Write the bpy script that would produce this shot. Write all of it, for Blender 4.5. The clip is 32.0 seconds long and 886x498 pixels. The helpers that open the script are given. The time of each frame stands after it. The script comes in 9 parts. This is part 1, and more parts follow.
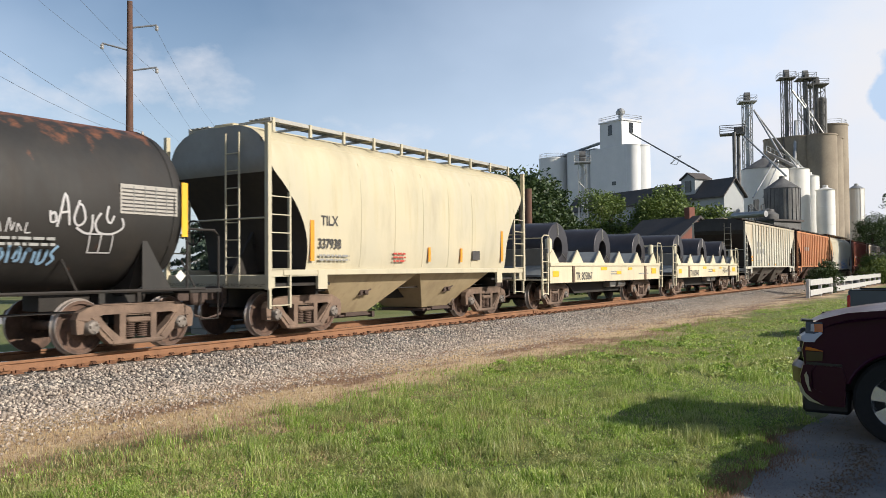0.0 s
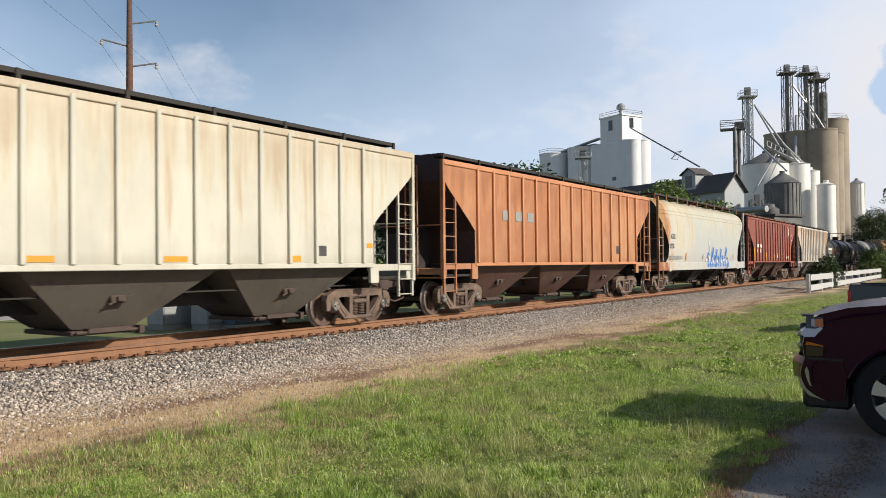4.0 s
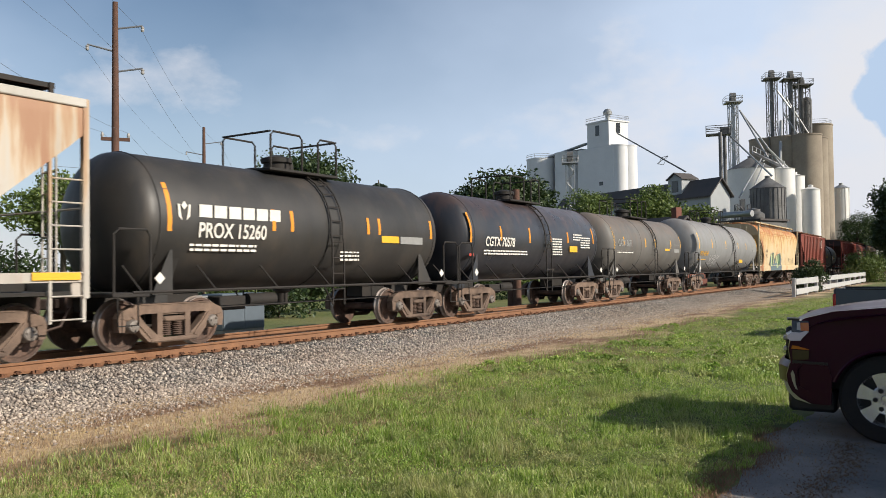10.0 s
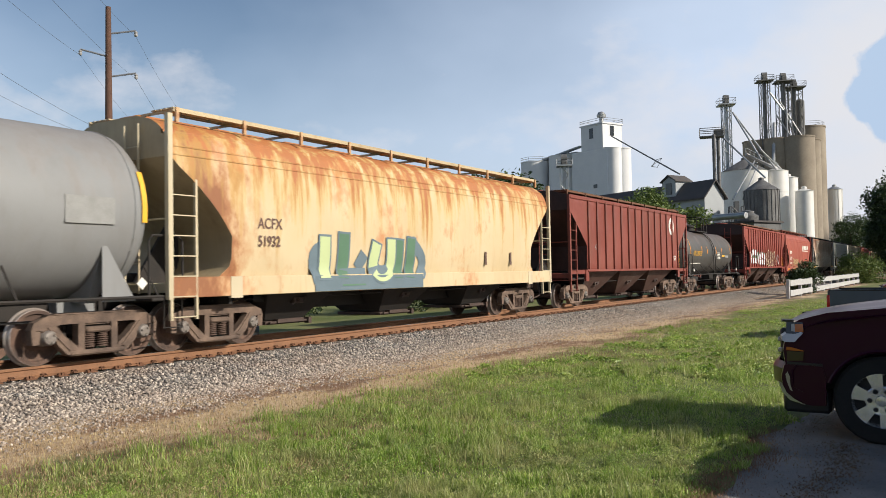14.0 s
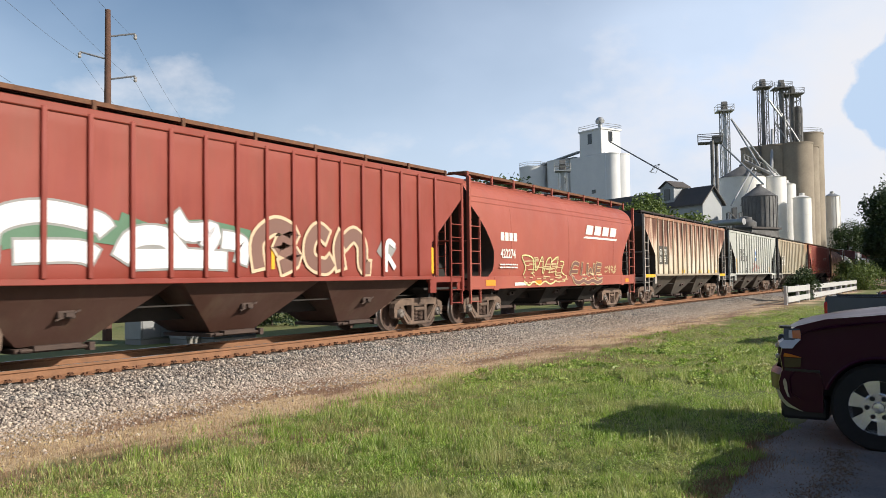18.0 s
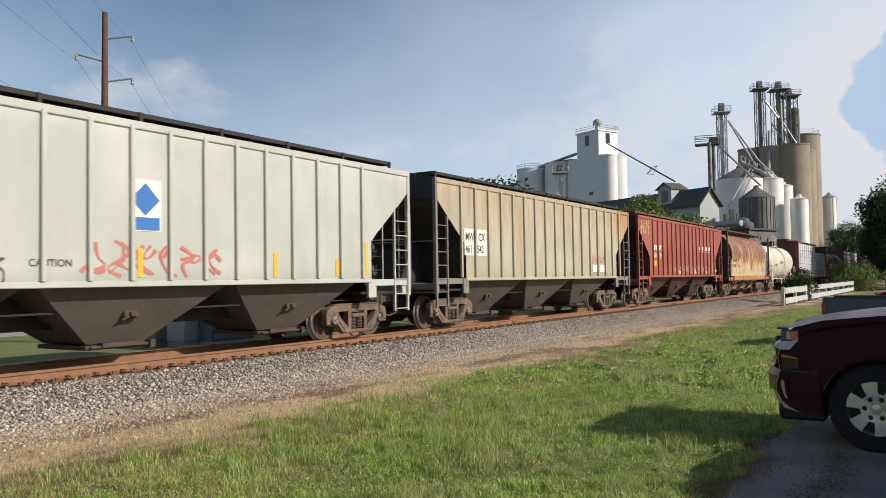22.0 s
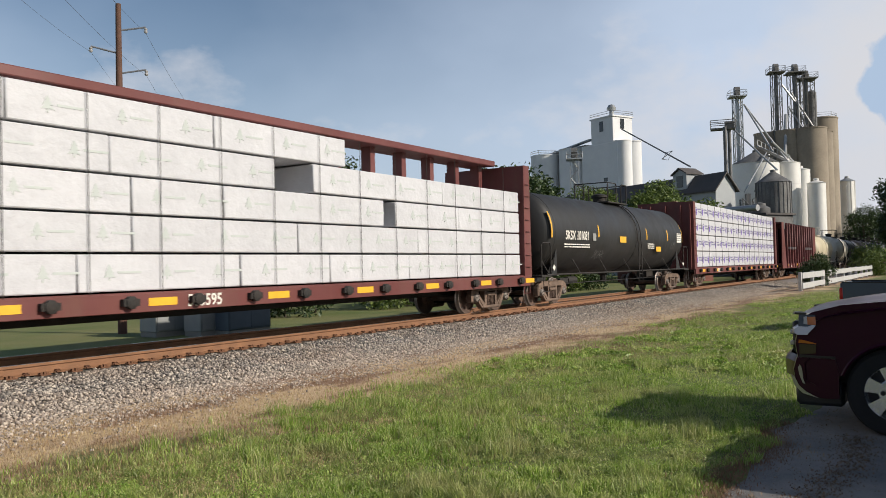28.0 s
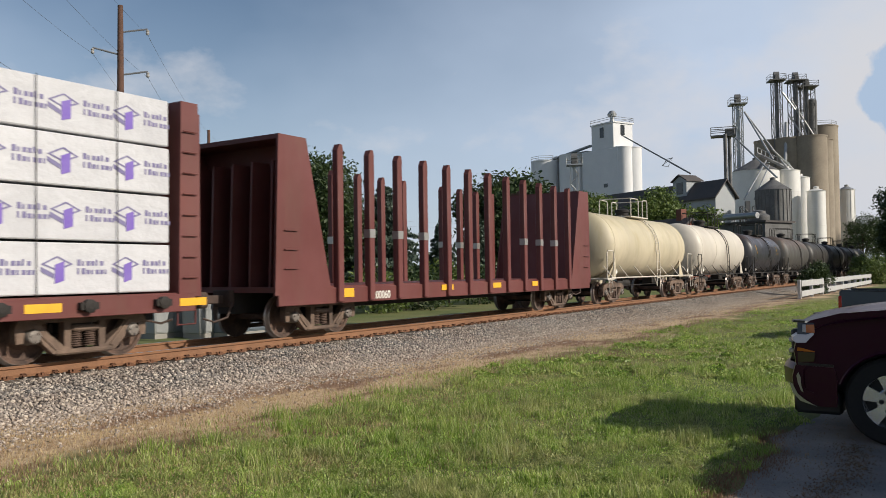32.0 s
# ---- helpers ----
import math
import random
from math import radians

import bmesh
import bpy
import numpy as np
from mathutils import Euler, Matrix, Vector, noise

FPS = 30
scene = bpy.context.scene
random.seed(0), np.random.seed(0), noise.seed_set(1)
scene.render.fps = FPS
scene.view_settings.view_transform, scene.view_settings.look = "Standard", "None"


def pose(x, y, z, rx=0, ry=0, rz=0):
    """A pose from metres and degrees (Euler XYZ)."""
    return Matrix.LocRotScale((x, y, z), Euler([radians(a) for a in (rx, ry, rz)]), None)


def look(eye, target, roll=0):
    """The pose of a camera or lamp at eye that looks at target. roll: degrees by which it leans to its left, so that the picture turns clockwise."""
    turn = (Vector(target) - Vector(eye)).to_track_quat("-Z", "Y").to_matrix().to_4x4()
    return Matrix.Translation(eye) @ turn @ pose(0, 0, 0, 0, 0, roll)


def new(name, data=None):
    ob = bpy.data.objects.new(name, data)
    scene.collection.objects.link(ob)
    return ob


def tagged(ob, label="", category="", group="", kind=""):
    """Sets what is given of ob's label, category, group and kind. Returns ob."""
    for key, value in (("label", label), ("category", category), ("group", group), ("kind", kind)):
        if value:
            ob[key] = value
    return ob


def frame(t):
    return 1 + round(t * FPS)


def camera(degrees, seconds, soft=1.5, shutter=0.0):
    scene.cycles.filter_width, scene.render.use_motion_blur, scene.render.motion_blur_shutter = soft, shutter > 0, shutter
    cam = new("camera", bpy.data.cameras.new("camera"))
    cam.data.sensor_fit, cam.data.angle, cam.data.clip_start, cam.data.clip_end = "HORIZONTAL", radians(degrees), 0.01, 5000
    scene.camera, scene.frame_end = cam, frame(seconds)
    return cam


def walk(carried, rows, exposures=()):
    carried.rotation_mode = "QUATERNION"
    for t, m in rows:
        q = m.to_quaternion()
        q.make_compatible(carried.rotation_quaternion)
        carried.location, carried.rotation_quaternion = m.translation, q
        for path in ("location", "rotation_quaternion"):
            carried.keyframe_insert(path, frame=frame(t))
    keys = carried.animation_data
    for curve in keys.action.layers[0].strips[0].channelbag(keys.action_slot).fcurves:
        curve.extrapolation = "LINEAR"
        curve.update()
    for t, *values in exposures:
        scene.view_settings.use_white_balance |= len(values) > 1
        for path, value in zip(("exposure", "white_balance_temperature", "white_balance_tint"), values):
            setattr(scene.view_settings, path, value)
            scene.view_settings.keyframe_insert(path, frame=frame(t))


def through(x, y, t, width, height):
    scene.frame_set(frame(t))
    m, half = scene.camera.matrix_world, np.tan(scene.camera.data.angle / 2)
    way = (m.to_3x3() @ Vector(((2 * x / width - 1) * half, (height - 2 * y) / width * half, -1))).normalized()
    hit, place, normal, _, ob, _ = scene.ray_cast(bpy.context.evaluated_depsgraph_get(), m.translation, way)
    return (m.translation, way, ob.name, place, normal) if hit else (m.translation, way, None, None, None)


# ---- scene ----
cam = camera(57.55, 32.0, soft=0.4, shutter=0.1)
EYE = Vector((0.0, 0.0, 1.385))
# seconds, heading from the track's direction, tilt up, lean to the left (degrees)
TURNS = (
    (0.0, 33.417, 1.432, -0.447), (0.5, 34.119, 1.29, -0.543), (1.0, 34.167, 1.027, -0.614), (1.5, 34.008, 0.941, -0.67),
    (2.0, 33.837, 0.935, -0.636), (2.5, 33.76, 0.91, -0.535), (3.0, 33.644, 0.868, -0.546), (3.5, 33.562, 0.971, -0.547),
    (5.5, 32.892, 1.514, -0.703), (6.0, 32.694, 1.578, -0.763), (6.5, 32.629, 1.565, -0.634), (7.0, 32.631, 1.571, -0.609),
    (7.5, 32.564, 1.529, -0.717), (8.0, 32.511, 1.449, -0.793), (8.5, 32.534, 1.411, -0.745), (9.0, 32.562, 1.465, -0.689),
    (9.5, 32.555, 1.447, -0.735), (10.0, 32.574, 1.479, -0.716), (10.5, 32.552, 1.535, -0.553), (11.0, 32.548, 1.556, -0.467),
    (11.5, 32.548, 1.487, -0.66), (12.0, 32.475, 1.505, -0.772), (12.5, 32.366, 1.573, -0.749), (13.0, 32.323, 1.677, -0.839),
    (13.5, 32.279, 1.69, -0.945), (14.0, 32.203, 1.716, -1.034), (14.5, 32.128, 1.766, -1.028), (16.5, 32.047, 1.879, -0.901),
    (17.0, 32.03, 1.941, -0.811), (17.5, 32.037, 2.012, -0.723), (18.0, 32.062, 2.033, -0.716), (18.5, 31.977, 2.063, -0.792),
    (19.0, 31.788, 2.077, -0.745), (19.5, 31.714, 2.122, -0.638), (20.0, 31.742, 2.202, -0.634), (20.5, 31.779, 2.236, -0.634),
    (21.0, 31.823, 2.241, -0.658), (21.5, 31.844, 2.189, -0.8), (22.0, 31.897, 2.171, -0.839), (22.5, 31.948, 2.21, -0.866),
    (23.0, 31.812, 2.154, -0.886), (23.5, 31.665, 2.097, -0.937), (24.0, 31.614, 2.089, -0.953), (24.5, 31.831, 2.009, -0.999),
    (25.0, 32.158, 1.764, -1.234), (25.5, 32.322, 1.693, -1.233), (27.5, 32.834, 1.502, -1.326), (28.0, 32.937, 1.327, -1.326),
    (28.5, 33.01, 1.254, -1.22), (29.0, 33.053, 1.387, -1.157), (29.5, 33.105, 1.525, -1.049), (30.0, 33.077, 1.523, -1.036),
    (30.5, 32.984, 1.586, -0.91), (31.0, 32.991, 1.638, -0.758), (31.5, 33.004, 1.653, -0.706), (32.0, 32.892, 1.641, -0.778),
)


def aim(yaw, tilt, lean):
    a, b = radians(yaw), radians(tilt)
    way = Vector((math.cos(b) * math.cos(a), math.cos(b) * math.sin(a), math.sin(b)))
    return look(EYE, EYE + way, lean)


walk(cam, [(t, aim(a, b, c)) for t, a, b, c in TURNS], exposures=((0.0, 0.24), (1.0, 0.06), (3.0, 0.11), (6.0, 0.22), (7.0, 0.12), (8.0, 0.44), (9.0, 0.2), (10.0, 0.12), (12.0, 0.28), (14.0, 0.09), (17.0, 0.31), (18.0, 0.24), (20.0, 0.06), (22.0, 0.02), (23.0, 0.28), (24.0, 0.3), (25.0, 0.2), (28.0, -0.09), (29.0, -0.12), (30.0, 0.28), (31.0, -0.12), (32.0, -0.14)))

# ---- sky and sun ----
SUN_TO = Vector((0.13, -0.865, 0.475)).normalized()
world = bpy.data.worlds.new("sky")
scene.world = world
world.use_nodes = True
wn, wl = world.node_tree.nodes, world.node_tree.links
wn.clear()
w_out = wn.new("ShaderNodeOutputWorld")
w_bg = wn.new("ShaderNodeBackground")
w_sky = wn.new("ShaderNodeTexSky")
w_sky.sky_type = "NISHITA"
w_sky.sun_disc = False
w_sky.sun_elevation = math.asin(SUN_TO.z)
w_sky.sun_rotation = math.atan2(SUN_TO.x, SUN_TO.y)
w_sky.air_density, w_sky.dust_density, w_sky.ozone_density = 1.0, 1.2, 1.5
w_co = wn.new("ShaderNodeTexCoord")
w_map = wn.new("ShaderNodeMapping")
w_map.inputs["Scale"].default_value = (1.0, 1.0, 1.7)
w_map.inputs["Location"].default_value = (0.35, 0.1, 0.0)
w_n1 = wn.new("ShaderNodeTexNoise")
w_n1.inputs["Scale"].default_value = 4.2
w_n1.inputs["Detail"].default_value = 9.0
w_n1.inputs["Roughness"].default_value = 0.55
w_sep = wn.new("ShaderNodeSeparateXYZ")
w_side = wn.new("ShaderNodeMapRange")      # more cloud down the line
w_side.inputs["From Min"].default_value, w_side.inputs["From Max"].default_value = 0.82, 1.0
w_side.inputs["To Min"].default_value, w_side.inputs["To Max"].default_value = -0.14, 0.12
w_sum = wn.new("ShaderNodeMath")
w_bank = wn.new("ShaderNodeMapRange")     # a bank of cumulus low over the horizon
w_bank.inputs["From Min"].default_value, w_bank.inputs["From Max"].default_value = 0.06, 0.30
w_bank.inputs["To Min"].default_value, w_bank.inputs["To Max"].default_value = 0.11, -0.05
w_sum2 = wn.new("ShaderNodeMath")
w_ramp = wn.new("ShaderNodeMapRange")
w_ramp.inputs["From Min"].default_value, w_ramp.inputs["From Max"].default_value = 0.47, 0.63
w_ramp.inputs["To Min"].default_value, w_ramp.inputs["To Max"].default_value = 0.0, 0.85
w_n2 = wn.new("ShaderNodeTexNoise")
w_n2.inputs["Scale"].default_value = 1.6
w_n2.inputs["Detail"].default_value = 5.0
w_veil = wn.new("ShaderNodeMapRange")
w_veil.inputs["From Min"].default_value, w_veil.inputs["From Max"].default_value = 0.35, 0.7
w_veil.inputs["To Min"].default_value, w_veil.inputs["To Max"].default_value = 0.0, 0.42
w_low = wn.new("ShaderNodeMapRange")      # haze thickens towards the horizon
w_low.inputs["From Min"].default_value, w_low.inputs["From Max"].default_value = 0.0, 0.42
w_low.inputs["To Min"].default_value, w_low.inputs["To Max"].default_value = 0.46, 0.0
w_haze = wn.new("ShaderNodeMath")
w_haze.use_clamp = True
w_thin = wn.new("ShaderNodeMapRange")     # clear blue overhead
w_thin.inputs["From Min"].default_value, w_thin.inputs["From Max"].default_value = 0.30, 0.62
w_thin.inputs["To Min"].default_value, w_thin.inputs["To Max"].default_value = 1.0, 0.12
w_hz, w_cl = wn.new("ShaderNodeMath"), wn.new("ShaderNodeMath")
w_hz.operation = w_cl.operation = "MULTIPLY"
wl.new(w_sep.outputs[2], w_thin.inputs[0])
for q in (w_hz, w_cl):
    wl.new(w_thin.outputs[0], q.inputs[1])
w_east = wn.new("ShaderNodeMapRange")      # paler sky down the line
w_east.inputs["From Min"].default_value, w_east.inputs["From Max"].default_value = 0.70, 0.97
w_east.inputs["To Min"].default_value, w_east.inputs["To Max"].default_value = -0.10, 0.34
w_both = wn.new("ShaderNodeMath")
w_both.use_clamp = True
wl.new(w_sep.outputs[0], w_east.inputs[0])
wl.new(w_east.outputs[0], w_both.inputs[0])
wl.new(w_haze.outputs[0], w_both.inputs[1])
wl.new(w_both.outputs[0], w_hz.inputs[0])
wl.new(w_ramp.outputs[0], w_cl.inputs[0])
wl.new(w_sep.outputs[2], w_low.inputs[0])
wl.new(w_low.outputs[0], w_haze.inputs[0])
wl.new(w_veil.outputs[0], w_haze.inputs[1])
w_mix1, w_mix2 = wn.new("ShaderNodeMixRGB"), wn.new("ShaderNodeMixRGB")
w_mix1.inputs[2].default_value = (6.5, 7.6, 9.4, 1)
w_mix2.inputs[2].default_value = (7.3, 7.4, 7.9, 1)
for a, b in ((w_co.outputs["Generated"], w_map.inputs[0]), (w_map.outputs[0], w_n1.inputs[0]), (w_map.outputs[0], w_n2.inputs[0]),
             (w_co.outputs["Generated"], w_sep.inputs[0]), (w_sep.outputs[0], w_side.inputs[0]), (w_side.outputs[0], w_sum.inputs[0]),
             (w_n1.outputs[0], w_sum.inputs[1]), (w_sep.outputs[2], w_bank.inputs[0]), (w_sum.outputs[0], w_sum2.inputs[0]), (w_bank.outputs[0], w_sum2.inputs[1]), (w_sum2.outputs[0], w_ramp.inputs[0]), (w_n2.outputs[0], w_veil.inputs[0]),
             (w_hz.outputs[0], w_mix1.inputs[0]), (w_sky.outputs[0], w_mix1.inputs[1]), (w_mix1.outputs[0], w_mix2.inputs[1]),
             (w_cl.outputs[0], w_mix2.inputs[0]), (w_mix2.outputs[0], w_bg.inputs[0]), (w_bg.outputs[0], w_out.inputs[0])):
    wl.new(a, b)
w_bg.inputs[1].default_value = 0.098
# far down the line a cumulus bank breaks open onto blue sky
w_n3, w_wob, w_gap = wn.new("ShaderNodeTexNoise"), wn.new("ShaderNodeVectorMath"), wn.new("ShaderNodeVectorMath")
w_n3.inputs["Scale"].default_value, w_n3.inputs["Detail"].default_value, w_n3.inputs["Roughness"].default_value = 11.0, 7.0, 0.52
w_wob.operation, w_gap.operation = "MULTIPLY_ADD", "DISTANCE"
w_wob.inputs[1].default_value = (0.13, 0.13, 0.13)
w_gap.inputs[1].default_value = (0.979 + 0.065, 0.016 - 0.005 + 0.065, 0.205 + 0.065)
w_puff, w_hole = wn.new("ShaderNodeMapRange"), wn.new("ShaderNodeMapRange")
for node, values in ((w_puff, (0.19, 0.085, 0.0, 0.75)), (w_hole, (0.074, 0.082, 0.85, 0.0))):
    for key, value in zip(("From Min", "From Max", "To Min", "To Max"), values):
        node.inputs[key].default_value = value
w_mix3, w_mix4 = wn.new("ShaderNodeMixRGB"), wn.new("ShaderNodeMixRGB")
w_mix3.inputs[2].default_value, w_mix4.inputs[2].default_value = (7.5, 7.5, 7.8, 1), (4.2, 5.7, 7.8, 1)
for a, b in ((w_co.outputs["Generated"], w_n3.inputs[0]), (w_n3.outputs["Color"], w_wob.inputs[0]), (w_co.outputs["Generated"], w_wob.inputs[2]), (w_wob.outputs[0], w_gap.inputs[0]),
             (w_gap.outputs["Value"], w_puff.inputs[0]), (w_gap.outputs["Value"], w_hole.inputs[0]), (w_puff.outputs[0], w_mix3.inputs[0]), (w_mix2.outputs[0], w_mix3.inputs[1]),
             (w_hole.outputs[0], w_mix4.inputs[0]), (w_mix3.outputs[0], w_mix4.inputs[1]), (w_mix4.outputs[0], w_bg.inputs[0])):
    wl.new(a, b)

sun = new("sun", bpy.data.lights.new("sun", "SUN"))
sun.data.energy, sun.data.angle, sun.data.color = 5.0, radians(0.5), (1.0, 0.92, 0.80)
sun.matrix_world = look(SUN_TO * 50, (0, 0, 0))

# ---- materials ----
MATS = {}


def nodes(name):
    m = bpy.data.materials.new(name)
    m.use_nodes = True
    n, l = m.node_tree.nodes, m.node_tree.links
    return m, n, l, n["Principled BSDF"]


def noise_node(n, l, co, scale, detail=5.0, rough=0.6, stretch=(1, 1, 1), shift=0.0):
    mp = n.new("ShaderNodeMapping")
    mp.inputs["Scale"].default_value = stretch
    mp.inputs["Location"].default_value = (shift, shift * 0.7, shift * 1.3)
    tx = n.new("ShaderNodeTexNoise")
    tx.inputs["Scale"].default_value, tx.inputs["Detail"].default_value = scale, detail
    tx.inputs["Roughness"].default_value = rough
    l.new(co, mp.inputs[0])
    l.new(mp.outputs[0], tx.inputs[0])
    return tx.outputs[0]


def remap(n, l, value, a, b, c=0.0, d=1.0):
    r = n.new("ShaderNodeMapRange")
    for k, v in zip(("From Min", "From Max", "To Min", "To Max"), (a, b, c, d)):
        r.inputs[k].default_value = v
    l.new(value, r.inputs[0])
    return r.outputs[0]


def mixed(n, l, fac, a, b, mode="MIX"):
    x = n.new("ShaderNodeMixRGB")
    x.blend_type = mode
    for k, v in ((0, fac), (1, a), (2, b)):
        if isinstance(v, (int, float)):
            x.inputs[k].default_value = v
        elif isinstance(v, tuple):
            x.inputs[k].default_value = (*v, 1)
        else:
            l.new(v, x.inputs[k])
    return x.outputs[0]


def bump(n, l, p, height, strength, dist=0.02):
    b = n.new("ShaderNodeBump")
    b.inputs["Strength"].default_value, b.inputs["Distance"].default_value = strength, dist
    l.new(height, b.inputs["Height"])
    l.new(b.outputs[0], p.inputs["Normal"])


def surface(name, colour, dark=None, scale=3.0, rough=0.7, metal=0.0, fine=40.0, relief=0.15, amount=0.5, space="Object", spread=0.0):
    """A plain surface with grain and stains at two scales."""
    if name in MATS:
        return MATS[name]
    m, n, l, p = nodes(name)
    co = n.new("ShaderNodeTexCoord").outputs[space]
    dark = dark or tuple(c * 0.6 for c in colour)
    big = noise_node(n, l, co, scale)
    small = noise_node(n, l, co, fine, 3.0, 0.6, shift=3.0)
    c = mixed(n, l, remap(n, l, big, 0.35, 0.7, 0, amount), colour, dark)
    c = mixed(n, l, remap(n, l, small, 0.4, 0.75, 0, amount * 0.5), c, dark)
    if spread:
        oi = n.new("ShaderNodeObjectInfo")
        c = mixed(n, l, remap(n, l, oi.outputs["Random"], 0, 1, 0, spread), c, tuple(min(1, k * 1.6) for k in colour))
    l.new(c, p.inputs["Base Color"])
    p.inputs["Roughness"].default_value, p.inputs["Metallic"].default_value = rough, metal
    if relief:
        bump(n, l, p, small, relief)
    MATS[name] = m
    return m


def paint(name, colour, rust=(0.16, 0.055, 0.02), streak=0.35, patch=0.2, top=0.0, ztop=4.2, zlow=1.4, fade=None, rough=0.45, seed=0.0, dirt=0.25, corner=0.0, split=None, tail=0.0):
    """Weathered car paint: rust running down, rust patches, rust that begins at the roof edge, faded areas and road dirt."""
    if name in MATS:
        return MATS[name]
    m, n, l, p = nodes(name)
    co = n.new("ShaderNodeTexCoord").outputs["Object"]
    fade = fade or tuple(min(1, c * 1.25 + 0.02) for c in colour)
    c = mixed(n, l, remap(n, l, noise_node(n, l, co, 0.5, 4, 0.55, shift=seed), 0.4, 0.62, 0, 0.6), colour, fade)
    c = mixed(n, l, remap(n, l, noise_node(n, l, co, 1.6, 6, 0.65, (1, 1, 0.25), seed + 7), 0.5, 0.8, 0, dirt), c, (0.12, 0.09, 0.06))
    sep = n.new("ShaderNodeSeparateXYZ")
    l.new(co, sep.inputs[0])
    run = noise_node(n, l, co, 3.2, 6, 0.62, (1.0, 1.0, 0.09), seed + 1)
    cloud = noise_node(n, l, co, 0.9, 7, 0.68, (1, 1, 0.6), seed + 4)
    if split:
        edge = n.new("ShaderNodeMath")
        l.new(sep.outputs[0], edge.inputs[0])
        l.new(remap(n, l, noise_node(n, l, co, 0.8, 3, 0.5, (1, 1, 0.3), seed + 2), 0.3, 0.7, -0.3, 0.3), edge.inputs[1])
        c = mixed(n, l, remap(n, l, edge.outputs[0], split[0] - 0.08, split[0] + 0.08, 0, 0.85), c, split[1])
    if corner:
        sides = n.new("ShaderNodeMath")
        l.new(remap(n, l, sep.outputs[0], 0.9, 2.6, 0.20, -0.16), sides.inputs[0])
        l.new(noise_node(n, l, co, 1.5, 6, 0.65, (1, 1, 0.5), seed + 9), sides.inputs[1])
        c = mixed(n, l, remap(n, l, sides.outputs[0], 0.46, 0.66, 0, corner), c, (0.42, 0.17, 0.055))
        c = mixed(n, l, remap(n, l, sides.outputs[0], 0.58, 0.72, 0, corner), c, (0.20, 0.07, 0.03))
    if tail:
        sides = n.new("ShaderNodeMath")
        l.new(remap(n, l, sep.outputs[0], tail - 3.2, tail - 0.3, -0.22, 0.14), sides.inputs[0])
        l.new(run, sides.inputs[1])
        high = n.new("ShaderNodeMath")
        l.new(sides.outputs[0], high.inputs[0])
        l.new(remap(n, l, sep.outputs[2], 2.6, 4.2, -0.2, 0.06), high.inputs[1])
        c = mixed(n, l, remap(n, l, high.outputs[0], 0.42, 0.62, 0, 0.85), c, (0.40, 0.17, 0.06))
    if top:
        high = remap(n, l, sep.outputs[2], zlow, ztop, -0.26, 0.14)
        add = n.new("ShaderNodeMath")
        l.new(high, add.inputs[0])
        l.new(run, add.inputs[1])
        c = mixed(n, l, remap(n, l, add.outputs[0], 0.40, 0.56, 0, top * 0.75), c, tuple(min(0.5, k * q) for k, q in zip(rust, (3.6, 2.6, 1.8))))
        c = mixed(n, l, remap(n, l, add.outputs[0], 0.48, 0.63, 0, top), c, rust)
    c = mixed(n, l, remap(n, l, run, 0.56, 0.72, 0, streak), c, rust)
    c = mixed(n, l, remap(n, l, cloud, 0.55, 0.68, 0, patch), c, tuple(k * 1.3 for k in rust))
    l.new(c, p.inputs["Base Color"])
    l.new(remap(n, l, cloud, 0.3, 0.8, rough, min(1.0, rough + 0.35)), p.inputs["Roughness"])
    bump(n, l, p, noise_node(n, l, co, 2.2, 4, 0.6, shift=seed), 0.12, 0.03)
    MATS[name] = m
    return m


M_RUST = surface("rusty_steel", (0.17, 0.075, 0.035), (0.06, 0.03, 0.02), 4, 0.85, 0.0, 60, 0.3, 0.7)
M_TRUCK = surface("bogie_steel", (0.18, 0.122, 0.088), (0.035, 0.024, 0.02), 2.2, 0.85, 0.0, 14, 0.5, 0.95, spread=0.3)
M_SPRING = surface("spring_steel", (0.09, 0.055, 0.04), None, 6, 0.8)
M_TREAD = surface("worn_wheel_steel", (0.44, 0.40, 0.37), (0.30, 0.20, 0.15), 3, 0.32, 0.5, 30, 0.1, 0.5)
M_WHEEL = surface("wheel_plate", (0.17, 0.10, 0.07), (0.03, 0.022, 0.02), 3, 0.85, 0.0, 20, 0.3, 0.9)
M_BLACK = surface("black_underframe", (0.014, 0.013, 0.012), (0.03, 0.022, 0.017), 2, 0.8, 0, 30, 0.2, 0.7)
M_COUPLER = surface("coupler_iron", (0.07, 0.045, 0.035), (0.03, 0.02, 0.018), 5, 0.8)
M_YELLOW = surface("yellow_reflector", (0.78, 0.42, 0.02), (0.5, 0.25, 0.02), 4, 0.5, 0, 30, 0.05, 0.35)
M_ORANGE = surface("orange_stripe", (0.72, 0.27, 0.015), (0.45, 0.17, 0.02), 4, 0.5, 0, 30, 0.05, 0.35)
M_WHITE = surface("white_stencil", (0.72, 0.70, 0.64), (0.5, 0.45, 0.38), 5, 0.6, 0, 40, 0.03, 0.4)
M_INK = surface("black_stencil", (0.035, 0.033, 0.035), (0.1, 0.09, 0.08), 5, 0.6, 0, 40, 0.03, 0.4)
M_BROWNINK = surface("faded_brown_stencil", (0.14, 0.08, 0.06), None, 5, 0.6)
M_GOLD = surface("gold_stencil", (0.62, 0.34, 0.03), (0.4, 0.2, 0.03), 5, 0.6, 0, 40, 0.03, 0.4)
M_GREYINK = surface("grey_stencil", (0.27, 0.27, 0.26), None, 5, 0.6)
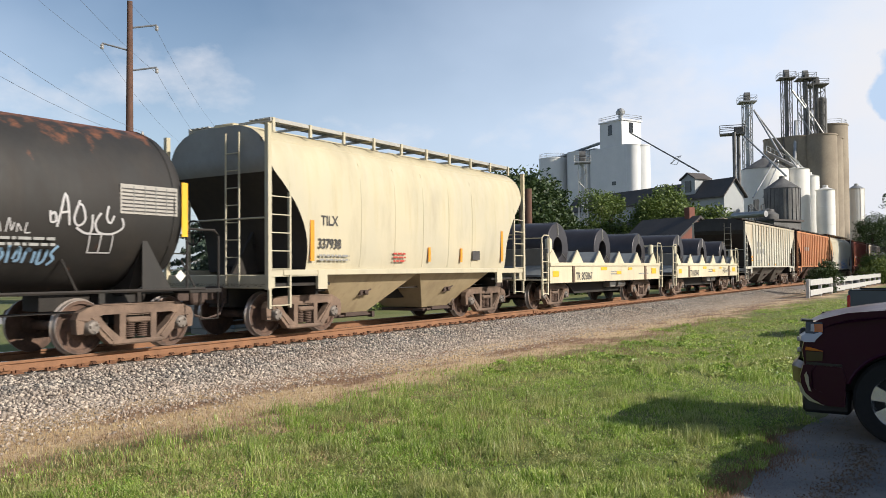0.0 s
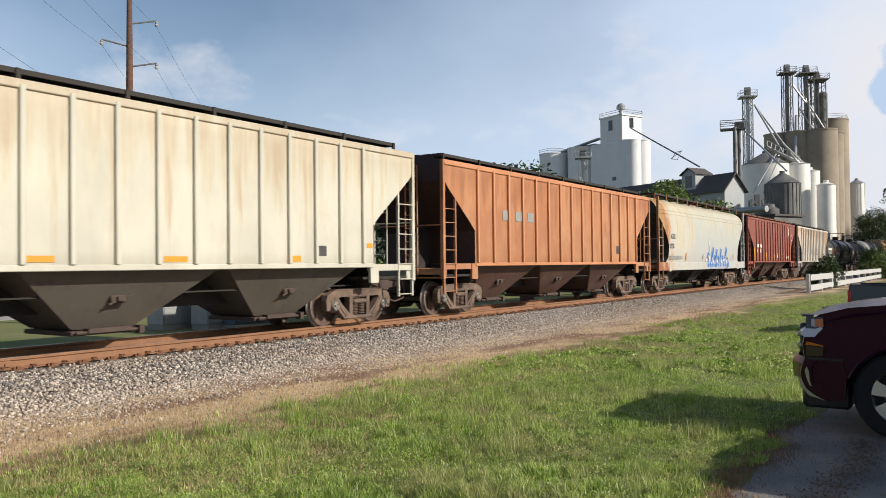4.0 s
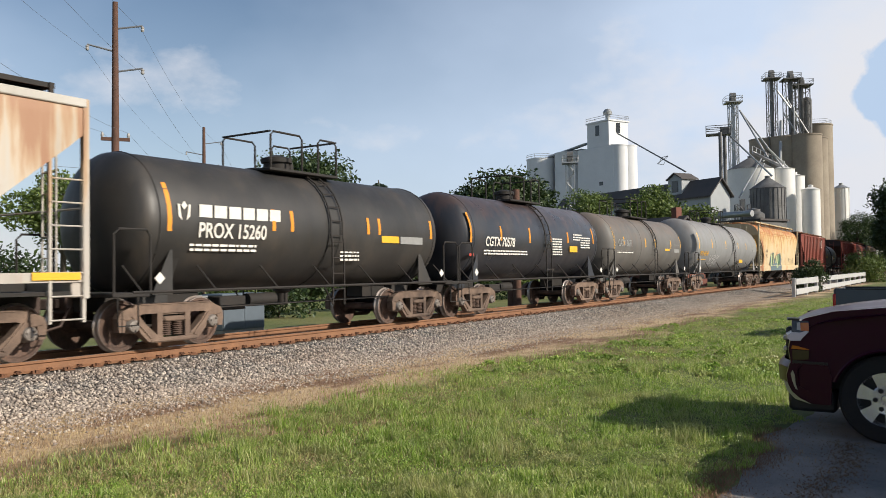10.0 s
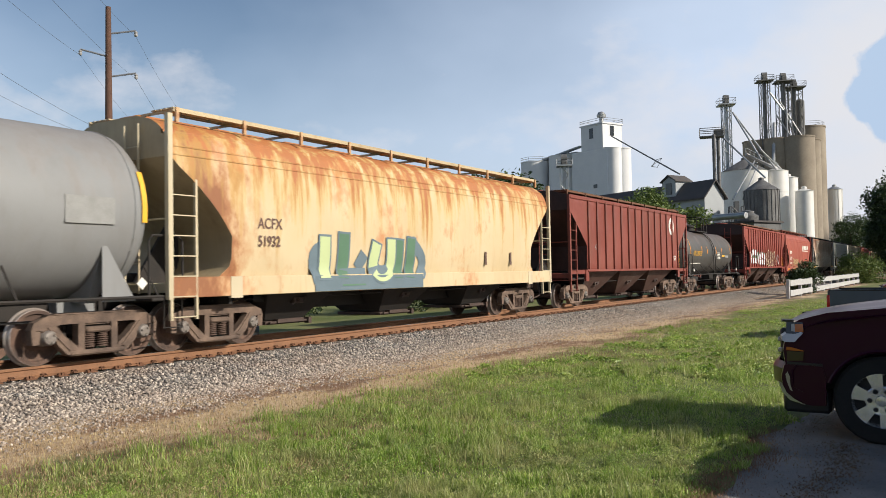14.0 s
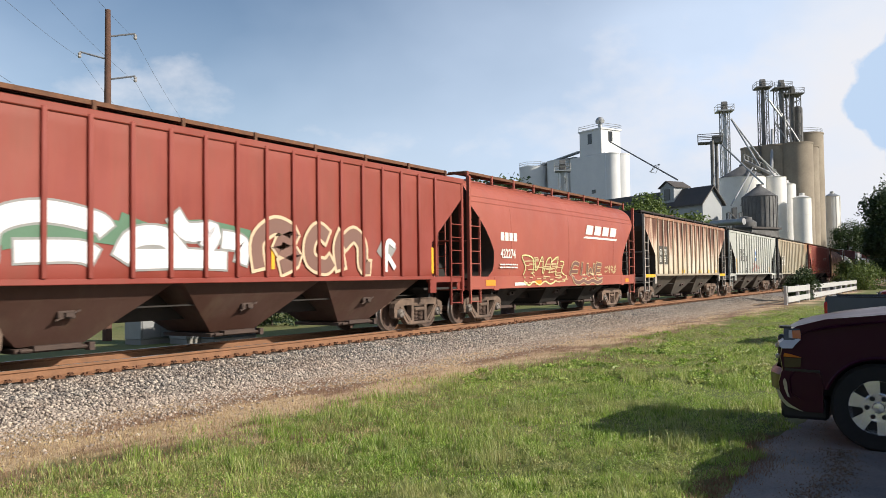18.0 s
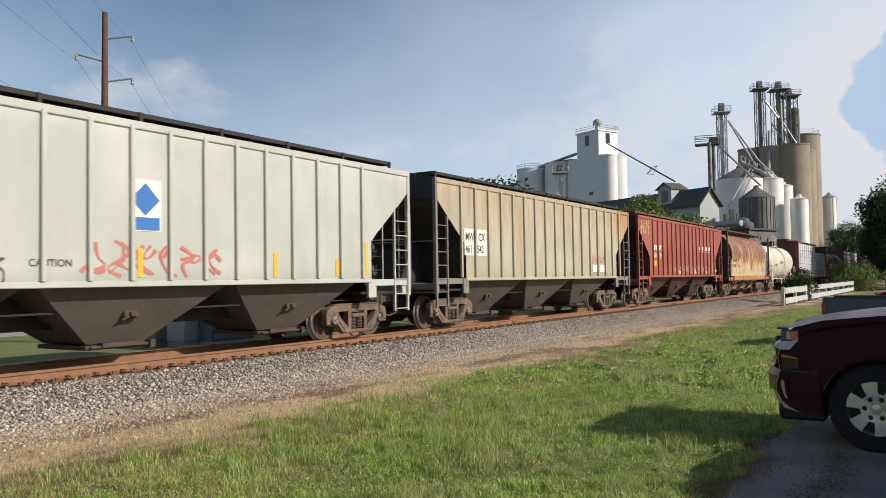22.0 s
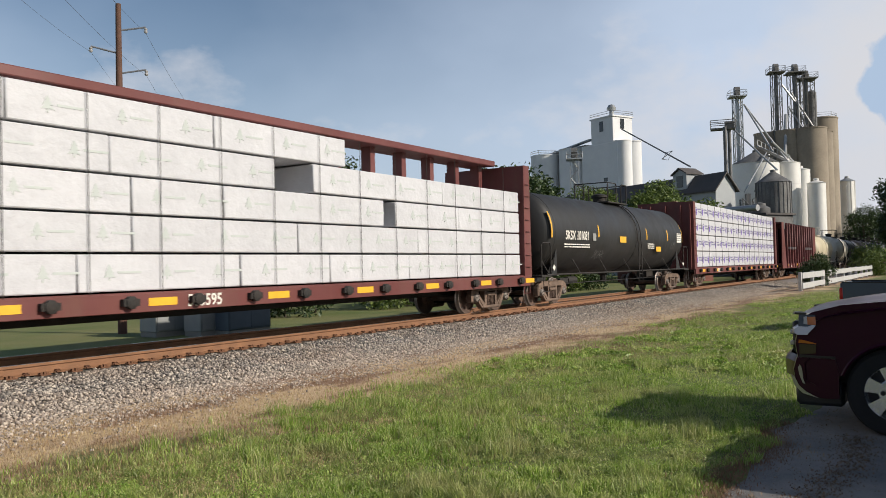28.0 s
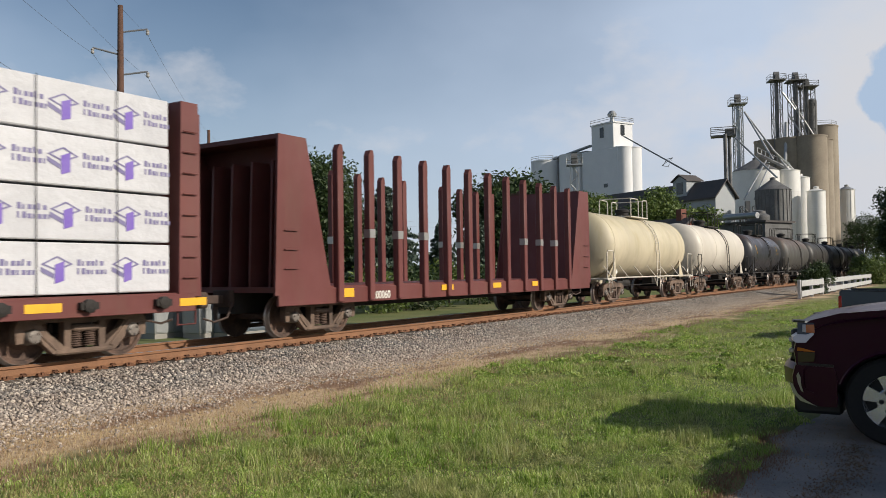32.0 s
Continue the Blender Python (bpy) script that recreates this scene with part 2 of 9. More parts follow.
M_RED = surface("red_stencil", (0.42, 0.05, 0.03), None, 5, 0.6)


# ---- mesh tools ----
class Mesh:
    def __init__(self):
        self.v, self.f, self.s = [], [], []

    def add(self, vs, fs, smooth=False):
        k = len(self.v)
        self.v += [tuple(p) for p in vs]
        self.f += [tuple(i + k for i in f) for f in fs]
        self.s += [smooth] * len(fs)
        return self

    def box(self, x0, x1, y0, y1, z0, z1, b=0.0):
        if b <= 0:
            return self.add([(x, y, z) for z in (z0, z1) for y in (y0, y1) for x in (x0, x1)],
                            [(0, 2, 3, 1), (4, 5, 7, 6), (0, 1, 5, 4), (2, 6, 7, 3), (0, 4, 6, 2), (1, 3, 7, 5)])
        ring = [(x0 + b, y0), (x1 - b, y0), (x1, y0 + b), (x1, y1 - b), (x1 - b, y1), (x0 + b, y1), (x0, y1 - b), (x0, y0 + b)]
        inner = [(min(max(x, x0 + b), x1 - b), min(max(y, y0 + b), y1 - b)) for x, y in ring]
        vs = [(*p, z0) for p in inner] + [(*p, z0 + b) for p in ring] + [(*p, z1 - b) for p in ring] + [(*p, z1) for p in inner]
        fs = [tuple(range(7, -1, -1)), tuple(range(24, 32))]
        for r in range(3):
            fs += [(r * 8 + i, r * 8 + (i + 1) % 8, r * 8 + 8 + (i + 1) % 8, r * 8 + 8 + i) for i in range(8)]
        return self.add(vs, fs)

    def prism(self, pts, a, b, axis="y"):
        """An outline in the two other axes, carried from a to b."""
        def at(p, q):
            return (p[0], q, p[1]) if axis == "y" else (q, p[0], p[1]) if axis == "x" else (p[0], p[1], q)
        n = len(pts)
        fs = [tuple(range(n)), tuple(range(2 * n - 1, n - 1, -1))] + [((i + 1) % n, i, i + n, (i + 1) % n + n) for i in range(n)]
        return self.add([at(p, a) for p in pts] + [at(p, b) for p in pts], fs)

    def tube(self, pts, r, n=6, close=False):
        pts = [Vector(p) for p in pts]
        vs, m = [], len(pts)
        for i, p in enumerate(pts):
            d = (pts[(i + 1) % m] - pts[i - 1]) if close else pts[min(i + 1, m - 1)] - pts[max(i - 1, 0)]
            d.normalize()
            u = d.orthogonal().normalized() if abs(d.z) < 0.95 else Vector((1, 0, 0))
            if abs(d.z) < 0.95:
                u = Vector((-d.y, d.x, 0)).normalized()
            w = d.cross(u).normalized()
            vs += [p + (u * math.cos(k * math.tau / n) + w * math.sin(k * math.tau / n)) * r for k in range(n)]
        fs = [(i * n + k, i * n + (k + 1) % n, (i + 1) % m * n + (k + 1) % n, (i + 1) % m * n + k) for i in range(m if close else m - 1) for k in range(n)]
        self.add(vs, fs, True)
        if not close:
            self.add(vs[:n], [tuple(range(n - 1, -1, -1))])
            self.add(vs[-n:], [tuple(range(n))])
        return self

    def lathe(self, prof, axis="y", at=(0, 0, 0), n=24, smooth=True, caps=True):
        """Profile of (radius, place along the axis)."""
        vs = []
        for r, a in prof:
            for k in range(n):
                c, s = r * math.cos(k * math.tau / n), r * math.sin(k * math.tau / n)
                p = (c, a, s) if axis == "y" else (a, c, s) if axis == "x" else (c, s, a)
                vs.append((p[0] + at[0], p[1] + at[1], p[2] + at[2]))
        m = len(prof)
        self.add(vs, [(i * n + k, i * n + (k + 1) % n, (i + 1) * n + (k + 1) % n, (i + 1) * n + k) for i in range(m - 1) for k in range(n)], smooth)
        if caps:
            self.add(vs[:n], [tuple(range(n - 1, -1, -1))])
            self.add(vs[-n:], [tuple(range(n))])
        return self

    def data(self, name, mat):
        me = bpy.data.meshes.new(name)
        me.from_pydata(self.v, [], self.f)
        me.polygons.foreach_set("use_smooth", self.s)
        me.materials.append(mat)
        me.validate()
        bm = bmesh.new()
        bm.from_mesh(me)
        bmesh.ops.recalc_face_normals(bm, faces=bm.faces)
        bm.to_mesh(me)
        bm.free()
        me.set_sharp_from_angle(angle=radians(38))
        return me


def part(name, mesh, mat, parent=None, label="", at=None):
    """Links a Mesh, or mesh data that is shared, as one object under a thing or a part."""
    me = mesh.data(name, mat) if isinstance(mesh, Mesh) else mesh
    ob = new(name, me)
    ob.parent = parent
    if at is not None:
        ob.matrix_basis = at
    if label:
        ob["label"] = label
    return ob


def thing(name, m, label, category, group="", kind=""):
    ob = new(name)
    ob.empty_display_size = 0.3
    ob.matrix_basis = m
    return tagged(ob, label, category, group, kind)


def solid(name, mesh, mat, label="", category="", group="", kind="", at=None):
    return tagged(part(name, mesh, mat, None, "", at), label, category, group, kind)


FONT_MESH = {}


def lettering(text, x, y, z, size, mat, parent, lean=0.0, name="lettering", spin=0.0, squeeze=1.0):
    """Letters that face the near side, from x on, standing on z."""
    key = (text, mat.name)
    if key not in FONT_MESH:
        cu = bpy.data.curves.new("lettering", "FONT")
        cu.body, cu.size, cu.fill_mode, cu.extrude, cu.offset = text, 1.0, "FRONT", 0.0, 0.02
        tmp = bpy.data.objects.new("letters", cu)
        FONT_MESH[key] = bpy.data.meshes.new_from_object(tmp)
        FONT_MESH[key].materials.clear()
        FONT_MESH[key].materials.append(mat)
        bpy.data.objects.remove(tmp)
    ob = part(name, FONT_MESH[key], mat, parent)
    ob.matrix_basis = pose(x, y, z, 90 - lean, 0, spin) @ Matrix.Diagonal((size * squeeze, size, size, 1))
    return ob


def plate(m, x0, x1, z0, z1, y, t=0.006):
    return m.box(x0, x1, y - t, y, z0, z1)

# ---- the freight train ----
TRACK_Y = 13.38
# seconds, metres that the train has rolled
ROLLED = (
    (0.0, -0.0), (0.5, 6.06), (1.0, 12.44), (1.5, 18.98), (2.0, 25.56), (2.5, 31.86),
    (3.0, 38.22), (5.5, 70.47), (6.0, 77.01), (6.5, 83.73), (7.0, 90.21), (7.5, 96.44),
    (8.0, 102.7), (8.5, 108.82), (9.0, 115.22), (9.5, 121.54), (10.0, 127.64), (10.5, 133.91),
    (11.0, 140.21), (11.5, 146.17), (12.0, 152.29), (12.5, 158.59), (13.0, 165.06), (13.5, 171.62),
    (14.0, 177.84), (14.5, 183.94), (16.5, 211.11), (17.0, 217.4), (17.5, 223.85), (18.0, 230.45),
    (18.5, 236.84), (19.0, 242.98), (19.5, 249.28), (20.0, 256.01), (20.5, 262.86), (21.0, 269.44),
    (21.5, 275.86), (22.0, 282.31), (22.5, 288.9), (23.0, 295.66), (23.5, 302.37), (24.0, 308.96),
    (24.5, 315.89), (25.0, 322.86), (25.5, 329.77), (27.5, 356.9), (28.0, 363.56), (28.5, 369.98),
    (29.0, 376.41), (29.5, 383.18), (30.0, 390.18), (30.5, 396.92), (31.0, 403.56), (31.5, 410.44),
    (32.0, 417.69),
)

CARS = []          # (car, place of its front end when the clip begins)
WHEELS = []        # (wheelset, its place on the bogie, the car's place plus the bogie's)


def wheel_data():
    m = Mesh()
    for s in (-1, 1):
        m.lathe([(0.08, s * 0.60), (0.15, s * 0.66), (0.17, s * 0.70), (0.36, s * 0.675), (0.40, s * 0.665), (0.485, s * 0.672), (0.487, s * 0.69),
                 (0.46, s * 0.715), (0.457, s * 0.795), (0.445, s * 0.805), (0.39, s * 0.803), (0.375, s * 0.76), (0.22, s * 0.735), (0.16, s * 0.79), (0.08, s * 0.80)], n=36, caps=False)
    m.lathe([(0.085, -1.0), (0.085, 1.0)], n=14)
    me = m.data("wheelset", M_WHEEL)
    me.materials.append(M_TREAD)
    for p in me.polygons:
        if all(math.hypot(me.vertices[i].co.x, me.vertices[i].co.z) > 0.44 for i in p.vertices):
            p.material_index = 1
    return me


def side_frame_data():
    """A cast side frame with teardrop windows and a spring seat."""
    m = Mesh()
    for s in (-1,):
        a, b = s * 0.97, s * 1.13
        m.prism([(-1.18, 0.60), (-1.13, 0.71), (-0.86, 0.83), (0.86, 0.83), (1.13, 0.71), (1.18, 0.60), (0.98, 0.575), (0.68, 0.66), (-0.68, 0.66), (-0.98, 0.575)], a, b)
        for k in (-1, 1):
            m.prism([(k * 1.18, 0.60), (k * 1.16, 0.36), (k * 1.05, 0.36), (k * 1.02, 0.57)], a, b)
            m.prism([(k * 0.98, 0.64), (k * 0.78, 0.68), (k * 0.62, 0.48), (k * 0.40, 0.30), (k * 0.30, 0.15), (k * 0.56, 0.16), (k * 0.74, 0.34), (k * 0.80, 0.50)], a, b)
            m.prism([(k * 0.92, 0.63), (k * 0.80, 0.65), (k * 0.44, 0.24), (k * 0.52, 0.22)], s * 1.12, s * 1.15)
            m.box(min(k * 0.25, k * 0.37), max(k * 0.25, k * 0.37), min(a, b), max(a, b), 0.20, 0.70)
            m.box(k * 0.889 - 0.13, k * 0.889 + 0.13, min(s * 0.9, s * 1.12), max(s * 0.9, s * 1.12), 0.55, 0.66, 0.02)
        m.box(-0.52, 0.52, min(s * 0.94, s * 1.15), max(s * 0.94, s * 1.15), 0.13, 0.22, 0.03)
        m.box(-0.24, 0.24, min(s * 0.95, s * 1.17), max(s * 0.95, s * 1.17), 0.50, 0.60, 0.03)
        m.box(-0.24, 0.24, min(s * 0.97, s * 1.10), max(s * 0.97, s * 1.10), 0.63, 0.67)
        m.prism([(-0.92, 0.82), (-0.6, 0.845), (0.6, 0.845), (0.92, 0.82)], s * 0.955, s * 1.145)
    return m.data("side_frame", M_TRUCK)


def bogie_data():
    """The bolster with brake beams and shoes."""
    m = Mesh().box(-0.47, 0.47, -0.05, 0.05, 0.34, 0.45).box(-0.20, 0.20, -1.0, 1.0, 0.44, 0.74, 0.03).lathe([(0.2, 0.74), (0.2, 0.82)], "z", n=16)
    for k in (-1, 1):
        m.box(k * 0.42 - 0.05, k * 0.42 + 0.05, -0.92, 0.92, 0.30, 0.42)
        for s in (-1, 1):
            m.box(k * 0.44 - 0.03, k * 0.44 + 0.03, s * 0.78 - 0.07, s * 0.78 + 0.07, 0.26, 0.62)
    # black stands in for the deep shade behind the side-frame windows
    return m.data("bogie", M_BLACK)


def spring_data():
    prof = []
    for i in range(7):
        prof += [(0.085, 0.245 + i * 0.037), (0.106, 0.256 + i * 0.037), (0.085, 0.27 + i * 0.037)]
    return Mesh().lathe(prof, "z", (0, 0, 0), 10).data("spring", M_SPRING)


def bearing_data():
    m = Mesh()
    m.lathe([(0.135, 0.86), (0.14, 0.98), (0.125, 1.0), (0.125, 1.15), (0.10, 1.19), (0.05, 1.20)], n=16)
    for k in range(3):
        a = k * math.tau / 3 + 0.3
        m.lathe([(0.018, 1.18), (0.018, 1.225)], at=(0.07 * math.cos(a), 0, 0.07 * math.sin(a)), n=6)
    return m.data("bearing", surface("bearing_cap_steel", (0.27, 0.245, 0.22), (0.10, 0.075, 0.06), 8, 0.6, 0.3, 40, 0.2, 0.7))


WHEEL_DATA, BOGIE_DATA, SPRING_DATA, BEARING_DATA, FRAME_DATA = wheel_data(), bogie_data(), spring_data(), bearing_data(), side_frame_data()
COUPLER_DATA = (Mesh().box(-0.62, 0.3, -0.09, 0.09, 0.78, 0.96, 0.02).box(-0.80, -0.55, -0.17, 0.17, 0.70, 1.04, 0.05)
                .box(-0.10, 0.05, -0.26, 0.26, 0.70, 1.06, 0.02).tube([(-0.05, -0.3, 0.8), (-0.3, -0.42, 0.5), (-0.6, -0.36, 0.42), (-0.8, -0.25, 0.5)], 0.025)
                .data("coupler", M_COUPLER))


def bogie(car, x, place):
    b = part("bogie", BOGIE_DATA, None, car, "grimy bogie with rusty cast side frames and a shade-black bolster", pose(x, 0, 0))
    for turn in (0, 180):
        part("side_frame", FRAME_DATA, None, b, "rusty cast steel side frame", pose(0, 0, 0, 0, 0, turn))
    for k in (-1, 1):
        w = part("wheelset", WHEEL_DATA, None, b, at=pose(k * 0.889, 0, 0.457))
        WHEELS.append((w, k * 0.889, place + x))
        for q in (-0.13, 0.12):
            part("spring", SPRING_DATA, None, b, at=pose(q, k * 1.05, 0))
        for s in (-1, 1):
            part("bearing", BEARING_DATA, None, b, at=pose(k * 0.889, 0, 0.457, 0, 0, 180 if s < 0 else 0))
    return b


def begin(name, label, category, place, length, t1=1.55, t2=None, group="freight cars of the train"):
    car = thing(name, pose(place, TRACK_Y, 0), label, category, group)
    CARS.append((car, place))
    bogie(car, t1, place)
    bogie(car, length - (t2 or t1), place)
    part("coupler", COUPLER_DATA, None, car, at=pose(0.05, 0, 0))
    part("coupler", COUPLER_DATA, None, car, at=pose(length - 0.05, 0, 0, 0, 0, 180))
    return car


def ladder(m, x0, x1, y, z0, z1, rungs, ztop0=None):
    """A ladder that faces the side."""
    m.box(x0 - 0.03, x0 + 0.03, y - 0.03, y + 0.03, z0, ztop0 or z1)
    m.box(x1 - 0.025, x1 + 0.025, y - 0.03, y + 0.03, z0, z1)
    for i in range(rungs):
        z = z0 + (i + 0.15) * (z1 - z0) / rungs
        m.tube([(x0, y - 0.03, z), (x1, y - 0.03, z)], 0.014, 5)
    return m


def shell(prof, cut, length):
    """A car body: levels of (half width, height), cut back by cut(z) at both ends."""
    m, vs = Mesh(), []
    for y, z in prof:
        c = cut(z)
        vs += [(c, -y, z), (length - c, -y, z), (length - c, y, z), (c, y, z)]
    fs = [(3, 2, 1, 0)]
    for i in range(len(prof) - 1):
        a, b = i * 4, i * 4 + 4
        fs += [(a + k, a + (k + 1) % 4, b + (k + 1) % 4, b + k) for k in range(4)]
    k = len(vs) - 4
    fs.append((k, k + 1, k + 2, k + 3))
    return m.add(vs, fs)


def spread(prof, n):
    """More levels along a profile, evenly rounded."""
    out = []
    for i in range(len(prof) - 1):
        p0, p1, p2, p3 = prof[max(i - 1, 0)], prof[i], prof[i + 1], prof[min(i + 2, len(prof) - 1)]
        for k in range(n):
            t = k / n
            out.append(tuple(0.5 * (2 * b + (c - a) * t + (2 * a - 5 * b + 4 * c - d) * t * t + (3 * b - a - 3 * c + d) * t ** 3) for a, b, c, d in zip(p0, p1, p2, p3)))
    return out + [prof[-1]]


def half_width(prof, z):
    for (y0, z0), (y1, z1) in zip(prof, prof[1:]):
        if z0 <= z <= z1 and z1 > z0:
            return y0 + (y1 - y0) * (z - z0) / (z1 - z0)
    return prof[0][0]


def bay(x, w, mat, car, z0=1.40, y0=1.42, zb=0.34, lean=0.0):
    m = Mesh()
    top = [(x - w, -y0, z0), (x + w, -y0, z0), (x + w, y0, z0), (x - w, y0, z0)]
    low = [(x - 0.60, -0.64, zb), (x + 0.60, -0.64, zb), (x + 0.60, 0.64, zb), (x - 0.60, 0.64, zb)]
    m.add(top + low, [(0, 1, 5, 4), (1, 2, 6, 5), (2, 3, 7, 6), (3, 0, 4, 7), (4, 5, 6, 7), (3, 2, 1, 0)])
    b = part("hopper_bay", m, mat, car)
    g = Mesh().box(x - 0.66, x + 0.66, -0.72, 0.72, zb - 0.10, zb - 0.02, 0.01).box(x - 0.42, x + 0.42, -0.86, -0.70, zb - 0.06, zb + 0.02)
    g.tube([(x - 0.62, -0.80, zb - 0.05), (x + 0.62, -0.80, zb - 0.05)], 0.03, 6).box(x + 0.56, x + 0.66, -0.88, -0.74, zb - 0.12, zb + 0.02)
    part("outlet_gate", g, M_COUPLER, b)
    v = Mesh().box(x - 0.16, x + 0.16, -1.10, -0.90, 0.78, 0.92, 0.02).box(x - 0.06, x + 0.08, -1.16, -0.95, 0.82, 0.89).tube([(x - 0.2, -1.08, 0.76), (x + 0.22, -1.12, 0.92)], 0.02, 5)
    part("vibrator_bracket", v, M_COUPLER, b)


def roof_run(car, length, z, mat, y=0.95, n=9, bright=None):
    strip = Mesh().box(0.35, length - 0.35, -0.06, 0.06, 0.032, 0.06).data("walk_strip", mat)
    edge = Mesh().box(0.35, length - 0.35, -0.02, 0.02, -0.02, 0.06).data("walk_edge", mat)
    bearer = Mesh().box(-0.02, 0.02, -y - 0.36, y + 0.36, -0.02, 0.031).data("walk_bearer", mat)
    for s in (-1, 1):
        for i in range(4):
            part("walk_strip", strip, None, car, at=pose(0, s * y - 0.24 + i * 0.15, z))
        part("walk_edge", edge, None, car, at=pose(0, s * (y + 0.34), z))
    for i in range(n):
        part("walk_bearer", bearer, None, car, at=pose(0.4 + (length - 0.8) * i / (n - 1), 0, z))
    bracket = Mesh().box(-0.035, 0.035, -0.035, 0.02, -0.22, 0.06).box(-0.03, 0.03, -0.03, 0.35, -0.03, 0.01).data("bracket", bright or mat)
    for i in range(n):
        x = 0.42 + (length - 0.84) * i / (n - 1)
        part("bracket", bracket, None, car, at=pose(x, -y - 0.36, z))
        part("bracket", bracket, None, car, at=pose(x, y + 0.36, z, 0, 0, 180))


def roof_hatches(car, length, z, mat, n=4):
    for i in range(n):
        x = length * (i + 0.5) / n
        part("roof_hatch", Mesh().box(x - length / n * 0.42, x + length / n * 0.42, -0.32, 0.32, z - 0.10, z + 0.07, 0.03), mat, car)


def end_frame(car, length, mat, zt=4.2, zsill=1.42, hw=1.6, rail_z=2.45, rungs=7):
    """Corner posts, ladders, platforms and brake wheel at both ends."""
    for s, x in ((1, 0.0), (-1, length)):
        for k in (-1, 1):
            y = k * (hw - 0.03)
            part("corner_post", Mesh().box(x - 0.05, x + 0.05, y - 0.05, y + 0.05, 1.0, zt), mat, car)
            m = ladder(Mesh(), x + s * 0.03, x + s * 0.60, y, 0.62, 3.2, rungs)
            part("side_ladder", m, mat, car)
        part("end_sill", Mesh().box(min(x, x + s * 0.22), max(x, x + s * 0.22), -hw + 0.05, hw - 0.05, 1.02, 1.30, 0.02), mat, car)
        part("end_platform", Mesh().box(min(x, x + s * 1.9), max(x, x + s * 1.9), -hw + 0.08, hw - 0.08, 1.06, 1.12), M_BLACK, car)
        part("side_sill", Mesh().box(min(x, x + s * 1.7), max(x, x + s * 1.7), -hw + 0.02, -hw + 0.12, 1.26, zsill - 0.004)
             .box(min(x + s * 1.42, x + s * 1.72), max(x + s * 1.42, x + s * 1.72), -hw - 0.01, -hw + 0.06, 0.98, zsill - 0.004), mat, car)
        part("shear_plate", Mesh().prism([(x + s * 0.30, 1.12), (x + s * 1.68, 1.12), (x + s * 1.68, 2.62), (x + s * 1.30, 2.62)], -0.04, 0.04), M_BLACK, car)
        part("bolster_web", Mesh().box(min(x + s * 1.5, x + s * 1.58), max(x + s * 1.5, x + s * 1.58), -hw + 0.14, hw - 0.14, 0.86, zsill - 0.01), M_BLACK, car)
        m = Mesh()
        for y in (-0.75, -0.35):
            m.tube([(x - s * 0.02, y, 1.1), (x - s * 0.02, y, zt - 0.1)], 0.022, 5)
        for i in range(8):
            z = 1.3 + i * 0.36
            m.tube([(x - s * 0.02, -0.75, z), (x - s * 0.02, -0.35, z)], 0.013, 5)
        m.tube([(x - s * 0.04, -hw + 0.1, rail_z), (x - s * 0.04, hw - 0.1, rail_z)], 0.02, 5)
        part("end_ladder", m, mat, car)
    m = Mesh()
    pts = [(0.0 - 0.12, 0.55 + 0.26 * math.cos(a * math.tau / 16), 2.2 + 0.26 * math.sin(a * math.tau / 16)) for a in range(16)]
    m.tube(pts, 0.02, 5, True)
    for a in range(0, 16, 4):
        m.tube([(-0.12, 0.55, 2.2), pts[a]], 0.012, 4)
    part("brake_wheel", m, M_BLACK, car)
    part("air_tank", Mesh().lathe([(0.05, 0.55), (0.18, 0.6), (0.18, 1.5), (0.05, 1.55)], "x", (0, 0.4, 1.32), 12), M_BLACK, car)
    m = Mesh().box(0.1, length - 0.1, -0.30, 0.30, 0.62, 1.24)
    m.box(2.6, 2.9, -1.0, -0.3, 0.85, 1.05).tube([(1.4, -1.0, 0.92), (length - 1.4, -1.0, 0.92)], 0.02, 5)
    part("centre_sill", m, M_BLACK, car)


def marks(car, y, boxes, mat, name="reflector"):
    for x0, x1, z0, z1 in boxes:
        part(name, plate(Mesh(), x0, x1, z0, z1, y), mat, car)


def small_print(car, y, x, z, mat, rows=3, w=0.7, seed=1):
    """Writing too small to read."""
    r, m = random.Random(seed), Mesh()
    for i in range(rows):
        a = x
        while a < x + w:
            b = a + r.uniform(0.06, 0.2)
            plate(m, a, min(b, x + w), z - i * 0.09, z - i * 0.09 + 0.045, y, 0.005)
            a = b + 0.035
    part("small_print", m, mat, car)


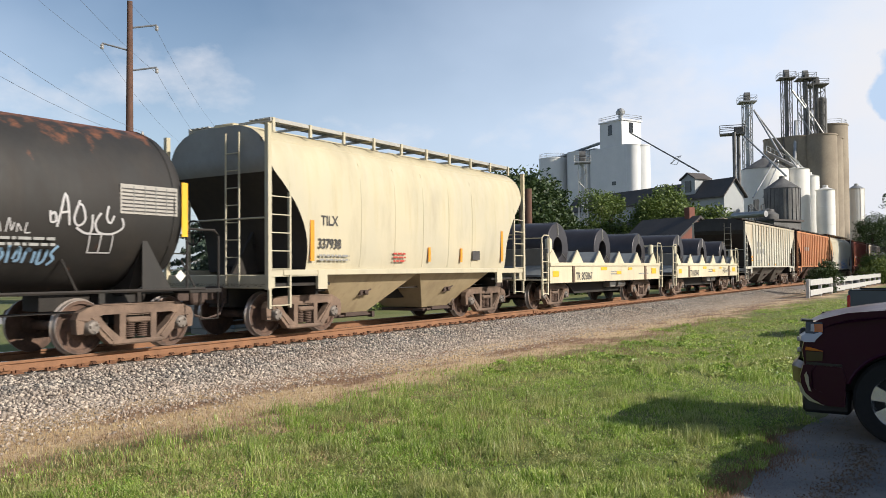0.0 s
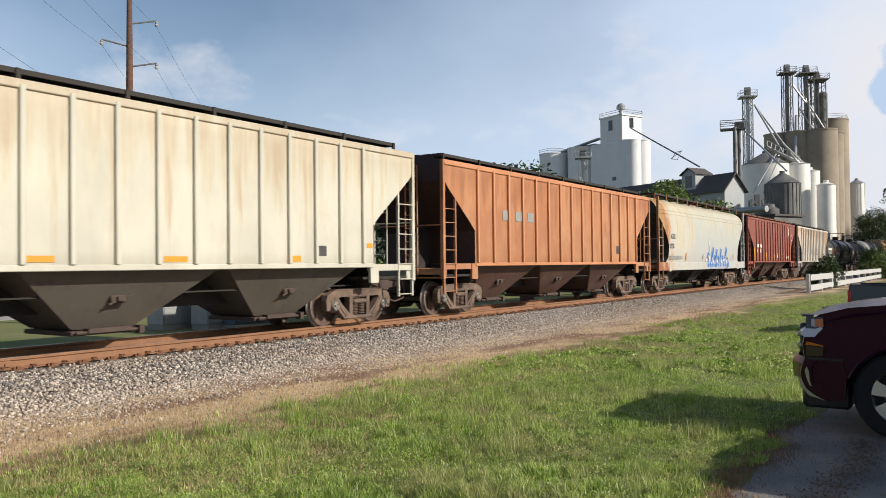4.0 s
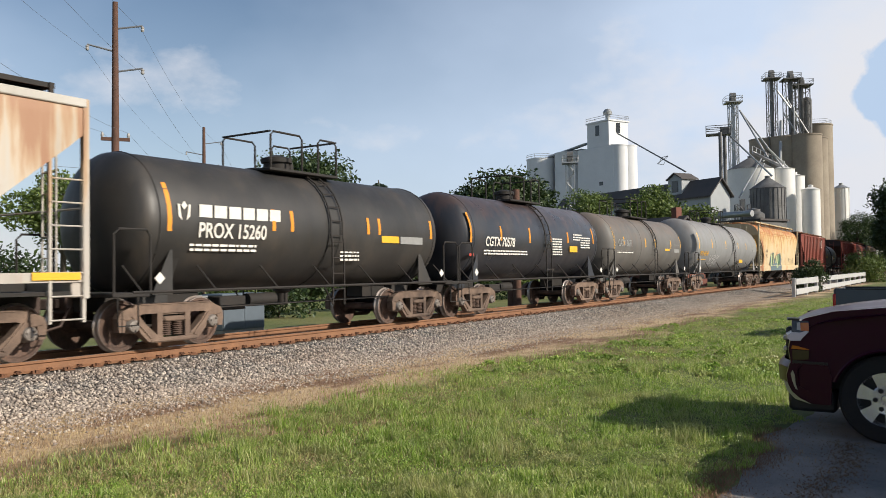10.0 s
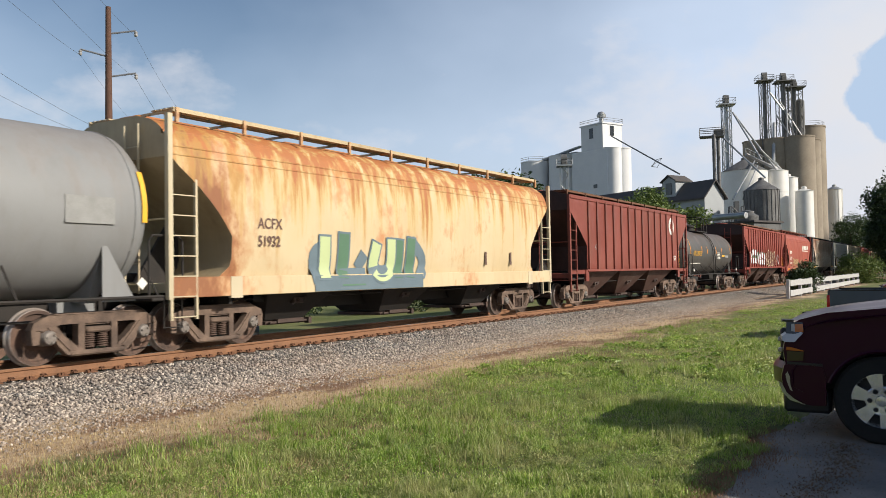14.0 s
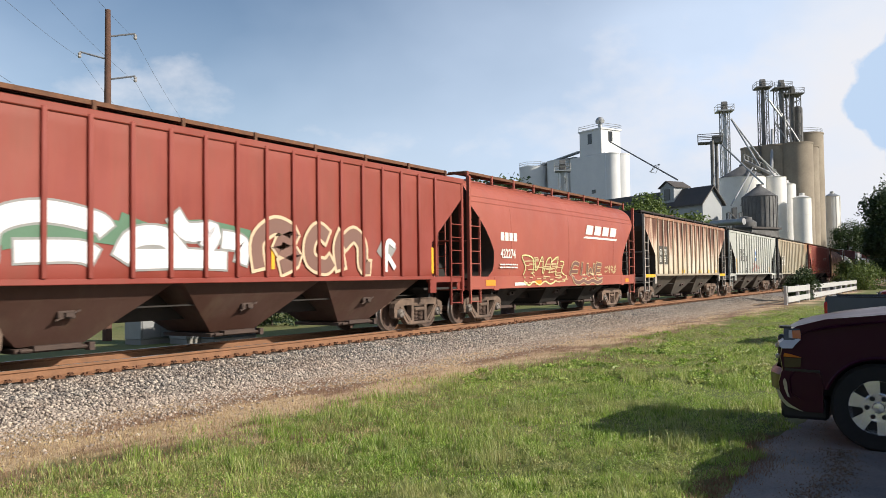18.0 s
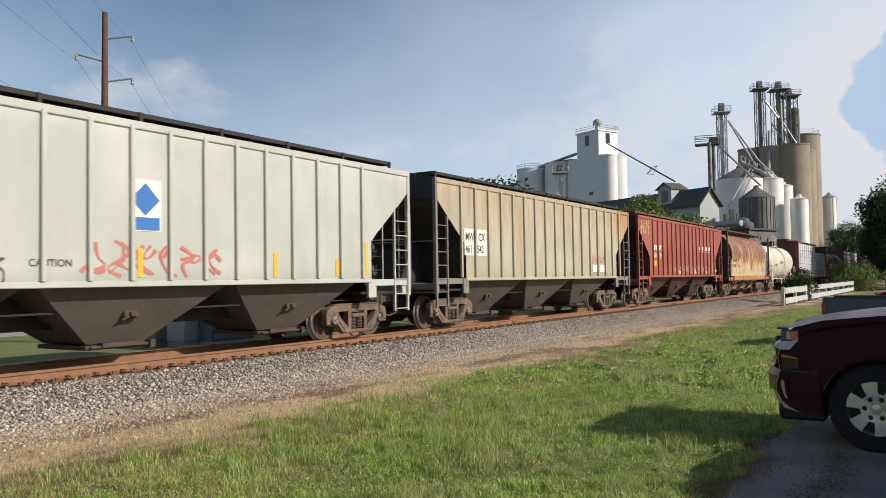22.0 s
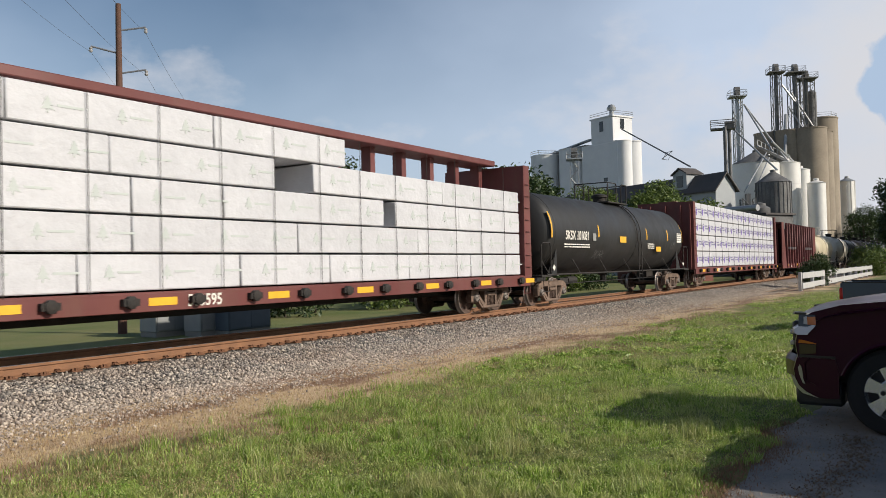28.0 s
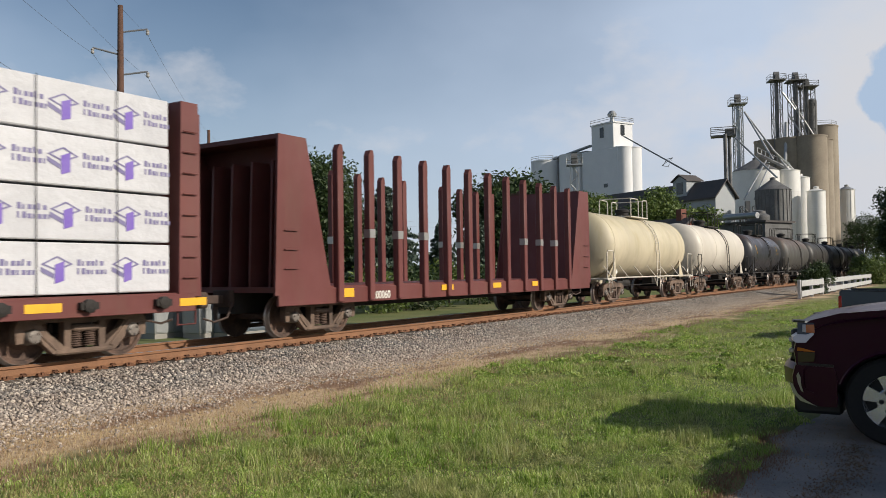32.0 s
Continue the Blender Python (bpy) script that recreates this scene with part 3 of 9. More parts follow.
def scrawl(car, prof, x0, x1, z0, z1, fill, edge, n, seed, thick=0.16, name="graffiti"):
    """Sprayed letters that cannot be read: fat strokes with an outline, following the side's curve."""
    r = random.Random(seed)
    strokes = []
    step = (x1 - x0) / n
    for i in range(n):
        xa = x0 + i * step
        for _ in range(r.choice((2, 3))):
            pts = [(xa + r.uniform(0.0, 0.95) * step, z0 + (z1 - z0) * (0.05 + 0.9 * k / 3.0) + r.uniform(-0.1, 0.1) * (z1 - z0)) for k in range(4)]
            if r.random() < 0.4:
                zc = z0 + (z1 - z0) * r.uniform(0.15, 0.85)
                pts = [(xa + step * (0.05 + 0.3 * k), zc + r.uniform(-0.15, 0.15) * (z1 - z0)) for k in range(4)]
            strokes.append(spread(pts, 4))
    for mat, w, off in ((edge, thick * 0.5 + 0.035, 0.008), (fill, thick * 0.5, 0.013)):
        if mat is None:
            continue
        for j, pts in enumerate(strokes):
            vs = []
            o = off + j * 0.0004
            for i, (x, z) in enumerate(pts):
                dx, dz = pts[min(i + 1, len(pts) - 1)][0] - pts[max(i - 1, 0)][0], pts[min(i + 1, len(pts) - 1)][1] - pts[max(i - 1, 0)][1]
                q = math.hypot(dx, dz) or 1.0
                ww = w * (0.75 + 0.35 * math.sin(i * 0.7 + j))
                for e in (-1, 1):
                    zz = z + e * ww * dx / q
                    vs.append((x - e * ww * dz / q, -half_width(prof, zz) - o, zz))
            part(name, Mesh().add(vs, [(2 * i, 2 * i + 1, 2 * i + 3, 2 * i + 2) for i in range(len(pts) - 1)]), mat, car, "sprayed graffiti stroke")


def sprayed(car, prof, x0, x1, z0, z1, lines, fill, edge, thick, rim=0.05, lift=0.012, smooth=True, name="graffiti"):
    """Sprayed shapes: fat strokes through points given as shares of a box, each with a rim of another colour."""
    w, h = x1 - x0, z1 - z0
    for mat, half, off in ((edge, thick / 2 + rim, lift), (fill, thick / 2, lift + 0.005)):
        if mat is None:
            continue
        for j, line in enumerate(lines):
            pts = [(x0 + a * w, z0 + b * h) for a, b in line]
            pts = spread(pts, 5) if smooth and len(pts) > 2 else [tuple(p + (q - p) * k / 5 for p, q in zip(a, b)) for a, b in zip(pts, pts[1:]) for k in range(5)] + [pts[-1]]
            vs, o = [], off + 0.0004 * j
            for i, (x, z) in enumerate(pts):
                a, b = pts[max(i - 1, 0)], pts[min(i + 1, len(pts) - 1)]
                dx, dz = b[0] - a[0], b[1] - a[1]
                q = math.hypot(dx, dz) or 1.0
                more = rim / q if mat is edge and fill is not None else 0.0
                x += dx * more * (1 if i == len(pts) - 1 else -1 if i == 0 else 0)
                z += dz * more * (1 if i == len(pts) - 1 else -1 if i == 0 else 0)
                for e in (-1, 1):
                    zz = max(z + e * half * dx / q, prof[0][1])
                    vs.append((x - e * half * dz / q, -half_width(prof, zz) - o, zz))
            part(name, Mesh().add(vs, [(2 * i, 2 * i + 1, 2 * i + 3, 2 * i + 2) for i in range(len(pts) - 1)]), mat, car, "sprayed graffiti stroke")


RIB_PROF = [(1.58, 1.42), (1.60, 1.46), (1.60, 3.0), (1.60, 4.08), (1.54, 4.20), (0.80, 4.38), (0.3, 4.42)]
ROUND_PROF = spread([(1.50, 1.36), (1.57, 1.75), (1.60, 2.4), (1.60, 3.0), (1.55, 3.6), (1.40, 4.02), (1.05, 4.30), (0.6, 4.42)], 3)

SILL_PROF = [(1.603, 1.02), (1.603, 1.40), (1.52, 1.41)] + [p for p in ROUND_PROF if p[1] > 1.45]

def rib_cut(z):
    return 0.02 if z >= 3.62 else 0.02 + (3.62 - z) * 1.25 if z > 2.36 else 1.6


def round_cut(z):
    if z >= 3.55:
        return 0.05
    if z > 2.2:
        return 0.05 + (3.55 - z) * 1.05 + 0.12 * math.sin((3.55 - z) / 1.35 * math.pi)
    return 1.47 - 0.9 * max(0.0, 1.62 - z) / 0.26 * 0.35


def bulged_cut(z):
    return 0.05 if z >= 3.5 else 0.05 + 1.08 * math.sin(min(1.0, (3.5 - z) / 1.7) * math.pi / 2) ** 0.9


def shade_and_soil_ends(ob, mat, slope=None):
    """Paints shade and soot onto a car's end sheets, the slope sheets darkest."""
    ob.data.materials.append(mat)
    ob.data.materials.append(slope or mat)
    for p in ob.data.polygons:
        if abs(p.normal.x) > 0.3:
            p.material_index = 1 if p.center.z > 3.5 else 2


def ribbed_hopper(label, place, length, mat, baymat, ribs=15, framemat=None, ribmat=None, walkmat=None, dark_bays=3, ztop=4.2, endmat=None, rib0=1.72):
    car = begin("covered_hopper", label, "hopper car", place, length)
    framemat, ribmat = framemat or mat, ribmat or mat
    prof = [RIB_PROF[0]] + [(1.60, 1.46 + i * (4.08 - 1.46) / 12) for i in range(13)] + RIB_PROF[4:]
    body = part("body", shell(prof, rib_cut, length), mat, car)
    shade_and_soil_ends(body, endmat or M_SOOTSHADE, M_SOOTSHADE_RED if endmat else M_SLOPE)
    h = 2.68
    rib = Mesh().box(-0.045, 0.045, -0.07, 0.0, 0, h, 0.012).data("side_post", ribmat)
    for i in range(ribs):
        x = rib0 + (length - 2 * rib0) * i / (ribs - 1)
        for s in (-1, 1):
            part("side_post", rib, None, car, at=pose(x, s * 1.598, 1.44, 0, 0, 0 if s < 0 else 180))
    part("top_chord", Mesh().box(0.0, length, -1.64, -1.56, 4.06, 4.20, 0.015).box(0.0, length, 1.56, 1.64, 4.06, 4.20, 0.015), ribmat, car)
    part("side_sill", Mesh().box(1.6, length - 1.6, -1.63, -1.50, 1.34, 1.44, 0.012).box(1.6, length - 1.6, 1.50, 1.63, 1.34, 1.44, 0.012), ribmat, car)
    n = dark_bays
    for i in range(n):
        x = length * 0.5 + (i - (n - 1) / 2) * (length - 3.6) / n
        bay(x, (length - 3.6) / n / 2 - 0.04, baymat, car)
    roof_run(car, length, 4.37, walkmat or M_BLACK)
    roof_hatches(car, length, 4.40, mat)
    end_frame(car, length, framemat)
    return car


def smooth_hopper(label, place, length, mat, sillmat=None, framemat=None, bays=3, baymat=None, sill=True, walkmat=None, panels=(), bright=None, endmat=None, cut=round_cut, slopemat=None):
    car = begin("covered_hopper", label, "hopper car", place, length)
    body = part("body", shell(ROUND_PROF, cut, length), mat, car)
    shade_and_soil_ends(body, endmat or M_SOOTSHADE, slopemat or M_SLOPE)
    if sill:
        part("side_sill", Mesh().box(0.05, length - 0.05, -1.60, -1.52, 1.02, 1.40, 0.01).box(0.05, length - 0.05, 1.52, 1.60, 1.02, 1.40, 0.01), sillmat or mat, car)
    else:
        part("side_sill", Mesh().box(0.4, length - 0.4, -1.60, -1.50, 1.28, 1.40, 0.01).box(0.4, length - 0.4, 1.50, 1.60, 1.28, 1.40, 0.01), sillmat or mat, car)
    for x in panels:
        pts = [(x, -half_width(ROUND_PROF, z) - 0.002, z) for z in (1.45, 1.8, 2.2, 2.6, 3.0, 3.4, 3.8, 4.1, 4.25)]
        part("seam", Mesh().tube(pts, 0.012, 4), mat, car)
    for i in range(bays):
        x = length * 0.5 + (i - (bays - 1) / 2) * (length - 3.6) / bays
        if sill:
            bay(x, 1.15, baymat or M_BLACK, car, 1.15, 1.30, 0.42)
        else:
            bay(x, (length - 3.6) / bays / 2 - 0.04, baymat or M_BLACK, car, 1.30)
    if sill:
        for z in (3.62, 3.78):
            part("side_bead", Mesh().box(0.1, length - 0.1, -half_width(ROUND_PROF, z) - 0.012, -half_width(ROUND_PROF, z) + 0.01, z, z + 0.03), mat, car)
    part("eave_rail", Mesh().box(0.05, length - 0.05, -1.36, -1.30, 4.02, 4.10).box(0.05, length - 0.05, 1.30, 1.36, 4.02, 4.10), mat, car)
    roof_run(car, length, 4.50, walkmat or M_BLACK, 0.92, 10, bright or mat)
    roof_hatches(car, length, 4.46, mat)
    end_frame(car, length, framemat or mat, 4.35, 1.40)
    return car


def tank_car(label, t1, t2, radius, mat, zc=None, over=1.55, walk_x=None, railmat=None, headmat=None, band=None, dome=True, stripes=(), through_sill=False, mark=None):
    zc = zc or 1.02 + radius
    place, length = t1 - over, t2 - t1 + 2 * over
    railmat = railmat or M_BLACK
    car = begin("tank_car", label, "tank car", place, length, over)
    a, b, hd = 0.42, length - 0.42, 0.62
    prof = [(radius * math.sin(k * math.pi / 16), a + hd - hd * math.cos(k * math.pi / 16)) for k in range(1, 9)]
    prof += [(radius, a + hd + (b - a - 2 * hd) * k / 4) for k in range(1, 4)]
    prof += [(radius * math.cos(k * math.pi / 16), b - hd + hd * math.sin(k * math.pi / 16)) for k in range(0, 8)]
    part("tank", Mesh().lathe(prof, "x", (0, 0, zc), 56), mat, car)
    for x in [a + hd + 0.05, b - hd - 0.05] + list(band or ()):
        pts = [(x, math.cos(k * math.tau / 40) * (radius + 0.002), zc + math.sin(k * math.tau / 40) * (radius + 0.002)) for k in range(40)]
        part("weld_ring", Mesh().tube(pts, 0.018, 4, True), mat, car)
    for x in (over, length - over):
        m = Mesh().prism([(-radius * 0.86, zc - radius * 0.52), (-radius * 0.62, 0.98), (radius * 0.62, 0.98), (radius * 0.86, zc - radius * 0.52), (radius * 0.5, zc - radius * 0.87), (-radius * 0.5, zc - radius * 0.87)], x - 0.09, x + 0.09, "x")
        m.box(x - 0.35, x + 0.35, -0.5, 0.5, 0.82, 1.02)
        for s in (-1, 1):
            m.prism([(x - 0.1, zc - radius * 0.3), (x + 0.55 * (1 if x > 4 else -1), 1.0), (x + 0.1, 1.0), (x - 0.1, 1.0)], s * radius * 0.90, s * radius * 0.90 + s * 0.02)
        part("saddle", m, mat, car)
    if through_sill:
        part("centre_sill", Mesh().box(0.1, length - 0.1, -0.25, 0.25, 0.72, 1.02), M_BLACK, car)
    else:
        for a0, b0 in ((0.1, over + 1.3), (length - over - 1.3, length - 0.1)):
            part("stub_sill", Mesh().box(a0, b0, -0.25, 0.25, 0.72, 1.02), M_BLACK, car)
    for s in (-1, 1):
        y = s * 1.48
        m = Mesh().tube([(0.4, y, 1.06), (length - 0.4, y, 1.06)], 0.032, 6)
        for i in range(7):
            x = 0.6 + (length - 1.2) * i / 6
            m.tube([(x, y, 1.06), (x - 0.1, s * radius * 0.80, zc - radius * 0.62)], 0.02, 5)
        part("handrail", m, railmat, car)
    for s, x in ((1, 0.0), (-1, length)):
        part("end_platform", Mesh().box(min(x, x + s * 0.75), max(x, x + s * 0.75), -1.5, 1.5, 0.98, 1.06, 0.015), railmat, car)
        for k in (-1, 1):
            m = Mesh()
            m.tube([(x + s * 0.05, k * 1.46, 1.05), (x + s * 0.05, k * 1.46, 2.05), (x + s * 0.15, k * 1.46, 2.15), (x + s * 0.7, k * 1.46, 2.15), (x + s * 0.78, k * 1.46, 2.05), (x + s * 0.78, k * 1.46, 1.05)], 0.024, 6)
            m.tube([(x + s * 0.10, k * 1.5, 1.0), (x + s * 0.10, k * 1.5, 0.5), (x + s * 0.5, k * 1.5, 0.5), (x + s * 0.5, k * 1.5, 1.0)], 0.018, 5)
            part("end_grab", m, railmat, car)
        part("placard", Mesh().prism([(-0.11, 1.3), (0, 1.19), (0.11, 1.3), (0, 1.41)], -1.50, -1.49).data("placard", M_WHITE), None, car, at=pose(x + s * 0.95, 0, 0.0))
    wx = walk_x or length / 2
    zt = zc + radius
    part("walk_platform", Mesh().box(wx - 1.15, wx + 1.15, -0.78, -0.30, zt - 0.06, zt, 0.01).box(wx - 1.15, wx + 1.15, 0.30, 0.78, zt - 0.06, zt, 0.01)
         .box(wx - 1.15, wx - 0.5, -0.3, 0.3, zt - 0.02, zt + 0.02), railmat, car)
    m = Mesh()
    for s in (-1, 1):
        for x0, x1 in ((wx - 1.1, wx - 0.1), (wx + 0.45, wx + 1.1)):
            m.tube([(x0, s * 0.75, zt), (x0, s * 0.75, zt + 0.72), (x0 + 0.08, s * 0.75, zt + 0.8), (x1 - 0.08, s * 0.75, zt + 0.8), (x1, s * 0.75, zt + 0.72), (x1, s * 0.75, zt)], 0.025, 6)
    m.tube([(wx - 1.1, -0.75, zt + 0.8), (wx - 1.1, 0.75, zt + 0.8)], 0.025, 6).tube([(wx + 1.1, -0.75, zt + 0.8), (wx + 1.1, 0.75, zt + 0.8)], 0.025, 6)
    part("platform_rail", m, railmat, car)
    if dome:
        part("manway", Mesh().lathe([(0.30, zt - 0.05), (0.30, zt + 0.22), (0.36, zt + 0.24), (0.36, zt + 0.34), (0.12, zt + 0.42)], "z", (wx - 0.15, 0, 0), 20)
             .lathe([(0.07, zt - 0.03), (0.07, zt + 0.28), (0.03, zt + 0.34)], "z", (wx + 0.42, 0.1, 0), 10), M_BLACK, car)
    for s in (-1, 1):
        m = Mesh()
        lx = wx + 0.35
        arc = [(s * (radius + 0.07) * math.sin(k * 0.24), zc + (radius + 0.07) * math.cos(k * 0.24)) for k in range(2, 8)]
        arc += [(s * (radius + 0.10), zc - 0.3), (s * (radius + 0.10), 0.62)]
        for x in (lx - 0.2, lx + 0.2):
            m.tube([(x, y, z) for y, z in arc], 0.022, 5)
        for (y0, z0), (y1, z1) in zip(arc, arc[1:]):
            cnt = max(1, round(math.hypot(y1 - y0, z1 - z0) / 0.36))
            for i in range(cnt):
                m.tube([(lx - 0.2, y0 + (y1 - y0) * i / cnt, z0 + (z1 - z0) * i / cnt), (lx + 0.2, y0 + (y1 - y0) * i / cnt, z0 + (z1 - z0) * i / cnt)], 0.014, 5)
        m.tube([(lx - 0.2, s * (radius + 0.1), 0.62), (lx - 0.55, s * 1.48, 1.06)], 0.018, 5)
        part("tank_ladder", m, railmat, car)
    part("bottom_outlet", Mesh().lathe([(0.14, 0.62), (0.14, 0.9), (0.22, 0.95), (0.22, 1.05)], "z", (wx, 0, 0), 12), M_BLACK, car)
    part("brake_gear", Mesh().box(over + 1.4, over + 2.1, -0.8, -0.4, 0.62, 0.9, 0.02).lathe([(0.14, over + 2.3), (0.14, over + 3.1)], "x", (0, -0.6, 0.8), 12)
         .tube([(over + 1, -0.9, 0.7), (length - over - 1, -0.9, 0.72)], 0.022, 5), M_BLACK, car)
    for x, hgt in stripes:
        m = Mesh()
        vs = []
        for k in range(5):
            zz = zc + (0.25 if hgt > 0.55 else 0.12) + hgt * (k / 4 - 0.5)
            y = -math.sqrt(max(0.01, radius ** 2 - (zz - zc) ** 2)) - 0.006
            vs += [(x - 0.05, y, zz), (x + 0.05, y, zz)]
        m.add(vs, [(2 * k, 2 * k + 1, 2 * k + 3, 2 * k + 2) for k in range(4)])
        part("reflector", m, mark or M_YELLOW, car)
    car["tank_shape"] = (radius, zc)
    return car


def tank_y(radius, zc, z):
    return -math.sqrt(max(0.01, radius ** 2 - (z - zc) ** 2)) - 0.012


def tank_text(car, text, x, z, size, mat, radius, zc, squeeze=1.0):
    zm = z + size * 0.35
    lean = math.degrees(math.asin(max(-1, min(1, (zm - zc) / radius))))
    y = tank_y(radius, zc, zm)
    off = size * 0.35
    lettering(text, x, y + -off * math.sin(radians(lean)) * 1.0 - 0.004, zm - off * math.cos(radians(lean)), size, mat, car, -0 + lean, squeeze=squeeze)

# ---- the ground and the track ----


def ground_material():
    m, n, l, p = nodes("lawn_soil")
    co = n.new("ShaderNodeTexCoord").outputs["Object"]
    sep = n.new("ShaderNodeSeparateXYZ")
    l.new(co, sep.inputs[0])
    wob = noise_node(n, l, co, 0.55, 6, 0.62)
    big = noise_node(n, l, co, 0.25, 4, 0.55, shift=5)
    fine = noise_node(n, l, co, 14, 4, 0.7, shift=9)
    grass = mixed(n, l, remap(n, l, big, 0.35, 0.65), (0.10, 0.135, 0.025), (0.19, 0.18, 0.06))
    grass = mixed(n, l, remap(n, l, fine, 0.4, 0.7, 0, 0.6), grass, (0.05, 0.075, 0.02))
    straw = mixed(n, l, remap(n, l, fine, 0.35, 0.7), (0.60, 0.46, 0.29), (0.34, 0.22, 0.13))
    straw = mixed(n, l, remap(n, l, noise_node(n, l, co, 0.9, 6, 0.65, (0.45, 1, 1), 21), 0.46, 0.57, 0, 0.85), straw, (0.17, 0.088, 0.055))
    add = n.new("ShaderNodeMath")
    l.new(sep.outputs[1], add.inputs[0])
    l.new(remap(n, l, wob, 0.2, 0.8, -1.5, 1.5), add.inputs[1])
    near = remap(n, l, add.outputs[0], 6.3, 7.3)
    far = remap(n, l, add.outputs[0], 17.5, 18.6, 1.0, 0.0)
    both = n.new("ShaderNodeMath")
    both.operation = "MULTIPLY"
    l.new(near, both.inputs[0])
    l.new(far, both.inputs[1])
    c = mixed(n, l, both.outputs[0], grass, straw)
    c = mixed(n, l, remap(n, l, sep.outputs[1], 60, 110, 0, 0.75), c, (0.15, 0.145, 0.12))
    l.new(c, p.inputs["Base Color"])
    p.inputs["Roughness"].default_value = 0.95
    bump(n, l, p, fine, 0.5, 0.04)
    return m


def ground_z(x, y):
    """The lay of the land, level with the rail heads at 0."""
    z = -0.32
    if y < 3.2:
        z -= 0.18 * max(0.0, min(1.0, (x - 12.0) / 8.0)) * min(1.0, 3.2 - y)
    if y > 7.0:
        z -= 0.10 * min(1.0, (y - 7.0) / 2.5)
    if 10.2 < y < 16.6:
        z -= 0.3
    if y > 17:
        z = -0.42 - 0.35 * min(1.0, (y - 17) / 4)
    return z


xs = sorted({-4000, -1500, -600, -250, -120, -60, -30, *range(-20, 120, 4), 140, 180, 240, 320, 500, 900, 1800, 4500})
ys = sorted({-4000, -1200, -400, -150, -60, -25, -10, *range(-6, 30, 1), 36, 45, 60, 90, 140, 220, 400, 800, 1800, 4500})
g = Mesh()
g.add([(x, y, ground_z(x, y)) for y in ys for x in xs],
      [(j * len(xs) + i, j * len(xs) + i + 1, (j + 1) * len(xs) + i + 1, (j + 1) * len(xs) + i) for j in range(len(ys) - 1) for i in range(len(xs) - 1)], True)
solid("ground", g, ground_material(), "mown lawn with dry straw-coloured verges by the track", "ground", kind="structure")

M_BALLAST = surface("ballast_bed", (0.23, 0.205, 0.19), (0.10, 0.085, 0.075), 9, 0.95, 0, 45, 0.8, 0.8)
X0, X1 = -25.0, 420.0
b = Mesh().prism([(10.15, -0.60), (10.25, -0.44), (11.6, -0.27), (11.95, -0.215), (14.8, -0.215), (15.3, -0.3), (16.6, -0.62), (13.4, -0.9)], X0, X1, "x")
solid("ballast_bed", b, M_BALLAST, "grey crushed stone ballast bed of the track", "ballast", kind="structure")

rng = np.random.default_rng(3)


def rocks(name, n, place, size, mat, label):
    """Many small angular stones in one mesh."""
    base = np.array([(1, 0, 0.1), (0.3, 0.9, -0.1), (-0.8, 0.6, 0.1), (-0.8, -0.6, -0.1), (0.35, -0.9, 0.15), (0.1, 0.1, 0.75), (0.0, 0.0, -0.7)])
    tri = np.array([(0, 1, 5), (1, 2, 5), (2, 3, 5), (3, 4, 5), (4, 0, 5), (1, 0, 6), (2, 1, 6), (3, 2, 6), (4, 3, 6), (0, 4, 6)])
    p = place(n)
    s = rng.uniform(*size, (n, 1, 1)) * rng.uniform(0.7, 1.25, (n, 1, 3))
    a = rng.uniform(0, math.tau, (n, 1))
    v = (base[None] + rng.normal(0, 0.12, (n, 7, 3))) * s
    tilt = rng.uniform(-0.9, 0.9, (n, 1))
    x, y, z = v[..., 0], v[..., 1], v[..., 2]
    y, z = y * np.cos(tilt) - z * np.sin(tilt), y * np.sin(tilt) + z * np.cos(tilt)
    v = np.stack([x * np.cos(a) - y * np.sin(a), x * np.sin(a) + y * np.cos(a), z], -1) + p[:, None, :]
    f = tri[None] + np.arange(n)[:, None, None] * 7
    me = bpy.data.meshes.new(name)
    me.vertices.add(n * 7)
    me.vertices.foreach_set("co", v.reshape(-1))
    me.loops.add(n * 30)
    me.loops.foreach_set("vertex_index", f.reshape(-1).astype(np.int32))
    me.polygons.add(n * 10)
    me.polygons.foreach_set("loop_start", np.arange(0, n * 30, 3, dtype=np.int32))
    me.materials.append(mat)
    me.update()
    me.validate()
    return solid(name, me, mat, label, "stones", kind="stuff")


def stone_material():
    m, n, l, p = nodes("crushed_stone")
    geo = n.new("ShaderNodeNewGeometry")
    ramp = n.new("ShaderNodeValToRGB")
    e = ramp.color_ramp.elements
    e[0].color, e[1].color = (0.05, 0.053, 0.058, 1), (0.58, 0.51, 0.43, 1)
    k = e.new(0.5)
    k.color = (0.21, 0.195, 0.178, 1)
    l.new(geo.outputs["Random Per Island"], ramp.inputs[0])
    co = n.new("ShaderNodeTexCoord").outputs["Object"]
    c = mixed(n, l, remap(n, l, noise_node(n, l, co, 0.8, 4), 0.4, 0.7, 0, 0.5), ramp.outputs[0], (0.30, 0.21, 0.15))
    sep = n.new("ShaderNodeSeparateXYZ")
    l.new(co, sep.inputs[0])
    c = mixed(n, l, remap(n, l, noise_node(n, l, co, 0.35, 3, 0.5, (0.4, 1, 1), 4), 0.42, 0.6, 0, 0.35), c, (0.40, 0.37, 0.34))
    c = mixed(n, l, remap(n, l, sep.outputs[1], 11.3, 10.1, 0, 0.65), c, mixed(n, l, 0.5, ramp.outputs[0], (0.58, 0.45, 0.34)))
    l.new(c, p.inputs["Base Color"])
    p.inputs["Roughness"].default_value = 0.9
    return m


M_CRUSHED = stone_material()


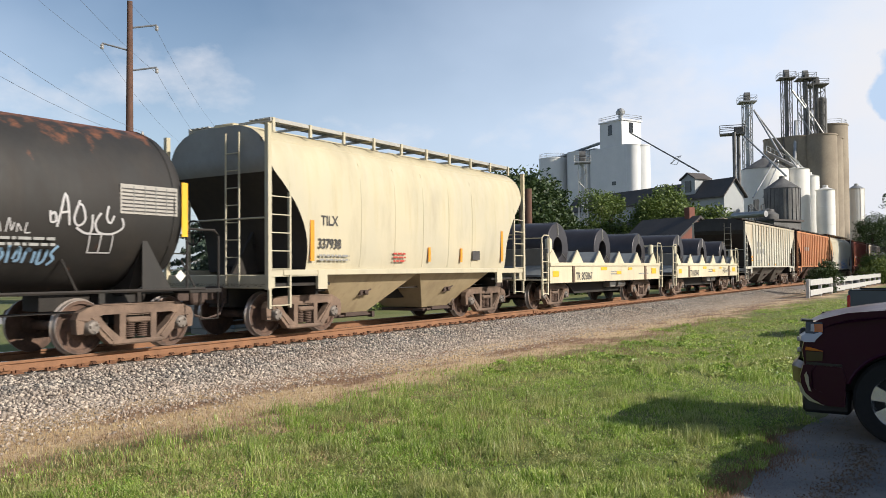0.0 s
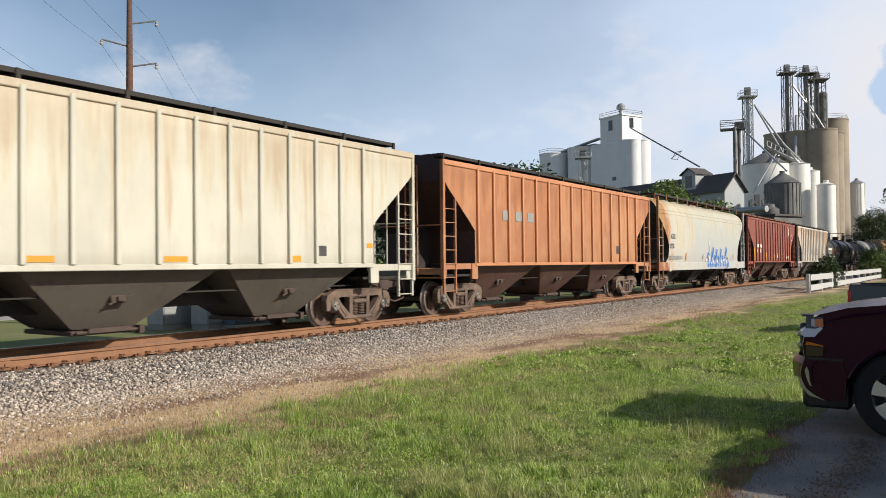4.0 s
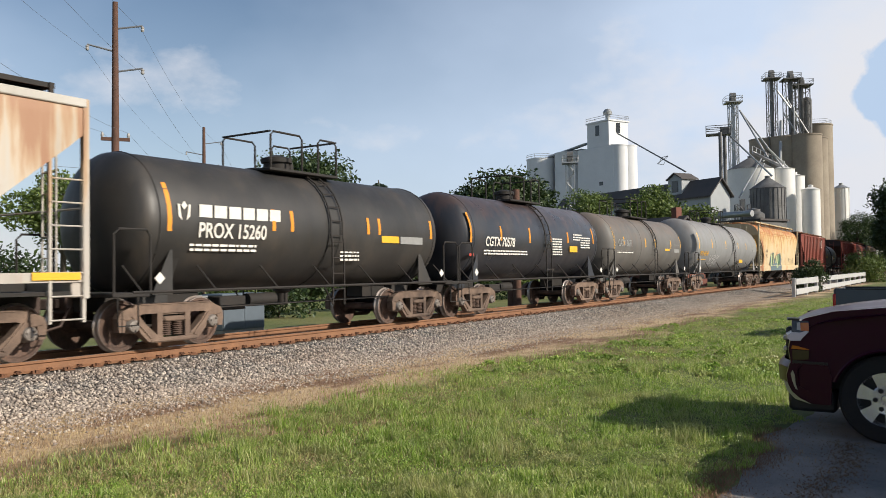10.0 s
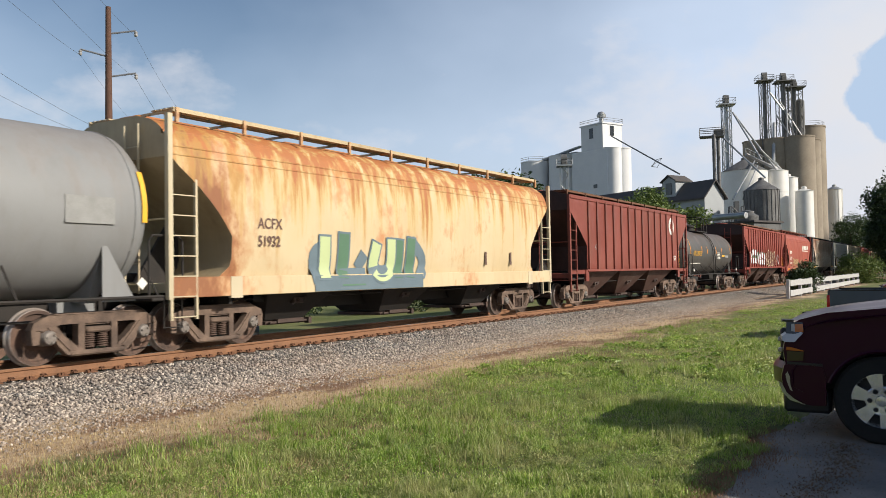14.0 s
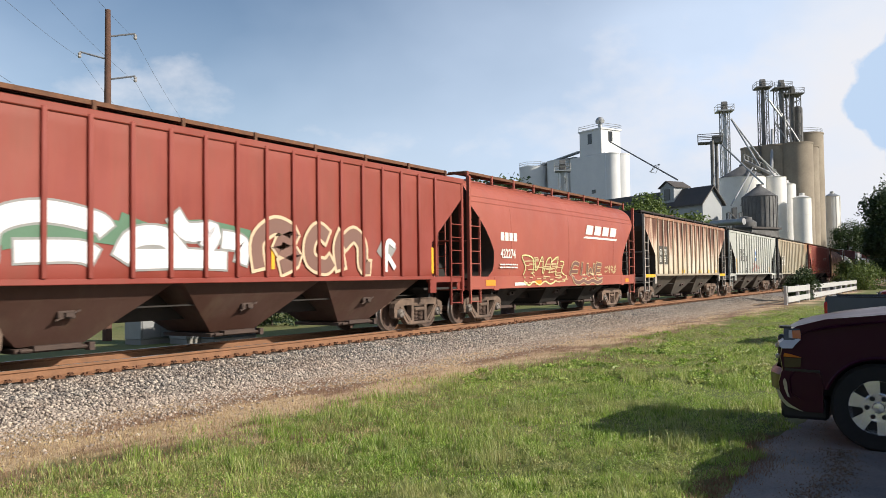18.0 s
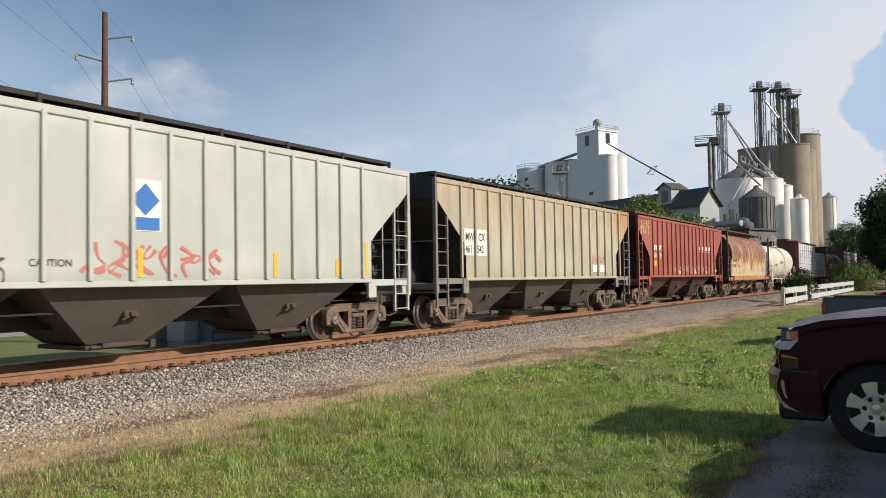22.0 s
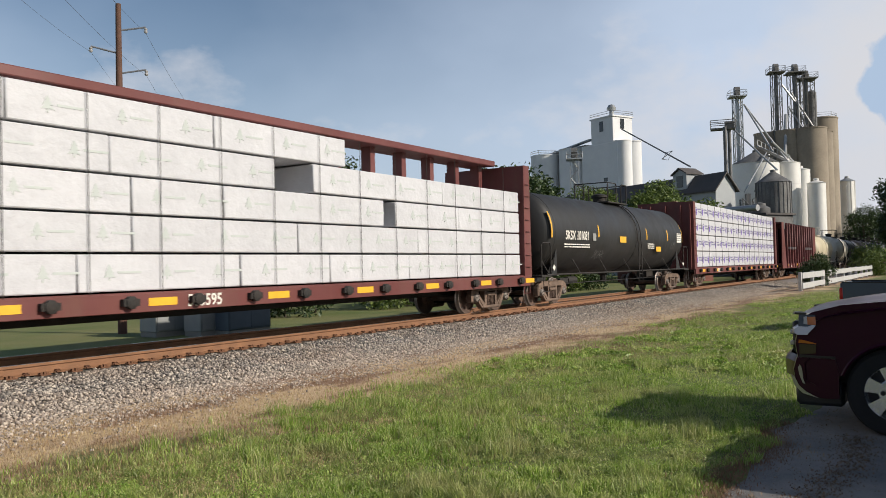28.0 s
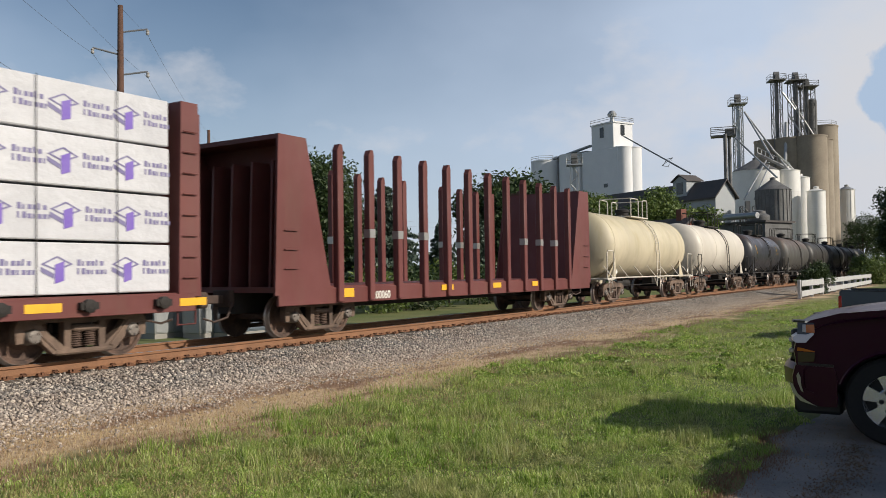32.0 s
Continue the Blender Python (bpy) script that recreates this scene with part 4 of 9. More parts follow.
def bed_z(y):
    return np.interp(y, (9.6, 10.3, 11.6, 11.95, 14.8, 15.3, 16.6), (-0.415, -0.425, -0.27, -0.215, -0.215, -0.3, -0.6))


def shoulder(n):
    x = 3.0 + 62 * rng.uniform(0, 1, n) ** 1.9
    y = 12.15 - 2.45 * rng.uniform(0, 1, n) ** 1.15
    return np.stack([x, y, bed_z(y) + rng.uniform(-0.01, 0.03, n)], -1)


def crib(n):
    x = 5.0 + 55 * rng.uniform(0, 1, n) ** 1.6
    y = rng.uniform(12.1, 15.5, n)
    return np.stack([x, y, bed_z(y) + rng.uniform(-0.03, 0.015, n)], -1)


def strewn(n):
    x = 3.0 + 45 * rng.uniform(0, 1, n) ** 1.7
    y = 10.1 - np.abs(rng.normal(0, 0.8, n))
    return np.stack([x, y, np.array([ground_z(0, q) for q in y]) + 0.005], -1)


rocks("ballast_stones", 74000, shoulder, (0.014, 0.038), M_CRUSHED, "loose grey crushed stones on the ballast shoulder")
rocks("crib_stones", 16000, crib, (0.015, 0.036), M_CRUSHED, "crushed stones between the sleepers")
rocks("strewn_gravel", 20000, strewn, (0.010, 0.034), M_CRUSHED, "gravel strewn over the dry verge")

M_TIE = surface("sleeper_wood", (0.10, 0.075, 0.055), (0.04, 0.03, 0.025), 5, 0.9, 0, 40, 0.5, 0.7, spread=0.5)
M_RAIL = surface("rusty_rail", (0.25, 0.12, 0.058), (0.12, 0.06, 0.033), 2.5, 0.8, 0, 30, 0.25, 0.6)
M_RAILTOP = surface("polished_rail_head", (0.55, 0.50, 0.46), (0.35, 0.27, 0.2), 3, 0.25, 0.9, 30, 0.05, 0.4)
RAIL = [(-0.076, -0.185), (0.076, -0.185), (0.076, -0.172), (0.018, -0.150), (0.012, -0.06), (0.036, -0.042), (0.036, -0.008), (0.028, -0.0015), (-0.028, -0.0015), (-0.036, -0.008), (-0.036, -0.042), (-0.012, -0.06), (-0.018, -0.150), (-0.076, -0.172)]
for k in (-1, 1):
    y = TRACK_Y + k * 0.7525
    rail = thing("rail", pose(0, y, 0), "rusty steel rail with a polished head, spiked to wooden sleepers", "rail", "rails of the track")
    part("rail_web", Mesh().prism(RAIL, X0, X1, "x"), M_RAIL, rail)
    part("running_face", Mesh().box(X0, X1, -0.022, 0.030, -0.002, 0.0), M_RAILTOP, rail)
    for x in (6.45, 25.0, 44.0, 63.0):
        part("joint_bar", Mesh().box(x - 0.35, x + 0.35, -0.055, -0.018, -0.145, -0.05, 0.01), M_RAIL, rail)
        for q in (-0.25, -0.1, 0.1, 0.25):
            part("joint_bolt", Mesh().lathe([(0.016, -0.085), (0.016, -0.05)], at=(x + q, 0, -0.1), n=6), M_RAIL, rail)
TIE = Mesh().box(-0.115, 0.115, -1.295, 1.295, -0.37, -0.198, 0.012).data("sleeper", M_TIE)
PLATE = Mesh().box(-0.09, 0.09, -0.17, 0.17, -0.199, -0.18).box(-0.07, -0.03, -0.12, -0.07, -0.19, -0.15).box(0.03, 0.07, -0.13, -0.08, -0.19, -0.155).box(-0.02, 0.02, -0.14, -0.1, -0.19, -0.14).data("tie_plate", M_RUST)
for i in range(150):
    x = 1.0 + 0.533 * i + random.uniform(-0.03, 0.03)
    tie = tagged(part("sleeper", TIE, None, None, "", pose(x, TRACK_Y + random.uniform(-0.05, 0.05), 0, 0, 0, random.uniform(-0.8, 0.8))), "weathered wooden railway sleeper in ballast", "sleeper", "sleepers under the rails")
    for k in (-1, 1):
        part("tie_plate", PLATE, None, tie, at=pose(0, k * 0.7525, 0, 0, 0, 0 if k < 0 else 180))
m = Mesh()
for i in range(150, 560):
    x = 1.0 + 0.533 * i
    m.box(x - 0.115, x + 0.115, TRACK_Y - 1.295, TRACK_Y + 1.295, -0.37, -0.198)
solid("far_sleepers", m, M_TIE, "wooden sleepers running into the distance", "sleepers", kind="stuff")
m = Mesh()
for i in range(110):
    x = 1.27 + 0.533 * i
    y = TRACK_Y - 0.7525
    m.box(x - 0.02, x + 0.02, y - 0.11, y - 0.03, -0.18, -0.13).tube([(x - 0.06, y - 0.1, -0.165), (x, y - 0.13, -0.125), (x + 0.05, y - 0.1, -0.16)], 0.011, 4)
solid("rail_anchors", m, M_RUST, "rusty spring anchors clipped to the rail foot", "rail anchors", kind="stuff")

# asphalt drive at the parked cars, road beyond the track
M_ASPHALT = surface("worn_asphalt", (0.15, 0.15, 0.155), (0.32, 0.30, 0.27), 1.6, 0.92, 0, 70, 0.9, 0.8)
EDGE = ((4.6, 1.0), (5.2, 1.25), (5.75, 1.62), (6.4, 1.55), (7.0, 1.62), (7.8, 1.5), (8.7, 1.66), (10.0, 1.5), (11.5, 1.62), (14.0, 1.45), (18.0, 1.55), (30.0, 1.4), (48.0, 1.5))
dm, dv = Mesh(), []
for i in range(88):
    x = 4.6 + i * 0.5
    z = -0.308 - 0.18 * max(0.0, min(1.0, (x - 12.0) / 8.0))
    e = float(np.interp(x, [p[0] for p in EDGE], [p[1] for p in EDGE])) + 0.05 * math.sin(x * 5.3) + 0.04 * math.sin(x * 11.1)
    dv += [(x, -6.0, z - 0.3), (x, -6.0, z), (x, e - 0.06, z), (x, e, z - 0.02), (x, e, z - 0.3)]
dm.add(dv, [(i * 5 + k, i * 5 + k + 1, i * 5 + k + 6, i * 5 + k + 5) for i in range(87) for k in range(4)])
solid("driveway", dm, M_ASPHALT, "worn dark asphalt drive with crumbling edge", "driveway", kind="structure")
M_ROAD = surface("pale_road", (0.30, 0.285, 0.26), (0.2, 0.19, 0.17), 1, 0.9, 0, 40, 0.2, 0.4)
solid("road", Mesh().box(-60, 24, 34.0, 39.5, -0.9, -0.752), M_ROAD, "pale concrete street beyond the track", "road", kind="structure")
solid("siding_bed", Mesh().box(X0, 300, 18.2, 19.6, -0.8, -0.60), M_BALLAST, "dark gravel strip beside the track", "gravel", kind="structure")

# ---- the cars, in train order ----
def c(r, g, b):
    """Colour from the eye's scale to linear."""
    return tuple(0.68 * ((k / 255 + 0.055) / 1.055) ** 2.4 for k in (r, g, b))


# end-sheet colours hold shade as well as soot; slope sheets face down
M_SLOPE = surface("shaded_sooty_slope_sheet", (0.045, 0.034, 0.026), (0.018, 0.015, 0.013), 0.8, 0.8, 0, 9, 0.1, 0.9)
# cream paint as it looks in shade, put into the colour
M_ENDGREY = surface("shade_grey_end_sheet", (0.27, 0.275, 0.265), (0.19, 0.19, 0.18), 1.2, 0.7, 0, 9, 0.1, 0.6)
M_SOOTSHADE = surface("shaded_sooty_end_sheet", (0.055, 0.052, 0.050), (0.018, 0.017, 0.016), 0.8, 0.7, 0, 9, 0.15, 0.9)
M_SOOTSHADE_RED = surface("shaded_sooty_red_end_sheet", (0.06, 0.024, 0.02), (0.018, 0.010, 0.009), 0.8, 0.7, 0, 9, 0.15, 0.9)
P_TANKBLACK = paint("dull_black_tank", (0.018, 0.017, 0.016), (0.10, 0.046, 0.026), 0.04, 0.03, 0.7, 4.25, 3.45, (0.024, 0.021, 0.019), 0.5, 3.0, 0.15)
P_CREAM = paint("cream_hopper", c(208, 200, 176), (0.30, 0.18, 0.09), 0.12, 0.04, 0.1, seed=5.0, dirt=0.3, fade=c(224, 212, 180))
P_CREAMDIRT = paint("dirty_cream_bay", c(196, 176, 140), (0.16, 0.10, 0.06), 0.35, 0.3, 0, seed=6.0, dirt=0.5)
P_GREY = paint("pale_grey_hopper", c(206, 203, 188), (0.28, 0.14, 0.07), 0.3, 0.1, 0.25, seed=8.0, dirt=0.22)
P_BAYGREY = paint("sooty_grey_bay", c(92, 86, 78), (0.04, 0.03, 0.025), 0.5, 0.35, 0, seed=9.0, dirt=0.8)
P_RUSTRED = paint("rust_streaked_red", c(184, 124, 86), (0.15, 0.06, 0.025), 0.55, 0.6, 0.45, seed=12.0, dirt=0.4, fade=c(216, 168, 124))
P_ACFGREY = paint("grey_cream_hopper", c(198, 199, 193), (0.36, 0.18, 0.07), 0.35, 0.12, 0.22, seed=14.0, dirt=0.25, fade=c(220, 210, 186), corner=0.85, split=(5.6, c(194, 198, 196)))
P_BROWN = paint("oxide_brown", c(148, 82, 68), (0.20, 0.075, 0.05), 0.2, 0.12, 0.0, seed=16.0, dirt=0.3, fade=c(164, 88, 72))
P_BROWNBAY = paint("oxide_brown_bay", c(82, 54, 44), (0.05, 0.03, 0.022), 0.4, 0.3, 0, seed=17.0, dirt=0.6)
P_WHITERUST = paint("white_rust_top", c(196, 189, 179), (0.27, 0.12, 0.065), 0.35, 0.15, 0.75, seed=20.0, dirt=0.25)
P_WHITERIB = paint("white_post", c(200, 195, 186), (0.3, 0.15, 0.08), 0.1, 0.05, 0, seed=21.0)
P_BLUEBLACK = paint("glossy_blue_black", (0.026, 0.028, 0.034), (0.10, 0.06, 0.04), 0.1, 0.08, 0.1, 3.7, 2.4, (0.035, 0.037, 0.045), 0.22, 22.0, 0.15)
P_TANKGREY = paint("sooty_grey_tank", (0.098, 0.094, 0.088), (0.12, 0.08, 0.055), 0.25, 0.12, 0.1, 3.7, 2.0, (0.15, 0.143, 0.132), 0.5, 24.0, 0.4)
P_TANKLIGHT = paint("battleship_grey_tank", (0.205, 0.208, 0.208), (0.10, 0.08, 0.07), 0.1, 0.1, 0.1, 4.0, 2.2, (0.235, 0.238, 0.238), 0.45, 26.0, 0.2)
P_TAN = paint("tan_rusting_hopper", c(230, 206, 162), (0.36, 0.13, 0.045), 0.3, 0.85, 0.95, 4.4, 1.5, c(238, 220, 182), 0.5, 28.0, 0.15, corner=0.8)
P_GON = paint("brown_red_steel", c(140, 66, 52), (0.18, 0.07, 0.04), 0.25, 0.15, 0, seed=30.0, dirt=0.35)
P_DARKTANK = paint("dark_green_grey_tank", (0.062, 0.06, 0.055), (0.13, 0.075, 0.05), 0.15, 0.1, 0.1, 3.7, 2.2, (0.08, 0.077, 0.07), 0.4, 32.0, 0.25)
P_SFRED = paint("mineral_red", c(148, 60, 46), (0.16, 0.05, 0.03), 0.2, 0.15, 0.1, seed=34.0, dirt=0.25)
P_BNRED = paint("salmon_red_hopper", c(172, 88, 72), (0.28, 0.11, 0.07), 0.14, 0.08, 0, seed=36.0, dirt=0.2, fade=c(188, 100, 80))
P_RUSTED = paint("heavily_rusted_cream", c(232, 224, 206), (0.085, 0.032, 0.018), 0.95, 0.9, 1.0, 4.1, 0.9, c(220, 200, 166), 0.6, 38.0, 0.2)
P_LIGHTGREY = paint("light_grey_hopper", c(196, 198, 190), (0.3, 0.2, 0.12), 0.08, 0.03, 0, seed=40.0, dirt=0.15)
P_TANGREY = paint("tan_grey_hopper", c(190, 182, 160), (0.20, 0.10, 0.055), 0.45, 0.10, 0.22, seed=42.0, dirt=0.3, tail=15.75)
P_SALMON = paint("brick_red_hopper", c(162, 82, 68), (0.24, 0.09, 0.05), 0.14, 0.1, 0, seed=44.0, dirt=0.22)
P_UNP = paint("cream_under_rust", c(208, 188, 146), (0.17, 0.078, 0.055), 0.45, 0.3, 0.95, 2.75, 1.45, c(222, 200, 156), 0.6, 46.0, 0.2)
P_WHITETANK = paint("off_white_tank", c(222, 214, 200), (0.3, 0.2, 0.12), 0.12, 0.06, 0, seed=48.0, dirt=0.15)
P_CB = paint("centerbeam_brown", c(112, 54, 50), (0.16, 0.06, 0.04), 0.2, 0.15, 0, seed=50.0, dirt=0.3)
P_SATINBLACK = paint("satin_black_tank", (0.012, 0.012, 0.012), (0.04, 0.03, 0.025), 0.06, 0.04, 0, seed=52.0, dirt=0.06, fade=(0.015, 0.0145, 0.014), rough=0.42)
P_CREAMTANK = paint("cream_tank", c(212, 200, 172), (0.3, 0.2, 0.1), 0.15, 0.1, 0.1, seed=54.0, dirt=0.3)
M_WRAP = surface("white_lumber_wrap", (0.53, 0.53, 0.55), (0.39, 0.39, 0.41), 1.6, 0.42, 0, 6, 0.9, 0.5, spread=0.12)
M_COIL = surface("dark_steel_coil", (0.075, 0.07, 0.078), (0.04, 0.037, 0.04), 2, 0.42, 0.55, 30, 0.05, 0.5)
M_STRAP = surface("steel_strap", (0.45, 0.43, 0.40), None, 4, 0.4, 0.7)
M_PURPLE = surface("purple_print", (0.15, 0.085, 0.40), (0.24, 0.18, 0.44), 2, 0.6, 0, 20, 0.0, 0.4)
M_INDIGO = surface("grey_indigo_print", (0.14, 0.125, 0.26), (0.26, 0.24, 0.36), 2, 0.6, 0, 20, 0.0, 0.4)
M_FAINT = surface("faint_green_print", (0.42, 0.46, 0.44), (0.55, 0.57, 0.55), 3, 0.6, 0, 20, 0.0, 0.4)
M_BLUE = surface("blue_spray", (0.035, 0.15, 0.42), (0.02, 0.09, 0.3), 2, 0.5, 0, 20, 0.0, 0.4)
M_PALEBLUE = surface("pale_blue_spray", (0.26, 0.42, 0.60), None, 2, 0.5, 0, 20, 0.0, 0.3)
M_GREEN = surface("green_spray", (0.09, 0.18, 0.11), None, 2, 0.5, 0, 20, 0.0, 0.3)
M_LIME = surface("pale_yellow_spray", (0.62, 0.60, 0.28), None, 2, 0.5, 0, 20, 0.0, 0.3)
M_PALE = surface("white_spray", (0.50, 0.49, 0.50), None, 2, 0.5, 0, 20, 0.0, 0.3)
M_SAND = surface("sand_spray", (0.52, 0.40, 0.22), None, 2, 0.5, 0, 20, 0.0, 0.3)
M_PINK = surface("faded_red_spray", (0.45, 0.15, 0.12), None, 2, 0.5, 0, 20, 0.0, 0.3)
SIDE = -1.607
FLAT = RIB_PROF

# black tank car whose rear half opens the clip
R0, Z0 = 1.50, 2.52
car = tank_car("dirty black tank car with rust on top and white graffiti tags", -3.2, 8.87, R0, P_TANKBLACK, Z0)
marks(car, tank_y(R0, Z0, 2.75), [(13.0, 14.15, 2.36, 2.86)], surface("weathered_data_panel", (0.36, 0.34, 0.31), (0.24, 0.22, 0.2), 6, 0.6), "data_panel")
for k in range(7):
    marks(car, tank_y(R0, Z0, 2.75) - 0.008, [(13.03, 14.12, 2.40 + 0.062 * k, 2.42 + 0.062 * k)], M_INK, "data_line")
for k in range(4):
    marks(car, tank_y(R0, Z0, 2.75) - 0.012, [(13.25 + 0.22 * k, 13.262 + 0.22 * k, 2.38, 2.84)], M_GREYINK, "data_line")
part("reflector", plate(Mesh(), 14.25, 14.38, 2.0, 2.98, tank_y(R0, Z0, 2.5) + 0.02), M_YELLOW, car)
TANK0 = [(math.sqrt(max(0.01, R0 ** 2 - (z - Z0) ** 2)), z) for z in [Z0 - 1.4 + 0.1 * k for k in range(29)]]
TAG = ([(0.02, 0.55), (0.04, 0.28), (0.10, 0.30), (0.08, 0.5), (0.03, 0.45)], [(0.12, 0.15), (0.20, 1.0), (0.27, 0.2)], [(0.14, 0.5), (0.26, 0.55)], [(0.38, 0.85), (0.32, 0.4), (0.38, 0.2), (0.46, 0.35), (0.42, 0.7), (0.36, 0.75)], [(0.36, 0.15), (0.48, 0.02), (0.56, 0.06), (0.55, 0.5)],
       [(0.66, 0.55), (0.60, 0.3), (0.66, 0.05), (0.84, 0.02), (0.98, 0.2), (0.95, 0.45)], [(0.76, 0.75), (0.74, 0.45), (0.80, 0.3), (0.84, 0.5)])
sprayed(car, TANK0, 11.75, 13.1, 2.0, 2.62, TAG, M_PALE, None, 0.035)
sprayed(car, TANK0, 10.85, 11.55, 1.95, 2.16, ([(0.05, 0.8), (0.0, 0.4), (0.1, 0.2)], [(0.18, 0.2), (0.22, 0.9), (0.3, 0.2)], [(0.4, 0.2), (0.44, 1.2), (0.52, 0.3), (0.56, 0.9)], [(0.64, 0.2), (0.64, 0.8), (0.74, 0.3)], [(0.84, 0.9), (0.82, 0.2), (0.95, 0.2)]), M_PALE, None, 0.02)
small_print(car, tank_y(R0, Z0, 1.95) - 0.03, 10.9, 1.88, M_GREYINK, 2, 1.0, 71)
sprayed(car, TANK0, 10.85, 12.05, 1.50, 1.80, ([(0.03, 0.9), (0.06, 0.1), (0.10, 0.9), (0.13, 0.2)], [(0.20, 0.2), (0.22, 0.8), (0.28, 0.5), (0.24, 0.1)], [(0.33, 1.0), (0.36, 0.1)], [(0.42, 0.3), (0.46, 0.9), (0.50, 0.3), (0.44, 0.2)], [(0.56, 0.1), (0.57, 0.8), (0.63, 0.7)], [(0.68, 0.7), (0.69, 0.1)], [(0.74, 0.8), (0.76, 0.1), (0.83, 0.2), (0.84, 0.8)], [(0.97, 1.0), (0.90, 0.6), (0.96, 0.3), (0.90, 0.0)]), M_PALEBLUE, None, 0.045)
frame0 = [(0.08, 0.0), (0.0, 1.0), (0.92, 1.0), (1.0, 0.0), (0.08, 0.0)]
sprayed(car, TANK0, 12.5, 12.95, 1.70, 2.0, (frame0, [(0.5, 0.0), (0.45, 1.0)]), M_PALE, None, 0.022, smooth=False, name="stencil_frame")

car = smooth_hopper("cream two-bay covered hopper car, clean and smooth-sided", 11.55, 10.9, P_CREAM, bays=2, baymat=P_CREAMDIRT, sill=False, endmat=M_ENDGREY, cut=bulged_cut, panels=(2.9, 4.2, 5.4, 6.6, 7.8), walkmat=surface("galvanised_grating", (0.42, 0.41, 0.38), None, 3, 0.6, 0.4))
y = -1.612
lettering("TILX", 1.52, y, 2.36, 0.30, M_INK, car, squeeze=0.9)
lettering("337938", 1.42, y, 1.86, 0.30, M_INK, car, squeeze=0.85)
marks(car, y, [(1.18, 1.30, 1.58, 2.45), (5.6, 5.7, 1.58, 1.95), (9.42, 9.54, 1.6, 2.5), (7.15, 7.25, 1.58, 1.95)], M_ORANGE)
marks(car, y, [(7.78, 8.18, 1.64, 1.89)], M_INK, "consolidated_stencil")
small_print(car, y, 1.45, 1.68, M_GREYINK, 2, 1.0, 4)
small_print(car, y, 4.1, 1.75, M_RED, 3, 0.5, 5)

P_COILCAR = paint("cream_coil_car", c(224, 214, 184), (0.2, 0.12, 0.07), 0.15, 0.08, 0, seed=60.0, dirt=0.3)


